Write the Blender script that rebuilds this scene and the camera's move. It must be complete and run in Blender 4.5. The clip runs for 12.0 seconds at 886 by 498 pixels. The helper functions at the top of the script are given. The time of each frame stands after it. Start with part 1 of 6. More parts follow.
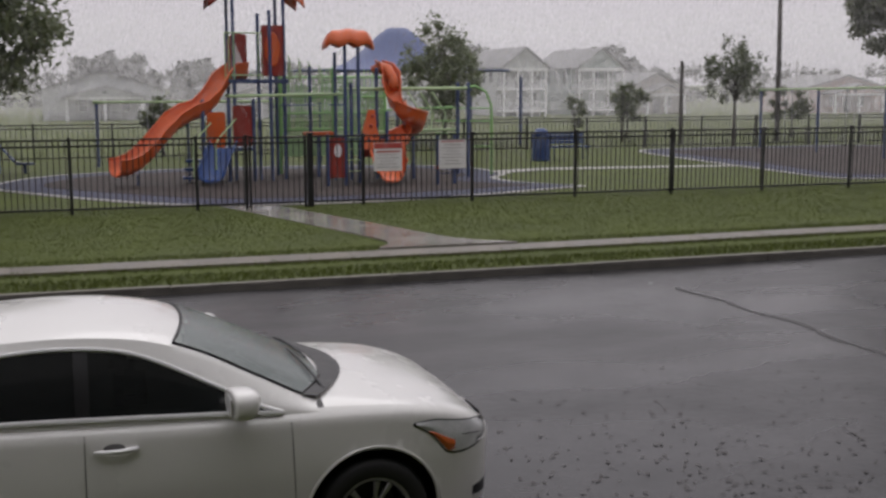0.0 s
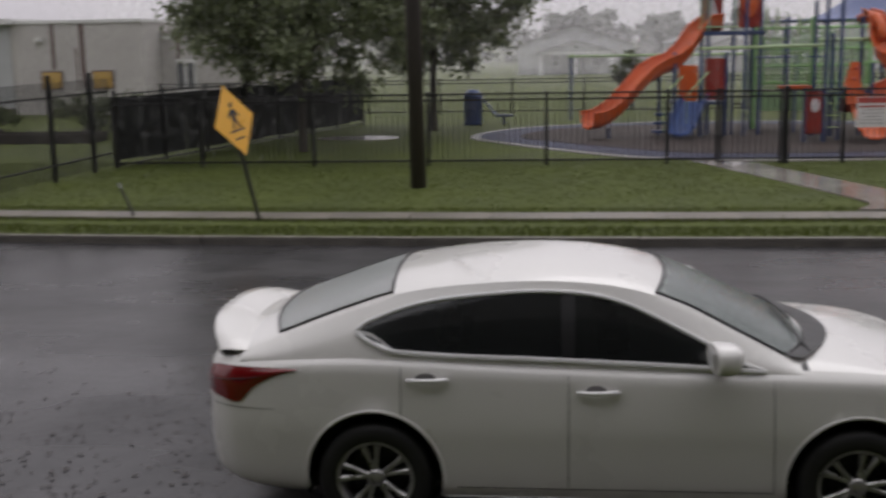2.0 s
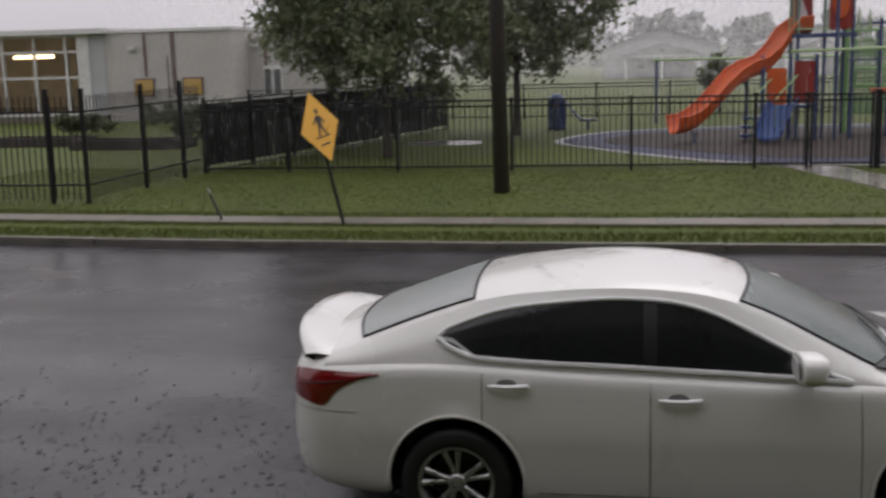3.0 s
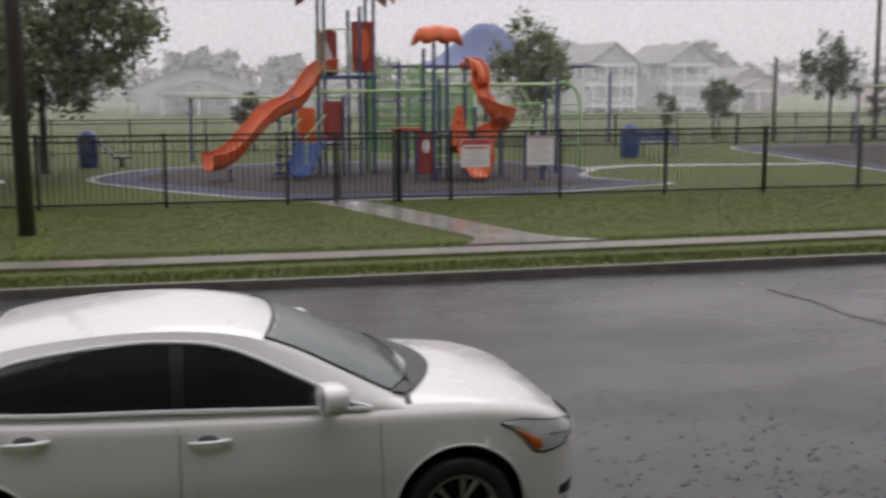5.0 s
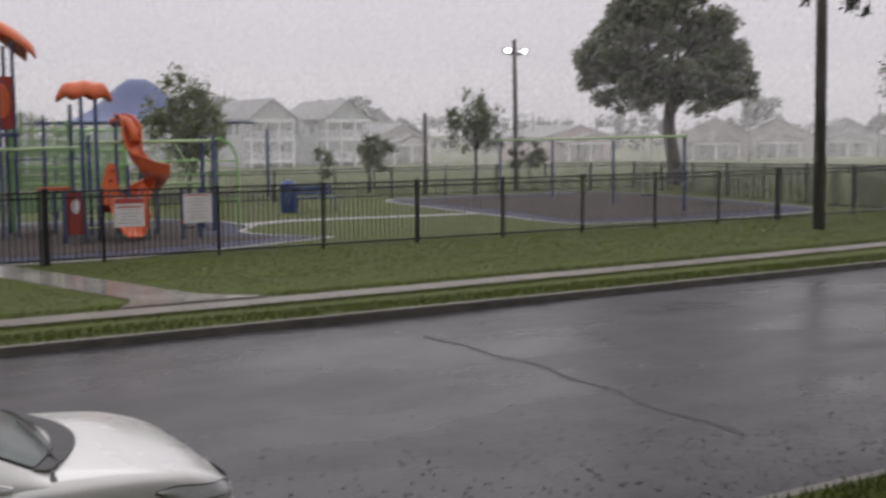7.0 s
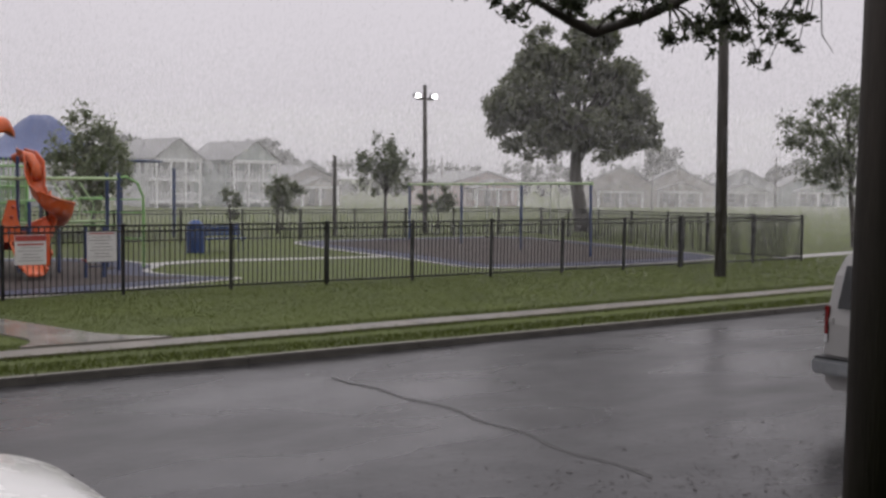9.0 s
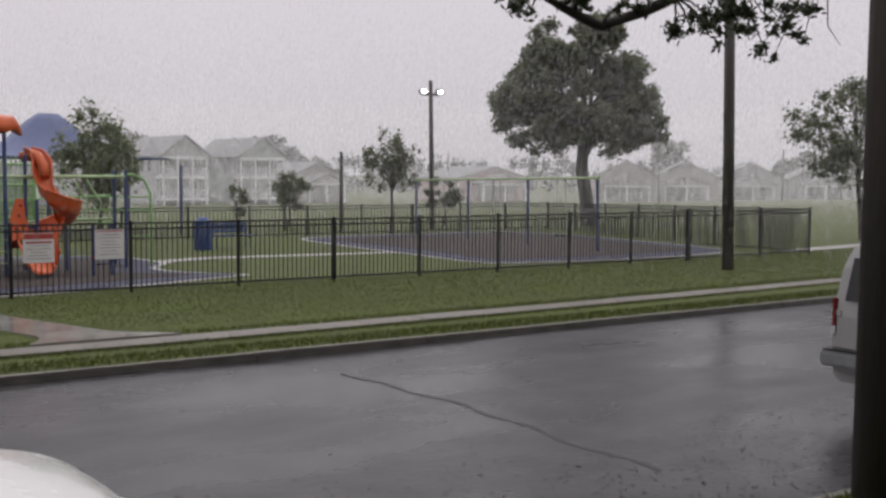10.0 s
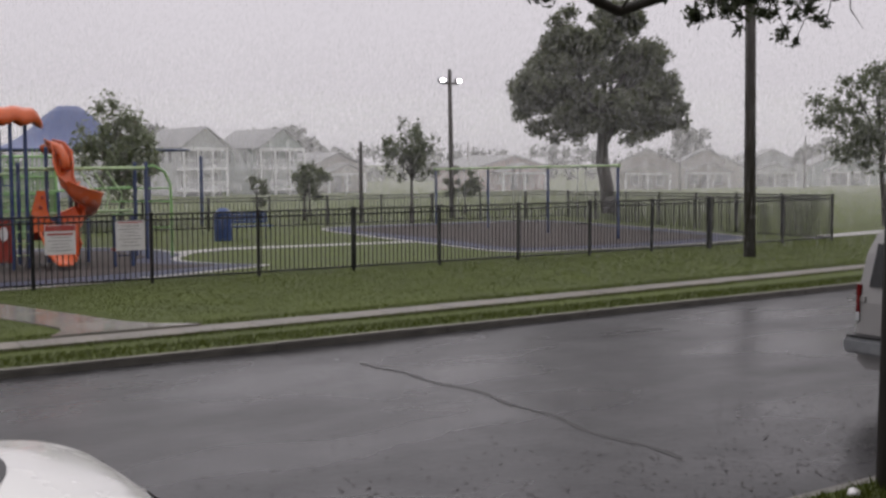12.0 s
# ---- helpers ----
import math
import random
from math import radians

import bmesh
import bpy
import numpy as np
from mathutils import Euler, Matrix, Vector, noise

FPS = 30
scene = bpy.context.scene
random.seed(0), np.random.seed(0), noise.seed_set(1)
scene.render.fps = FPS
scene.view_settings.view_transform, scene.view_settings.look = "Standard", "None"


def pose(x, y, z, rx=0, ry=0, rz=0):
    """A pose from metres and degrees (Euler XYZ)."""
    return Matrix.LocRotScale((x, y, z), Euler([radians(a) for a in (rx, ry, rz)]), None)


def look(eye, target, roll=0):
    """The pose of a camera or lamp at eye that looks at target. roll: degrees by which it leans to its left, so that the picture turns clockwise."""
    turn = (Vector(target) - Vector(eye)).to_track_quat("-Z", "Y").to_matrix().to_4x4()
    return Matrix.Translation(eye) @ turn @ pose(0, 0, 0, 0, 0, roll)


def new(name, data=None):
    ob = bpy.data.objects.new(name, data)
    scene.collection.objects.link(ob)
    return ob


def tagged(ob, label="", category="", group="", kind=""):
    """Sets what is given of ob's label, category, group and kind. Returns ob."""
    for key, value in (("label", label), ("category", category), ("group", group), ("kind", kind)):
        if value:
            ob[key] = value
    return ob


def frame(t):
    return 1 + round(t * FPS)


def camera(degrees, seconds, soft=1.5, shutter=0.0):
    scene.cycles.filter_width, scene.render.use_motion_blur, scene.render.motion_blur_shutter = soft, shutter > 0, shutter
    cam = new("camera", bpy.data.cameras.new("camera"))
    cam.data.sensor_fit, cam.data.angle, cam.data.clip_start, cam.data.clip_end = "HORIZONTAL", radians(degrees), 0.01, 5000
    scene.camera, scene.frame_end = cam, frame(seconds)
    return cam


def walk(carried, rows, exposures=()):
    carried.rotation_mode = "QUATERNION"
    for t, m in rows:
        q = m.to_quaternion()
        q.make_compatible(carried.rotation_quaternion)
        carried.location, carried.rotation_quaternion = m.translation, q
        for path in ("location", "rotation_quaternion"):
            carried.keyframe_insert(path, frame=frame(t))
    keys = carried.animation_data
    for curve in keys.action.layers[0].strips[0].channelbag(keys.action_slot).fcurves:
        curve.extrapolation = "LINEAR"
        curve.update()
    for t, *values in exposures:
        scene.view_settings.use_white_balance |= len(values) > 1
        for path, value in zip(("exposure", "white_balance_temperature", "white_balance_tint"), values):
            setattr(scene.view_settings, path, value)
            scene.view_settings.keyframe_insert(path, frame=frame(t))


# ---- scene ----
cam = camera(42.97, 12.0, soft=2.7, shutter=0.45)
PATH = [
    (0.0, 0.012, 0.213, 2.805, -17.542, -8.514, -0.100),
    (0.5, -0.020, 0.255, 2.786, -15.302, -8.358, 0.133),
    (1.0, -0.054, 0.219, 2.794, -9.791, -8.140, -1.215),
    (1.5, -0.105, 0.229, 2.804, -0.911, -10.205, -1.785),
    (2.0, -0.146, 0.264, 2.781, 5.775, -10.571, -1.064),
    (2.5, -0.165, 0.251, 2.783, 11.514, -11.010, -0.498),
    (2.7, -0.154, 0.243, 2.789, 11.546, -10.741, -1.090),
    (4.3, -0.053, 0.146, 2.844, -4.421, -9.163, -1.358),
    (4.5, -0.043, 0.176, 2.836, -6.657, -9.414, -1.174),
    (5.0, -0.012, 0.207, 2.828, -13.133, -8.749, -0.065),
    (5.5, -0.008, 0.175, 2.823, -18.478, -8.116, 1.446),
    (6.0, 0.002, 0.149, 2.838, -21.575, -7.877, 1.030),
    (6.5, 0.033, 0.184, 2.833, -24.749, -7.409, 0.377),
    (7.0, 0.060, 0.154, 2.849, -30.195, -6.025, -0.312),
    (7.5, 0.036, 0.106, 2.851, -34.756, -4.159, -0.326),
    (7.7, 0.036, 0.133, 2.839, -36.307, -3.440, -0.272),
    (9.5, -0.010, 0.171, 2.824, -34.495, -3.885, 0.982),
    (10.0, -0.008, 0.160, 2.818, -34.578, -3.989, 0.423),
    (10.5, -0.009, 0.153, 2.835, -34.421, -4.090, -0.016),
    (11.0, 0.010, 0.167, 2.826, -34.200, -3.716, -0.049),
    (11.5, 0.036, 0.178, 2.812, -33.862, -3.792, -0.009),
    (12.0, 0.030, 0.195, 2.806, -33.537, -4.532, -0.063),
]


def aim(x, y, z, yaw, pitch, roll):
    a, b = radians(yaw), radians(pitch)
    ahead = Vector((-math.sin(a) * math.cos(b), math.cos(a) * math.cos(b), math.sin(b)))
    eye = Vector((x, y, z))
    return look(eye, eye + ahead, roll)


walk(cam, [(t, aim(*r)) for t, *r in PATH], [(t, e, 6350, 14) for t, e in ((0.0, 0.0), (1.5, -0.02), (2.7, 0.08), (4.3, 0.24), (5.0, 0.28), (5.7, 0.15), (6.5, 0.10), (7.5, 0.08), (9.5, 0.05), (12.0, 0.05))])


# ---- light: a low overcast sky in the rain ----
world = bpy.data.worlds.new("overcast_sky")
scene.world = world
world.use_nodes = True
wn, wl = world.node_tree.nodes, world.node_tree.links
wn.clear()
w_out, w_bg = wn.new("ShaderNodeOutputWorld"), wn.new("ShaderNodeBackground")
w_sky = wn.new("ShaderNodeTexSky")
w_sky.sky_type, w_sky.sun_disc = "NISHITA", False
w_sky.sun_elevation, w_sky.sun_rotation = radians(55), radians(200)
w_grey = wn.new("ShaderNodeHueSaturation")
w_grey.inputs["Saturation"].default_value = 0.0
w_grey.inputs["Value"].default_value = 0.02
w_co, w_sep = wn.new("ShaderNodeTexCoord"), wn.new("ShaderNodeSeparateXYZ")
w_ramp = wn.new("ShaderNodeValToRGB")
w_ramp.color_ramp.elements[0].position, w_ramp.color_ramp.elements[0].color = 0.0, (0.498, 0.470, 0.486, 1)
w_ramp.color_ramp.elements[1].position, w_ramp.color_ramp.elements[1].color = 1.0, (1.30, 1.27, 1.27, 1)
w_mid = w_ramp.color_ramp.elements.new(0.16)
w_mid.color = (0.603, 0.570, 0.586, 1)
w_cloud = wn.new("ShaderNodeTexNoise")
w_cloud.inputs["Scale"].default_value, w_cloud.inputs["Detail"].default_value = 2.2, 4
w_mix = wn.new("ShaderNodeMix")
w_mix.data_type, w_mix.blend_type = "RGBA", "SOFT_LIGHT"
w_mix.inputs[0].default_value = 0.22
w_add = wn.new("ShaderNodeMix")
w_add.data_type, w_add.blend_type = "RGBA", "ADD"
w_add.inputs[0].default_value = 1.0
wl.new(w_co.outputs["Generated"], w_sep.inputs[0])
wl.new(w_sep.outputs["Z"], w_ramp.inputs[0])
wl.new(w_co.outputs["Generated"], w_cloud.inputs["Vector"])
wl.new(w_ramp.outputs[0], w_mix.inputs[6])
wl.new(w_cloud.outputs[0], w_mix.inputs[7])
wl.new(w_sky.outputs[0], w_grey.inputs["Color"])
wl.new(w_mix.outputs[2], w_add.inputs[6])
wl.new(w_grey.outputs[0], w_add.inputs[7])
wl.new(w_add.outputs[2], w_bg.inputs[0])
wl.new(w_bg.outputs[0], w_out.inputs[0])
w_bg.inputs[1].default_value = 0.90

sun_data = bpy.data.lights.new("sun", "SUN")
sun_data.energy, sun_data.angle, sun_data.color = 0.5, radians(40), (1.0, 0.97, 0.94)
sun = new("sun", sun_data)
sun.matrix_world = look((20, 70, 90), (0, 0, 0))


# ---- materials ----
def shader(name):
    m = bpy.data.materials.new(name)
    m.use_nodes = True
    return m, m.node_tree.nodes, m.node_tree.links, m.node_tree.nodes["Principled BSDF"]


def mat(name, a, b=None, rough=0.5, rvar=0.1, metal=0.0, scale=6.0, fine=60.0, bump=0.1, vary=0.0, coat=0.0, spec=0.5, stretch=(1, 1, 1), trans=0.0, ior=1.45):
    """A surface that wanders between two colours at a coarse and a fine scale, with relief and uneven gloss."""
    m, n, l, p = shader(name)
    b = b or tuple(c * 0.8 for c in a)
    co, mp = n.new("ShaderNodeTexCoord"), n.new("ShaderNodeMapping")
    mp.inputs["Scale"].default_value = stretch
    l.new(co.outputs["Object"], mp.inputs[0])
    big, small = n.new("ShaderNodeTexNoise"), n.new("ShaderNodeTexNoise")
    for t, s, d in ((big, scale, 4), (small, fine, 3)):
        t.inputs["Scale"].default_value, t.inputs["Detail"].default_value = s, d
        l.new(mp.outputs[0], t.inputs["Vector"])
    mixf = n.new("ShaderNodeMath")
    mixf.operation = "MULTIPLY_ADD"
    mixf.inputs[1].default_value = 0.35
    half = n.new("ShaderNodeMath")
    half.operation = "MULTIPLY"
    half.inputs[1].default_value = 0.65
    l.new(big.outputs[0], half.inputs[0])
    l.new(small.outputs[0], mixf.inputs[0])
    l.new(half.outputs[0], mixf.inputs[2])
    ramp = n.new("ShaderNodeValToRGB")
    e = ramp.color_ramp.elements
    e[0].position, e[0].color, e[1].position, e[1].color = 0.32, (*b, 1), 0.68, (*a, 1)
    l.new(mixf.outputs[0], ramp.inputs[0])
    col = ramp.outputs[0]
    if vary:
        info, hsv, mr = n.new("ShaderNodeObjectInfo"), n.new("ShaderNodeHueSaturation"), n.new("ShaderNodeMapRange")
        mr.inputs[3].default_value, mr.inputs[4].default_value = 1 - vary, 1 + vary
        l.new(info.outputs["Random"], mr.inputs[0])
        l.new(mr.outputs[0], hsv.inputs["Value"])
        l.new(col, hsv.inputs["Color"])
        col = hsv.outputs[0]
    l.new(col, p.inputs["Base Color"])
    rr = n.new("ShaderNodeMapRange")
    rr.inputs[3].default_value, rr.inputs[4].default_value = max(0.02, rough - rvar), min(1, rough + rvar)
    l.new(big.outputs[0], rr.inputs[0])
    l.new(rr.outputs[0], p.inputs["Roughness"])
    p.inputs["Metallic"].default_value, p.inputs["Specular IOR Level"].default_value = metal, spec
    p.inputs["Coat Weight"].default_value, p.inputs["Coat Roughness"].default_value = coat, 0.08
    p.inputs["Transmission Weight"].default_value, p.inputs["IOR"].default_value = trans, ior
    if bump:
        bp = n.new("ShaderNodeBump")
        bp.inputs["Strength"].default_value, bp.inputs["Distance"].default_value = bump, 0.02
        l.new(small.outputs[0], bp.inputs["Height"])
        l.new(bp.outputs[0], p.inputs["Normal"])
    return m


def wet_asphalt():
    m, n, l, p = shader("wet_asphalt")
    co = n.new("ShaderNodeTexCoord")

    def noise_at(scale, detail, stretch):
        mp, t = n.new("ShaderNodeMapping"), n.new("ShaderNodeTexNoise")
        mp.inputs["Scale"].default_value = stretch
        t.inputs["Scale"].default_value, t.inputs["Detail"].default_value = scale, detail
        l.new(co.outputs["Object"], mp.inputs[0])
        l.new(mp.outputs[0], t.inputs["Vector"])
        return t.outputs[0]

    film, ripple, grit, patch = noise_at(0.35, 5, (0.6, 1.4, 1)), noise_at(9, 3, (1, 1, 1)), noise_at(85, 2, (1, 1, 1)), noise_at(1.3, 5, (1, 1, 1))
    col = n.new("ShaderNodeValToRGB")
    col.color_ramp.elements[0].position, col.color_ramp.elements[0].color = 0.3, (0.018, 0.0175, 0.019, 1)
    col.color_ramp.elements[1].position, col.color_ramp.elements[1].color = 0.75, (0.052, 0.050, 0.052, 1)
    l.new(patch, col.inputs[0])
    grit_mix = n.new("ShaderNodeMix")
    grit_mix.data_type, grit_mix.blend_type = "RGBA", "OVERLAY"
    grit_mix.inputs[0].default_value = 0.5
    l.new(col.outputs[0], grit_mix.inputs[6])
    l.new(grit, grit_mix.inputs[7])
    l.new(grit_mix.outputs[2], p.inputs["Base Color"])
    rough = n.new("ShaderNodeMapRange")
    rough.inputs[1].default_value, rough.inputs[2].default_value = 0.35, 0.65
    rough.inputs[3].default_value, rough.inputs[4].default_value = 0.17, 0.40
    l.new(film, rough.inputs[0])
    l.new(rough.outputs[0], p.inputs["Roughness"])
    p.inputs["IOR"].default_value = 1.36
    b1, b2 = n.new("ShaderNodeBump"), n.new("ShaderNodeBump")
    b1.inputs["Strength"].default_value, b1.inputs["Distance"].default_value = 0.18, 0.02
    b2.inputs["Strength"].default_value, b2.inputs["Distance"].default_value = 0.16, 0.006
    l.new(ripple, b1.inputs["Height"])
    l.new(grit, b2.inputs["Height"])
    l.new(b1.outputs[0], b2.inputs["Normal"])
    l.new(b2.outputs[0], p.inputs["Normal"])
    return m


def leaf_mat(name, a, b):
    m, n, l, p = shader(name)
    geo, ramp = n.new("ShaderNodeNewGeometry"), n.new("ShaderNodeValToRGB")
    ramp.color_ramp.elements[0].color, ramp.color_ramp.elements[1].color = (*a, 1), (*b, 1)
    l.new(geo.outputs["Random Per Island"], ramp.inputs[0])
    l.new(ramp.outputs[0], p.inputs["Base Color"])
    p.inputs["Roughness"].default_value = 0.36
    tr, mx = n.new("ShaderNodeBsdfTranslucent"), n.new("ShaderNodeMixShader")
    l.new(ramp.outputs[0], tr.inputs[0])
    mx.inputs[0].default_value = 0.42
    l.new(p.outputs[0], mx.inputs[1])
    l.new(tr.outputs[0], mx.inputs[2])
    l.new(mx.outputs[0], n["Material Output"].inputs[0])
    return m


def lamp_mat(name, colour, strength):
    m, n, l, p = shader(name)
    p.inputs["Base Color"].default_value = (*(c * 0.2 for c in colour), 1)
    p.inputs["Emission Color"].default_value, p.inputs["Emission Strength"].default_value = (*colour, 1), strength
    return m


M_ROAD = wet_asphalt()
M_LAWN = mat("wet_lawn", (0.080, 0.101, 0.018), (0.050, 0.066, 0.011), rough=0.75, scale=0.7, fine=25, bump=0.35, spec=0.25)
M_GRASS = leaf_mat("grass_blades", (0.062, 0.081, 0.012), (0.088, 0.108, 0.019))
M_EDGE = mat("pale_edging", (0.34, 0.33, 0.31), (0.22, 0.21, 0.20), rough=0.4, rvar=0.18, scale=1.5, fine=45, bump=0.2)
M_CONC = mat("wet_concrete", (0.175, 0.155, 0.125), (0.090, 0.082, 0.067), rough=0.4, rvar=0.18, scale=1.5, fine=45, bump=0.2)
M_WETPATH = mat("puddled_concrete", (0.27, 0.25, 0.22), (0.16, 0.15, 0.13), rough=0.16, rvar=0.12, scale=1.2, fine=40, bump=0.06)
# kerb in two tones: darker face below, paler cap on top
M_CURB = mat("dark_kerb_face", (0.150, 0.140, 0.122), (0.070, 0.066, 0.058), rough=0.4, rvar=0.15, scale=2.5, fine=50, bump=0.3)
M_KERBTOP = mat("pale_kerb_top", (0.20, 0.185, 0.16), (0.10, 0.094, 0.08), rough=0.45, rvar=0.15, scale=2.0, fine=50, bump=0.3)
M_TAR = mat("tar_joint", (0.02, 0.019, 0.018), rough=0.5, fine=40)
M_IRON = mat("black_iron", (0.016, 0.016, 0.017), (0.010, 0.010, 0.011), rough=0.35, scale=9, bump=0.05)
M_MULCH = mat("wet_rubber_mulch", (0.075, 0.060, 0.054), (0.038, 0.030, 0.028), rough=0.8, spec=0.25, scale=1.2, fine=35, bump=0.5)
M_BLUEPAD = mat("blue_safety_surface", (0.032, 0.037, 0.080), (0.020, 0.023, 0.050), rough=0.6, rvar=0.15, spec=0.3, scale=1.5, fine=45, bump=0.2)
M_ORANGE = mat("orange_plastic", (0.62, 0.115, 0.022), (0.50, 0.085, 0.018), rough=0.32, scale=2, bump=0.03)
M_RED = mat("red_plastic", (0.30, 0.035, 0.022), (0.21, 0.026, 0.018), rough=0.38, scale=2, bump=0.03)
M_BLUE = mat("blue_steel", (0.045, 0.070, 0.165), (0.034, 0.052, 0.125), rough=0.35, scale=3, bump=0.03)
M_BLUEPL = mat("blue_plastic", (0.022, 0.065, 0.22), (0.018, 0.048, 0.16), rough=0.35, scale=3, bump=0.03)
M_GREEN = mat("green_steel", (0.25, 0.49, 0.16), (0.19, 0.40, 0.12), rough=0.38, scale=3, bump=0.03)
M_LIME = mat("pale_green_steel", (0.38, 0.50, 0.26), (0.29, 0.41, 0.20), rough=0.38, scale=3, bump=0.03)
M_NET = mat("green_net", (0.36, 0.54, 0.28), (0.28, 0.45, 0.22), rough=0.7, bump=0.1)
M_GREY = mat("galvanised_steel", (0.34, 0.35, 0.36), (0.25, 0.26, 0.27), rough=0.35, metal=0.5, scale=8, bump=0.04)
M_WOODPOLE = mat("weathered_pole", (0.062, 0.052, 0.045), (0.030, 0.026, 0.023), rough=0.7, scale=5, fine=50, bump=0.6, stretch=(1, 1, 0.08))
M_BARK = mat("wet_bark", (0.060, 0.050, 0.040), (0.026, 0.022, 0.019), rough=0.75, scale=4, fine=30, bump=0.8, stretch=(1, 1, 0.25))
M_WHITE = mat("white_board", (0.72, 0.70, 0.70), (0.60, 0.585, 0.58), rough=0.4, scale=3, bump=0.03)
M_SIGNRED = mat("sign_red", (0.42, 0.07, 0.06), rough=0.4, bump=0.02)
M_INK = mat("sign_grey_print", (0.26, 0.24, 0.24), rough=0.5, bump=0.02)
M_YELLOW = mat("sign_yellow", (0.80, 0.42, 0.03), (0.70, 0.36, 0.025), rough=0.3, scale=2, bump=0.02)
M_BLACK = mat("sign_black", (0.012, 0.012, 0.012), rough=0.4, bump=0.02)
M_SCREEN = mat("black_privacy_screen", (0.014, 0.016, 0.016), (0.008, 0.009, 0.009), rough=0.8, scale=1.2, fine=30, bump=0.3)
M_STUCCO = mat("grey_stucco", (0.42, 0.405, 0.38), (0.34, 0.325, 0.305), rough=0.8, scale=0.5, fine=20, bump=0.15)
M_RUST = mat("rust_stain", (0.10, 0.060, 0.050), (0.075, 0.047, 0.04), rough=0.8, scale=3, fine=20)
M_FRAME = mat("white_window_frame", (0.62, 0.62, 0.60), rough=0.45, bump=0.03)
M_HOUSE = mat("pale_house_siding", (0.40, 0.41, 0.41), (0.35, 0.36, 0.36), rough=0.7, scale=0.6, fine=9, bump=0.1, stretch=(0.1, 0.1, 3))
M_HOUSE2 = mat("sage_house_siding", (0.30, 0.34, 0.325), (0.26, 0.30, 0.285), rough=0.7, scale=0.6, fine=9, bump=0.1, stretch=(0.1, 0.1, 3))
M_TRIM = mat("white_house_trim", (0.74, 0.74, 0.75), (0.66, 0.66, 0.67), rough=0.6, bump=0.03)
M_ROOF = mat("wet_grey_shingles", (0.17, 0.168, 0.172), (0.13, 0.128, 0.132), rough=0.6, scale=1.5, fine=12, bump=0.2)
M_PANE = mat("dim_window_glass", (0.10, 0.105, 0.11), (0.07, 0.073, 0.078), rough=0.15, rvar=0.04, bump=0.0)
M_TAN = mat("tan_house_siding", (0.33, 0.30, 0.27), (0.28, 0.255, 0.23), rough=0.7, scale=0.7, fine=9, bump=0.1, stretch=(0.1, 0.1, 3))
# red wall with distance haze mixed into its colour
M_BRICKRED = mat("haze_paled_red_wall", (0.36, 0.25, 0.23), (0.31, 0.22, 0.20), rough=0.8, scale=0.8, fine=8)
M_TENT = mat("blue_shade_fabric", (0.12, 0.145, 0.27), (0.10, 0.125, 0.23), rough=0.7, scale=0.6, fine=20, bump=0.1)
M_CARPAINT = mat("white_car_paint", (0.74, 0.73, 0.70), (0.70, 0.69, 0.665), rough=0.28, rvar=0.07, scale=1.5, fine=140, bump=0.03, coat=0.7)
M_CARDARK = mat("black_trim_plastic", (0.012, 0.012, 0.013), rough=0.45, fine=90, bump=0.05)
M_HANDLECUP = mat("shaded_handle_cup", (0.14, 0.135, 0.13), rough=0.5, bump=0.03)
M_CABIN = mat("dark_cabin", (0.020, 0.021, 0.022), rough=0.8, bump=0.05)
# chrome's bright reflection put into a near-white, mostly non-metal base
M_CHROME = mat("whitened_chrome", (0.88, 0.88, 0.88), (0.80, 0.80, 0.80), rough=0.2, rvar=0.06, metal=0.25, bump=0.0)
M_ALLOY = mat("silver_alloy", (0.46, 0.46, 0.45), (0.36, 0.36, 0.35), rough=0.3, metal=0.85, scale=12, bump=0.03)
M_TYRE = mat("wet_tyre_rubber", (0.016, 0.016, 0.017), (0.010, 0.010, 0.010), rough=0.5, fine=70, bump=0.2)
M_TINT = mat("tinted_glass", (0.06, 0.065, 0.065), (0.045, 0.05, 0.05), rough=0.05, rvar=0.03, scale=3, fine=150, bump=0.02, trans=0.75)
M_SCREENGLASS = mat("rain_wet_windscreen", (0.34, 0.39, 0.375), (0.25, 0.30, 0.285), rough=0.18, rvar=0.08, scale=4, fine=110, bump=0.10, trans=0.55, ior=1.33)
M_REARGLASS = mat("rain_wet_rear_glass", (0.19, 0.22, 0.205), (0.13, 0.15, 0.14), rough=0.38, rvar=0.08, scale=4, fine=110, bump=0.10, trans=0.45, ior=1.12, spec=0.2)
M_REDLENS = mat("red_lamp_lens", (0.20, 0.006, 0.008), (0.13, 0.004, 0.005), rough=0.12, rvar=0.05, fine=90, bump=0.05, coat=0.6)
M_AMBER = mat("amber_lens", (0.60, 0.13, 0.03), rough=0.15, bump=0.02, coat=0.6)
# window glow put into the amber colour; the pane emits nothing
M_AMBERPANE = mat("amber_glow_pane", (0.42, 0.26, 0.05), (0.34, 0.21, 0.04), rough=0.3)
M_LENS = mat("clear_lamp_lens", (0.80, 0.80, 0.81), (0.50, 0.51, 0.52), rough=0.08, rvar=0.04, bump=0.03, trans=0.12, coat=0.5)
M_VAN = mat("silver_grey_van_paint", (0.38, 0.37, 0.36), (0.34, 0.33, 0.32), rough=0.35, scale=1.5, coat=0.4, bump=0.02)
M_CLEAR = mat("clear_glass", (0.92, 0.93, 0.92), rough=0.04, rvar=0.02, bump=0.0, trans=1.0, ior=1.12)
# for the unseen walls that block skylight; kept dark so they bounce little
M_SHADEWALL = mat("unseen_dark_siding", (0.11, 0.10, 0.09), (0.08, 0.073, 0.066), rough=0.8, scale=0.7, fine=9)
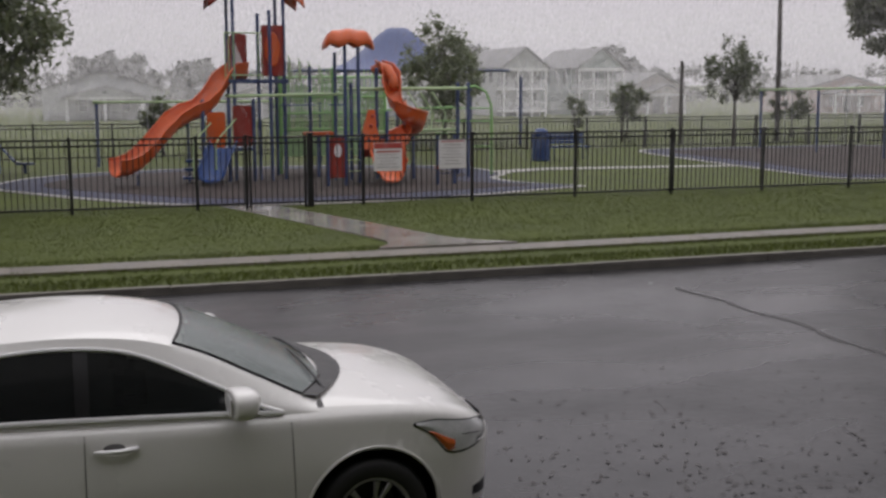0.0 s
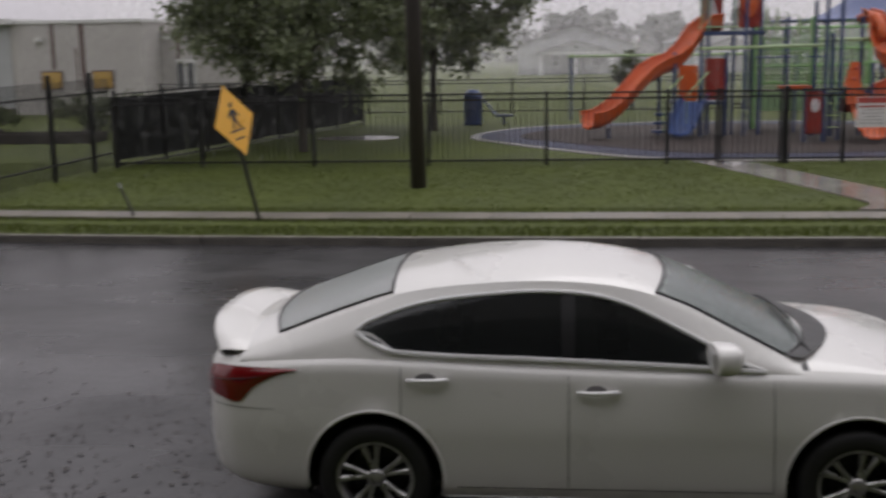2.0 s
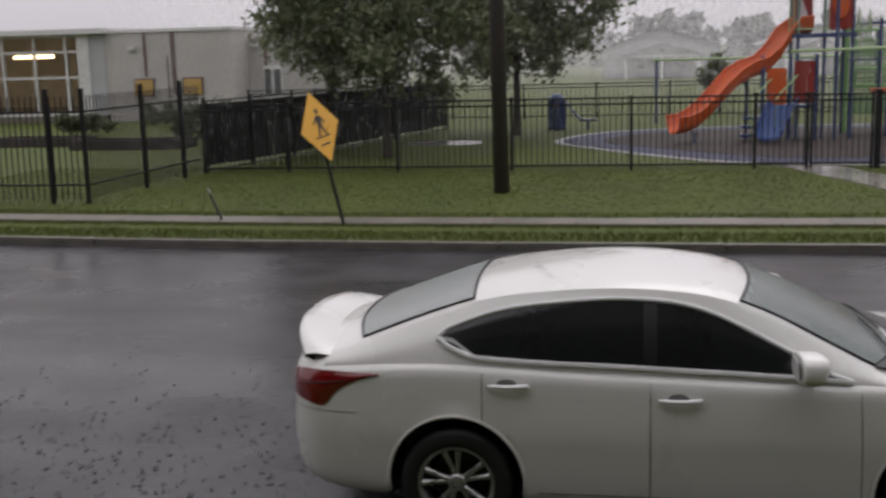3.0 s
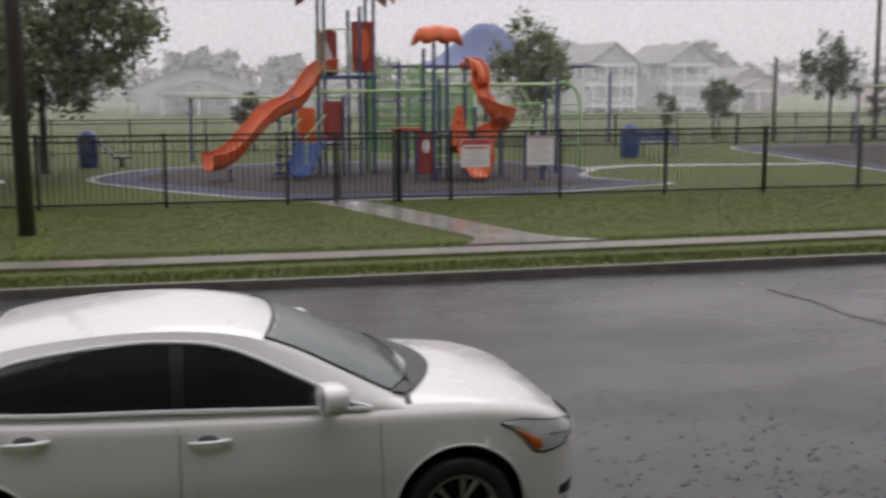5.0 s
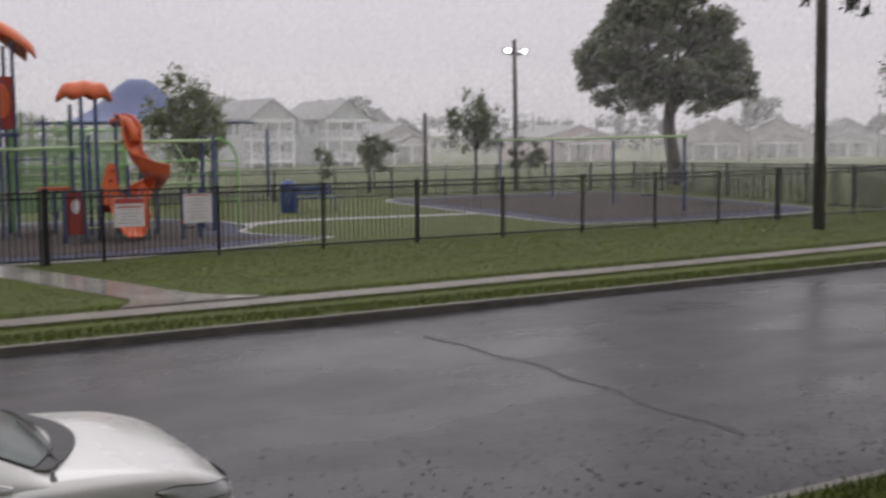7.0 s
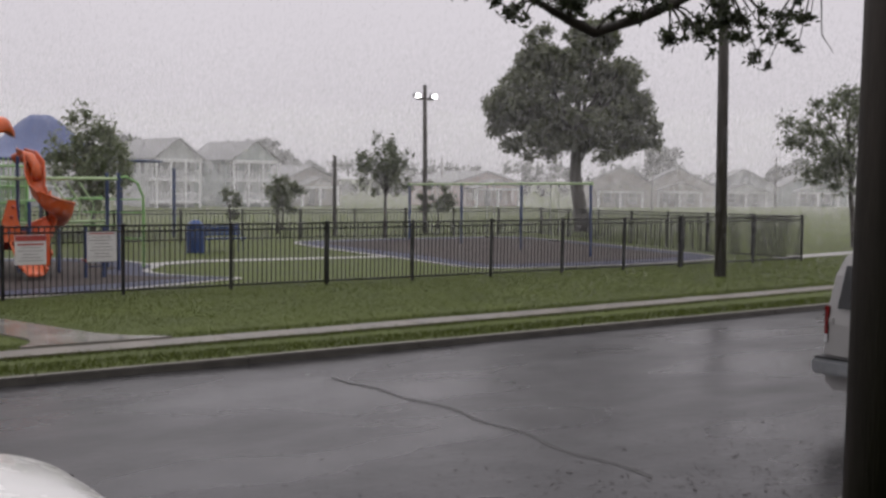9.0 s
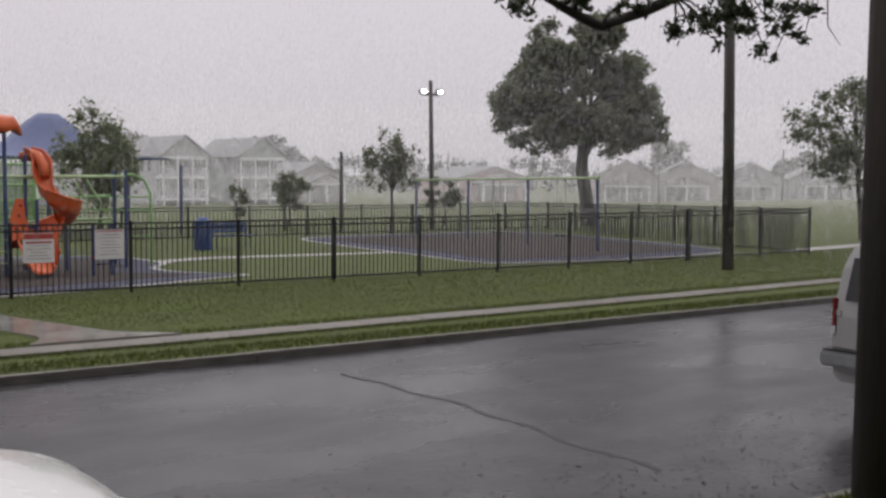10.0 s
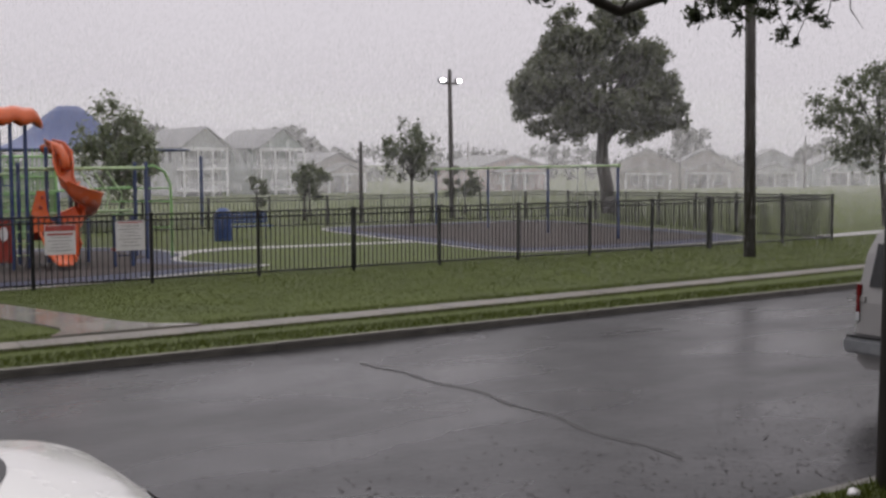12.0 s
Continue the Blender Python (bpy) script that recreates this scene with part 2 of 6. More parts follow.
M_MUD = mat("wet_leaf_litter", (0.030, 0.022, 0.018), (0.018, 0.014, 0.012), rough=0.5, fine=30)
M_GLOW = lamp_mat("floodlight_glow", (1.0, 0.93, 0.95), 30)
M_WARM = lamp_mat("warm_ceiling_lamp", (1.0, 0.72, 0.38), 6)
M_ROOM = mat("warm_room_wall", (0.62, 0.57, 0.47), (0.54, 0.50, 0.41), rough=0.8, scale=1.0)
# oak leaf colour lightened to include the haze before the tree
M_LEAF_OAK = leaf_mat("haze_paled_oak_leaves", (0.085, 0.096, 0.056), (0.170, 0.185, 0.108))
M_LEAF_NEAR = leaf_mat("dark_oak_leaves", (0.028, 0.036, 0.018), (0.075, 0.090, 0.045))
# lawn-tree leaves lightened further, again with haze put into the colour
M_LEAF_SHADE = leaf_mat("haze_paled_tree_leaves", (0.115, 0.140, 0.070), (0.210, 0.240, 0.130))
M_LEAF_YOUNG = leaf_mat("young_leaves", (0.060, 0.080, 0.035), (0.13, 0.15, 0.075))
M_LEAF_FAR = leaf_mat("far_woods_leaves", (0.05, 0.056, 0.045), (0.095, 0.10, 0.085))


def rain_haze_mat(share):
    """Rain streaks standing in for haze: mostly clear, with a little pale diffuse colour."""
    m, n, l, p = shader("rain_haze")
    a, b, mx = n.new("ShaderNodeBsdfDiffuse"), n.new("ShaderNodeBsdfTranslucent"), n.new("ShaderNodeMixShader")
    a.inputs[0].default_value = b.inputs[0].default_value = (0.93, 0.92, 0.91, 1)
    l.new(a.outputs[0], mx.inputs[1])
    l.new(b.outputs[0], mx.inputs[2])
    mx.inputs[0].default_value = 0.25
    clear, thin = n.new("ShaderNodeBsdfTransparent"), n.new("ShaderNodeMixShader")
    thin.inputs[0].default_value = share
    l.new(clear.outputs[0], thin.inputs[1])
    l.new(mx.outputs[0], thin.inputs[2])
    l.new(thin.outputs[0], n["Material Output"].inputs[0])
    return m


# streaks farther off are more opaque, to imitate haze growing with distance
M_HAZENEAR, M_HAZEMID, M_HAZEFAR = rain_haze_mat(0.07), rain_haze_mat(0.12), rain_haze_mat(0.22)


# ---- builders ----
def link_mesh(name, bm, material, parent=None, smooth=False, label=""):
    me = bpy.data.meshes.new(name)
    bm.to_mesh(me)
    bm.free()
    me.materials.append(material)
    if smooth:
        me.polygons.foreach_set("use_smooth", [True] * len(me.polygons))
    ob = new(name, me)
    ob.parent = parent
    if label:
        ob["label"] = label
    return ob


def part(name, bm, material, parent, label="", smooth=False):
    return link_mesh(name, bm, material, parent, smooth, label)


def thing(name, label, category, at=(0, 0, 0), turn=0.0, group="", kind=""):
    ob = new(name)
    ob.matrix_basis = pose(*at, 0, 0, turn)
    return tagged(ob, label, category, group, kind)


def add_box(bm, x0, x1, y0, y1, z0, z1, m=None, bevel=0.0):
    r = bmesh.ops.create_cube(bm, size=1)
    vs = r["verts"]
    for v in vs:
        v.co = Vector(((x0 + x1) / 2 + v.co.x * (x1 - x0), (y0 + y1) / 2 + v.co.y * (y1 - y0), (z0 + z1) / 2 + v.co.z * (z1 - z0)))
    if bevel:
        es = {e for v in vs for e in v.link_edges}
        vs = list({v for f in bmesh.ops.bevel(bm, geom=list(es), offset=bevel, segments=2, affect="EDGES")["faces"] for v in f.verts} | {v for v in vs if v.is_valid})
    if m:
        bmesh.ops.transform(bm, matrix=m, verts=vs)
    return bm


def box(x0, x1, y0, y1, z0, z1, bevel=0.0, m=None):
    return add_box(bmesh.new(), x0, x1, y0, y1, z0, z1, m, bevel)


def add_tube(bm, pts, r, seg=8, closed=False, cap=True):
    """A round tube along points; r is one radius or one for each point."""
    pts = [Vector(p) for p in pts]
    n = len(pts)
    rs = [r] * n if isinstance(r, (int, float)) else list(r)
    rings, up = [], None
    for i, p in enumerate(pts):
        a = pts[(i - 1) % n] if (i or closed) else p
        b = pts[(i + 1) % n] if (i < n - 1 or closed) else p
        d = (b - a).normalized()
        if up is None:
            up = Vector((0, 0, 1)) if abs(d.z) < 0.9 else Vector((1, 0, 0))
        s = d.cross(up).normalized()
        up = s.cross(d).normalized()
        rings.append([bm.verts.new(p + rs[i] * (math.cos(2 * math.pi * k / seg) * s + math.sin(2 * math.pi * k / seg) * up)) for k in range(seg)])
    for i in range(n if closed else n - 1):
        A, B = rings[i], rings[(i + 1) % n]
        for k in range(seg):
            bm.faces.new((A[k], A[(k + 1) % seg], B[(k + 1) % seg], B[k]))
    if cap and not closed:
        bm.faces.new(rings[0][::-1])
        bm.faces.new(rings[-1])
    return bm


def tube(pts, r, seg=8, closed=False):
    return add_tube(bmesh.new(), pts, r, seg, closed)


def add_grid(bm, rows, flip=False):
    """A sheet through rows of points."""
    vs = [[bm.verts.new(p) for p in row] for row in rows]
    for a, b in zip(vs, vs[1:]):
        for k in range(len(a) - 1):
            q = (a[k], a[k + 1], b[k + 1], b[k])
            bm.faces.new(q[::-1] if flip else q)
    return bm


def grid(rows, flip=False):
    return add_grid(bmesh.new(), rows, flip)


def solid(bm, depth):
    """Gives a sheet its thickness."""
    bmesh.ops.recalc_face_normals(bm, faces=bm.faces)
    bmesh.ops.solidify(bm, geom=list(bm.faces), thickness=depth)
    return bm


def prism(outline, z0, z1):
    """An upright block over an outline."""
    bm = bmesh.new()
    lo = [bm.verts.new((x, y, z0)) for x, y in outline]
    hi = [bm.verts.new((x, y, z1)) for x, y in outline]
    n = len(lo)
    bm.faces.new(lo[::-1])
    bm.faces.new(hi)
    for i in range(n):
        bm.faces.new((lo[i], lo[(i + 1) % n], hi[(i + 1) % n], hi[i]))
    bmesh.ops.recalc_face_normals(bm, faces=bm.faces)
    return bm


def mesh_of(name, co, faces, material):
    me = bpy.data.meshes.new(name)
    me.from_pydata(co, [], faces)
    me.materials.append(material)
    return me


def interp(x, table):
    xs, ys = zip(*table)
    return float(np.interp(x, xs, ys))


def smooth_interp(x, table):
    """A soft curve through a few knots."""
    if x <= table[0][0]:
        return table[0][1]
    for i in range(len(table) - 1):
        (x0, y0), (x1, y1) = table[i], table[i + 1]
        if x <= x1:
            xa, ya = table[i - 1] if i else (2 * x0 - x1, 2 * y0 - y1)
            xb, yb = table[i + 2] if i + 2 < len(table) else (2 * x1 - x0, 2 * y1 - y0)
            m0, m1 = (y1 - ya) / (x1 - xa), (yb - y0) / (xb - x0)
            h = x1 - x0
            t = (x - x0) / h
            return (2 * t**3 - 3 * t**2 + 1) * y0 + (t**3 - 2 * t**2 + t) * h * m0 + (3 * t**2 - 2 * t**3) * y1 + (t**3 - t**2) * h * m1
    return table[-1][1]


# ---- ground, road, pavements ----
LAWN = 0.20


def ground_z(y):
    return interp(y, [(-400, 0.14), (5.9, 0.12), (5.98, -0.12), (15.81, -0.12), (15.845, 0.11), (17.4, 0.155), (19, 0.19), (23, 0.2), (56, 0.2), (115, -1.1), (700, -1.1)])


def verge_shift(x):
    """How far the far kerb and its verge bow along the street."""
    return -0.44 + (0.0034 * min(x - 2, 0) ** 2 if x > -14 else 0.87) + 0.0008 * min(max(x - 2, 0), 22) ** 2


def pavement_y(x):
    return 16.84 + (0.0034 * min(x - 2, 0) ** 2 if x > -14 else 0.87) + 0.0015 * min(max(x - 2, 0), 22) ** 2


ys = [-400, -60, -10, 2, 4.5, 5.9, 5.98, 15.81, 15.845, 16.4, 17.4, 19, 21, 23, 28, 36, 56, 80, 115, 240, 700]
xs = [-700, -250, -90, -40, -20, -14, -11, -8, -5, -2, 2, 6, 10, 14, 18, 24, 32, 45, 70, 120, 300, 700]
ground = link_mesh("ground", grid([[(x, y + verge_shift(x) * interp(y, [(15.7, 0), (15.8, 1), (16.4, 1), (19, 0)]), ground_z(y)) for x in xs] for y in ys]), M_LAWN)
tagged(ground, "rain-soaked green lawn reaching to the houses", "lawn", kind="structure")

rows = []
for y in np.linspace(6.02, 15.74, 15):
    crown = 0.03 * (1 - ((y - 10.9) / 4.9) ** 2) - 0.005
    rows.append([(x, float(y) + verge_shift(x) * float(y - 6.02) / 9.72, crown) for x in (-300, -60, -25, -14, -11, -8, -5, -2, 2, 6, 10, 14, 18, 24, 40, 80, 300)])
road = link_mesh("road", grid(rows), M_ROAD, smooth=True)
tagged(road, "dark wet asphalt street with thin standing water", "road", kind="structure")


def curb_run(name, y0, y1, facing, label):
    top = tagged(new(name), label, "kerb", kind="structure")
    x, i = -60.0, 0
    length = 3.05
    bm = bmesh.new()
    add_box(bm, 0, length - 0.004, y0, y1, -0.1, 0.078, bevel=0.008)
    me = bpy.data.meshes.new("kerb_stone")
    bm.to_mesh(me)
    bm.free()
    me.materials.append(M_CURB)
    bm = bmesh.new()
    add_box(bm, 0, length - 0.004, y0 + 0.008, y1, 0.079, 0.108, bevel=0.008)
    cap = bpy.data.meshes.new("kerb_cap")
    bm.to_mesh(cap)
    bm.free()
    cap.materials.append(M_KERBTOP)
    while x < 90:
        k = new("kerb_stone", me)
        k.parent = top
        a, b = (verge_shift(x), verge_shift(x + length)) if facing < 0 else (0, 0)
        k.matrix_basis = pose(x, a + random.uniform(-0.006, 0.006), random.uniform(-0.004, 0.003)) @ pose(0, y0, 0) @ pose(0, 0, 0, 0, 0, math.degrees(math.atan2(b - a, length))) @ pose(0, -y0, 0)
        c = new("kerb_cap", cap)
        c.parent = top
        c.matrix_basis = k.matrix_basis
        x += length
    return top


curb_run("kerb_far", 15.72, 15.86, -1, "concrete kerb with a paler top along the park verge")
curb_run("kerb_near", 5.86, 6.04, 1, "low wet concrete kerb beside the near verge")


def slab_run(name, x0, x1, y0, y1, length, z, label, material):
    top = tagged(new(name), label, "pavement", kind="structure")
    bm = bmesh.new()
    add_box(bm, 0, length - 0.005, y0, y1, z - 0.1, z, bevel=0.003)
    me = bpy.data.meshes.new("slab")
    bm.to_mesh(me)
    bm.free()
    me.materials.append(material)
    x = x0
    while x < x1:
        s = new("slab", me)
        s.parent = top
        a, b = pavement_y(x), pavement_y(x + length)
        s.matrix_basis = pose(x, a + random.uniform(-0.015, 0.015), random.uniform(-0.003, 0.003), 0, 0, math.degrees(math.atan2(b - a, length)))
        x += length
    return top


slab_run("pavement", -45, 70, -0.31, 0.31, 1.22, 0.178, "narrow wet concrete pavement half sunk in grass", M_CONC)

# the walk from the pavement to the gate, with flared corners
path = tagged(new("gate_path"), "puddled concrete walk leading to the park gate", "path", kind="structure")
for y0, y1 in ((17.2, 18.35), (18.37, 19.85), (19.87, 21.35), (21.37, 22.85), (22.87, 24.6)):
    def half(y):
        return 0.55 + 0.75 * max(0, (18.2 - y) / 1.1) ** 2
    n = 4
    pts_l = [(3.45 + 0.34 * (23.2 - y) - half(y), y) for y in np.linspace(y0, y1, n)]
    pts_r = [(3.45 + 0.34 * (23.2 - y) + half(y), y) for y in np.linspace(y0, y1, n)]
    part("slab", prism(pts_l + pts_r[::-1], 0.08, 0.208), M_WETPATH, path)

# expansion joints across the street
for x, wob in ((7.66, 0.06), (-14.0, 0.06)):
    pts = [(x + wob * math.sin(y * 1.3) + 0.05 * math.sin(y * 4.1), y, 0.03 * (1 - ((y - 10.9) / 4.9) ** 2) - 0.006) for y in np.linspace(7.6, 13.6, 26)]
    bm = bmesh.new()
    for i, (a, b) in enumerate(zip(pts, pts[1:])):
        w0, w1 = 0.036 + 0.014 * math.sin(i * 2.3), 0.036 + 0.014 * math.sin((i + 1) * 2.3)
        q = [(a[0] - w0, a[1], a[2] + 0.005), (a[0] + w0, a[1], a[2] + 0.005), (b[0] + w1, b[1], b[2] + 0.005), (b[0] - w1, b[1], b[2] + 0.005)]
        bm.faces.new([bm.verts.new(v) for v in q])
    tagged(link_mesh("road_joint", bm, M_TAR), "dark cracked joint across the wet street", "road joint", kind="structure")

# playground surfaces
def oval(cx, cy, rx, ry, n=48, p=2.4, turn=0.0):
    out = []
    for i in range(n):
        a = 2 * math.pi * i / n
        c, s = math.cos(a), math.sin(a)
        x, y = rx * math.copysign(abs(c) ** (2 / p), c), ry * math.copysign(abs(s) ** (2 / p), s)
        out.append((cx + x * math.cos(turn) - y * math.sin(turn), cy + x * math.sin(turn) + y * math.cos(turn)))
    return out


def soft_outline(knots, steps=5):
    """A closed soft curve through a few corners."""
    out, n = [], len(knots)
    for i in range(n):
        p0, p1, p2, p3 = (Vector(knots[(i + d) % n]) for d in (-1, 0, 1, 2))
        for q in range(steps):
            t = q / steps
            out.append(tuple(0.5 * (2 * p1 + (p2 - p0) * t + (2 * p0 - 5 * p1 + 4 * p2 - p3) * t**2 + (3 * p1 - p0 - 3 * p2 + p3) * t**3)))
    return out


def play_bed(knots, label):
    """A bed with pale edging, a blue border and mulch inside, each a little higher than the last."""
    bed = tagged(new("play_bed"), label, "play surface", kind="structure")
    line = soft_outline(knots)
    cx, cy = sum(p[0] for p in line) / len(line), sum(p[1] for p in line) / len(line)

    def inset(d):
        out = []
        for x, y in line:
            r = math.hypot(x - cx, y - cy)
            out.append((x + (cx - x) * d / r, y + (cy - y) * d / r))
        return out

    part("concrete_edge", prism(line, 0.1, 0.222), M_EDGE, bed, "pale wet concrete edging")
    part("blue_border", prism(inset(0.24), 0.1, 0.229), M_BLUEPAD, bed, "blue rubber border")
    part("mulch", prism(inset(1.35), 0.1, 0.236), M_MULCH, bed, "brown wet rubber mulch")


play_bed([(-2.3, 29.6), (-1.4, 28.1), (-0.1, 26.3), (1.5, 24.6), (3.4, 23.85), (6.0, 23.75), (8.5, 24.35), (10.4, 25.1), (11.8, 25.7), (11.1, 26.6), (10.5, 27.7), (10.6, 28.8), (11.3, 30.2), (10.6, 33.0), (7.5, 34.4), (3.0, 34.6), (-0.6, 33.4), (-2.1, 31.4)], "rounded play surface with blue border and brown mulch")
play_bed([(19.0, 25.7), (21.0, 24.9), (23.5, 24.6), (26.5, 24.7), (29.0, 25.4), (29.9, 27.5), (30.3, 31.0), (30.6, 35.0), (30.0, 38.3), (26.0, 38.9), (21.5, 38.8), (19.5, 37.9), (19.0, 34.0), (18.9, 29.0)], "long swing bed with blue border and brown mulch")
tagged(link_mesh("park_path", prism([(10.7, 29.2), (11.6, 30.3), (13.0, 30.8), (19.2, 30.2), (19.2, 30.75), (13.0, 31.5), (11.4, 31.0), (10.5, 29.9)], 0.1, 0.214), M_EDGE), "pale winding concrete path through the park", "path", kind="structure")
tagged(link_mesh("side_path", prism([(30.9, 24.2), (48, 26.6), (48, 27.6), (30.9, 25.0)], 0.1, 0.214), M_EDGE), "pale concrete path beyond the fence corner", "path", kind="structure")
tagged(link_mesh("lawn_puddle", prism(oval(-5.4, 30.2, 1.1, 0.7), 0.15, 0.206), M_WETPATH), "shallow puddle lying on the lawn", "puddle", kind="structure")


# ---- fences ----
def picket_mesh(h):
    bm = bmesh.new()
    add_box(bm, -0.009, 0.009, -0.009, 0.009, 0.06, h)
    me = bpy.data.meshes.new("picket")
    bm.to_mesh(me)
    bm.free()
    me.materials.append(M_IRON)
    return me


def post_mesh(h, w):
    bm = bmesh.new()
    add_box(bm, -w / 2, w / 2, -w / 2, w / 2, -0.15, h, bevel=0.006)
    add_box(bm, -w / 2 - 0.008, w / 2 + 0.008, -w / 2 - 0.008, w / 2 + 0.008, h, h + 0.03, bevel=0.008)
    me = bpy.data.meshes.new("post")
    bm.to_mesh(me)
    bm.free()
    me.materials.append(M_IRON)
    return me


def fence(name, a, b, posts, h, rails, label, group, base=LAWN, w=0.065, pickets=True, wide=(), gap=0.115, singly=True, spike=0.0, fall=0.0):
    """An iron fence from a to b; posts are fractions of its length, rails are heights."""
    (ax, ay), (bx, by) = a, b
    length = math.hypot(bx - ax, by - ay)
    turn = math.degrees(math.atan2(by - ay, bx - ax))
    f = thing(name, label, "fence", (ax, ay, base), turn, group)
    f.matrix_basis = f.matrix_basis @ pose(0, 0, 0, 0, fall, 0)
    pm = post_mesh(h, w)
    pw = post_mesh(h + 0.03, 0.12)
    for i, s in enumerate(posts):
        o = new("post", pw if i in wide else pm)
        o.parent = f
        o.matrix_basis = pose(s, 0, 0)
    for z in rails:
        part("rail", box(0, length, -0.016, 0.016, z - 0.018, z + 0.018), M_IRON, f)
    if pickets:
        xs = [x for x in np.arange(gap, length, gap) if min(abs(x - s) for s in posts) > 0.05]
        if singly:
            me = picket_mesh(max(rails) + spike)
            for x in xs:
                o = new("picket", me)
                o.parent = f
                o.matrix_basis = pose(float(x), 0, 0)
        else:
            bm = bmesh.new()
            for x in xs:
                r = 0.009
                add_box(bm, float(x) - r, float(x) + r, -r, r, 0.06, max(rails))
            tagged(part("pickets", bm, M_IRON, f), kind="stuff")
    return f


FY = 23.43
LEFT, RIGHT = -9.47, 30.45
g = "black park fence"
lab = "black iron picket fence standing on the lawn"
fence("park_fence", (LEFT, FY), (3.12, FY), [0, 1.9, 4.3, 6.72, 9.16, 11.59, 12.59], 1.48, (0.1, 1.34, 1.46), lab, g)
fence("park_gate", (3.18, FY), (4.36, FY), [0.02, 1.16], 1.46, (0.1, 1.34, 1.45), "black iron gate closed across the walk", g, w=0.05)
fence("park_fence", (4.45, FY), (15.33, FY), [0, 1.13, 3.57, 6.02, 8.45, 10.88], 1.48, (0.1, 1.34, 1.46), lab, g, wide=(0,))
fence("park_fence", (15.33, FY), (RIGHT, FY), [2.44, 4.87, 7.18, 9.5, 11.2, 12.75, 15.12], 1.48, (0.1, 1.34, 1.46), lab, g, wide=(3,))
d = math.hypot(2.6, 16.3)
fence("park_fence", (RIGHT, FY), (33.05, 39.7), [d * k / 7 for k in range(8)], 1.48, (0.1, 1.34, 1.46), "black iron fence running back past the swings", g, fall=1.05)
d = math.hypot(47.05, 0.5)
fence("back_fence", (33.05, 39.7), (-14.0, 39.2), [d * k / 19 for k in range(20)], 1.2, (0.1, 1.06, 1.18), "low black iron fence behind the playground", g, gap=0.16)

# the taller school fence
lab = "tall black iron fence round the school garden"
fence("school_fence", (-26.0, 18.72), (-9.86, 18.86), [15.46 - 1.53 * k for k in range(11)] + [16.14], 2.0, (0.32, 1.62), lab, "school fence", w=0.075, spike=0.28)
fence("school_fence", (-9.86, 18.92), (-9.53, 23.4), [2.05, 3.68], 2.0, (0.32, 1.62), lab, "school fence", w=0.075, spike=0.28)
sf = fence("screened_fence", (-9.45, 23.5), (-6.1, 35.0), [12 * k / 7 for k in range(8)], 1.6, (0.05, 1.55), "black fence covered with dark privacy panels", "school fence", pickets=False)
for k in range(14):
    x0 = 12 * k / 14
    part("panel", box(x0 + 0.04, x0 + 12 / 14 + (0.03 if k % 2 else 0.0), 0.02, 0.045, 0.10 + random.uniform(0, 0.05), 1.50 - random.uniform(0, 0.04), bevel=0.004), M_SCREEN, sf)


# ---- unseen house behind the eye: plain porch and street front added to shade the near side ----
for x0, x1, h in ((-10, 9.5, 12), (-30, -11, 11), (10.5, 32, 11)):
    tagged(link_mesh("house_front", box(x0, x1, -7.0, -1.6, 0.0, h), M_SHADEWALL), "unseen plain wall added to shade the near side", "house wall", kind="structure")
tagged(link_mesh("porch_floor", box(-5, 5, -1.6, 1.0, 0.9, 1.25), M_CONC), "raised concrete porch floor", "porch floor", kind="structure")
tagged(link_mesh("porch_base", box(-4.9, 4.9, -1.6, 0.9, 0.0, 0.9), M_STUCCO), "plain porch base wall", "porch wall", kind="structure")
tagged(link_mesh("unseen_porch_ceiling", box(-10, 9.5, -1.6, 2.9, 4.1, 4.35), M_SHADEWALL), "unseen plain ceiling added to shade the near side", "ceiling", kind="structure")


# ---- the white saloon ----
CW = [(-2.37, 0.52), (-2.34, 0.65), (-2.27, 0.765), (-2.11, 0.857), (-1.75, 0.9), (-1.0, 0.915), (0, 0.915), (1.0, 0.912), (1.6, 0.895), (1.82, 0.845), (1.97, 0.77), (2.08, 0.66), (2.15, 0.5), (2.2, 0.3), (2.225, 0.15)]
CS = [(-2.37, 0.86), (-2.28, 0.955), (-1.9, 1.0), (-1.4, 1.025), (-0.5, 0.99), (0.5, 0.96), (1.0, 0.955), (1.5, 0.935), (1.75, 0.895), (1.95, 0.825), (2.08, 0.74), (2.16, 0.66), (2.225, 0.58)]
CD = [(-2.37, 0.96), (-2.31, 1.05), (-2.1, 1.105), (-1.75, 1.09), (-1.0, 1.02), (0.6, 1.01), (1.0, 1.045), (1.3, 1.025), (1.6, 0.975), (1.85, 0.90), (2.02, 0.82), (2.13, 0.73), (2.19, 0.64), (2.225, 0.58)]
CB = [(-2.37, 0.42), (-2.28, 0.3), (-1.9, 0.22), (1.7, 0.19), (2.05, 0.22), (2.225, 0.34)]


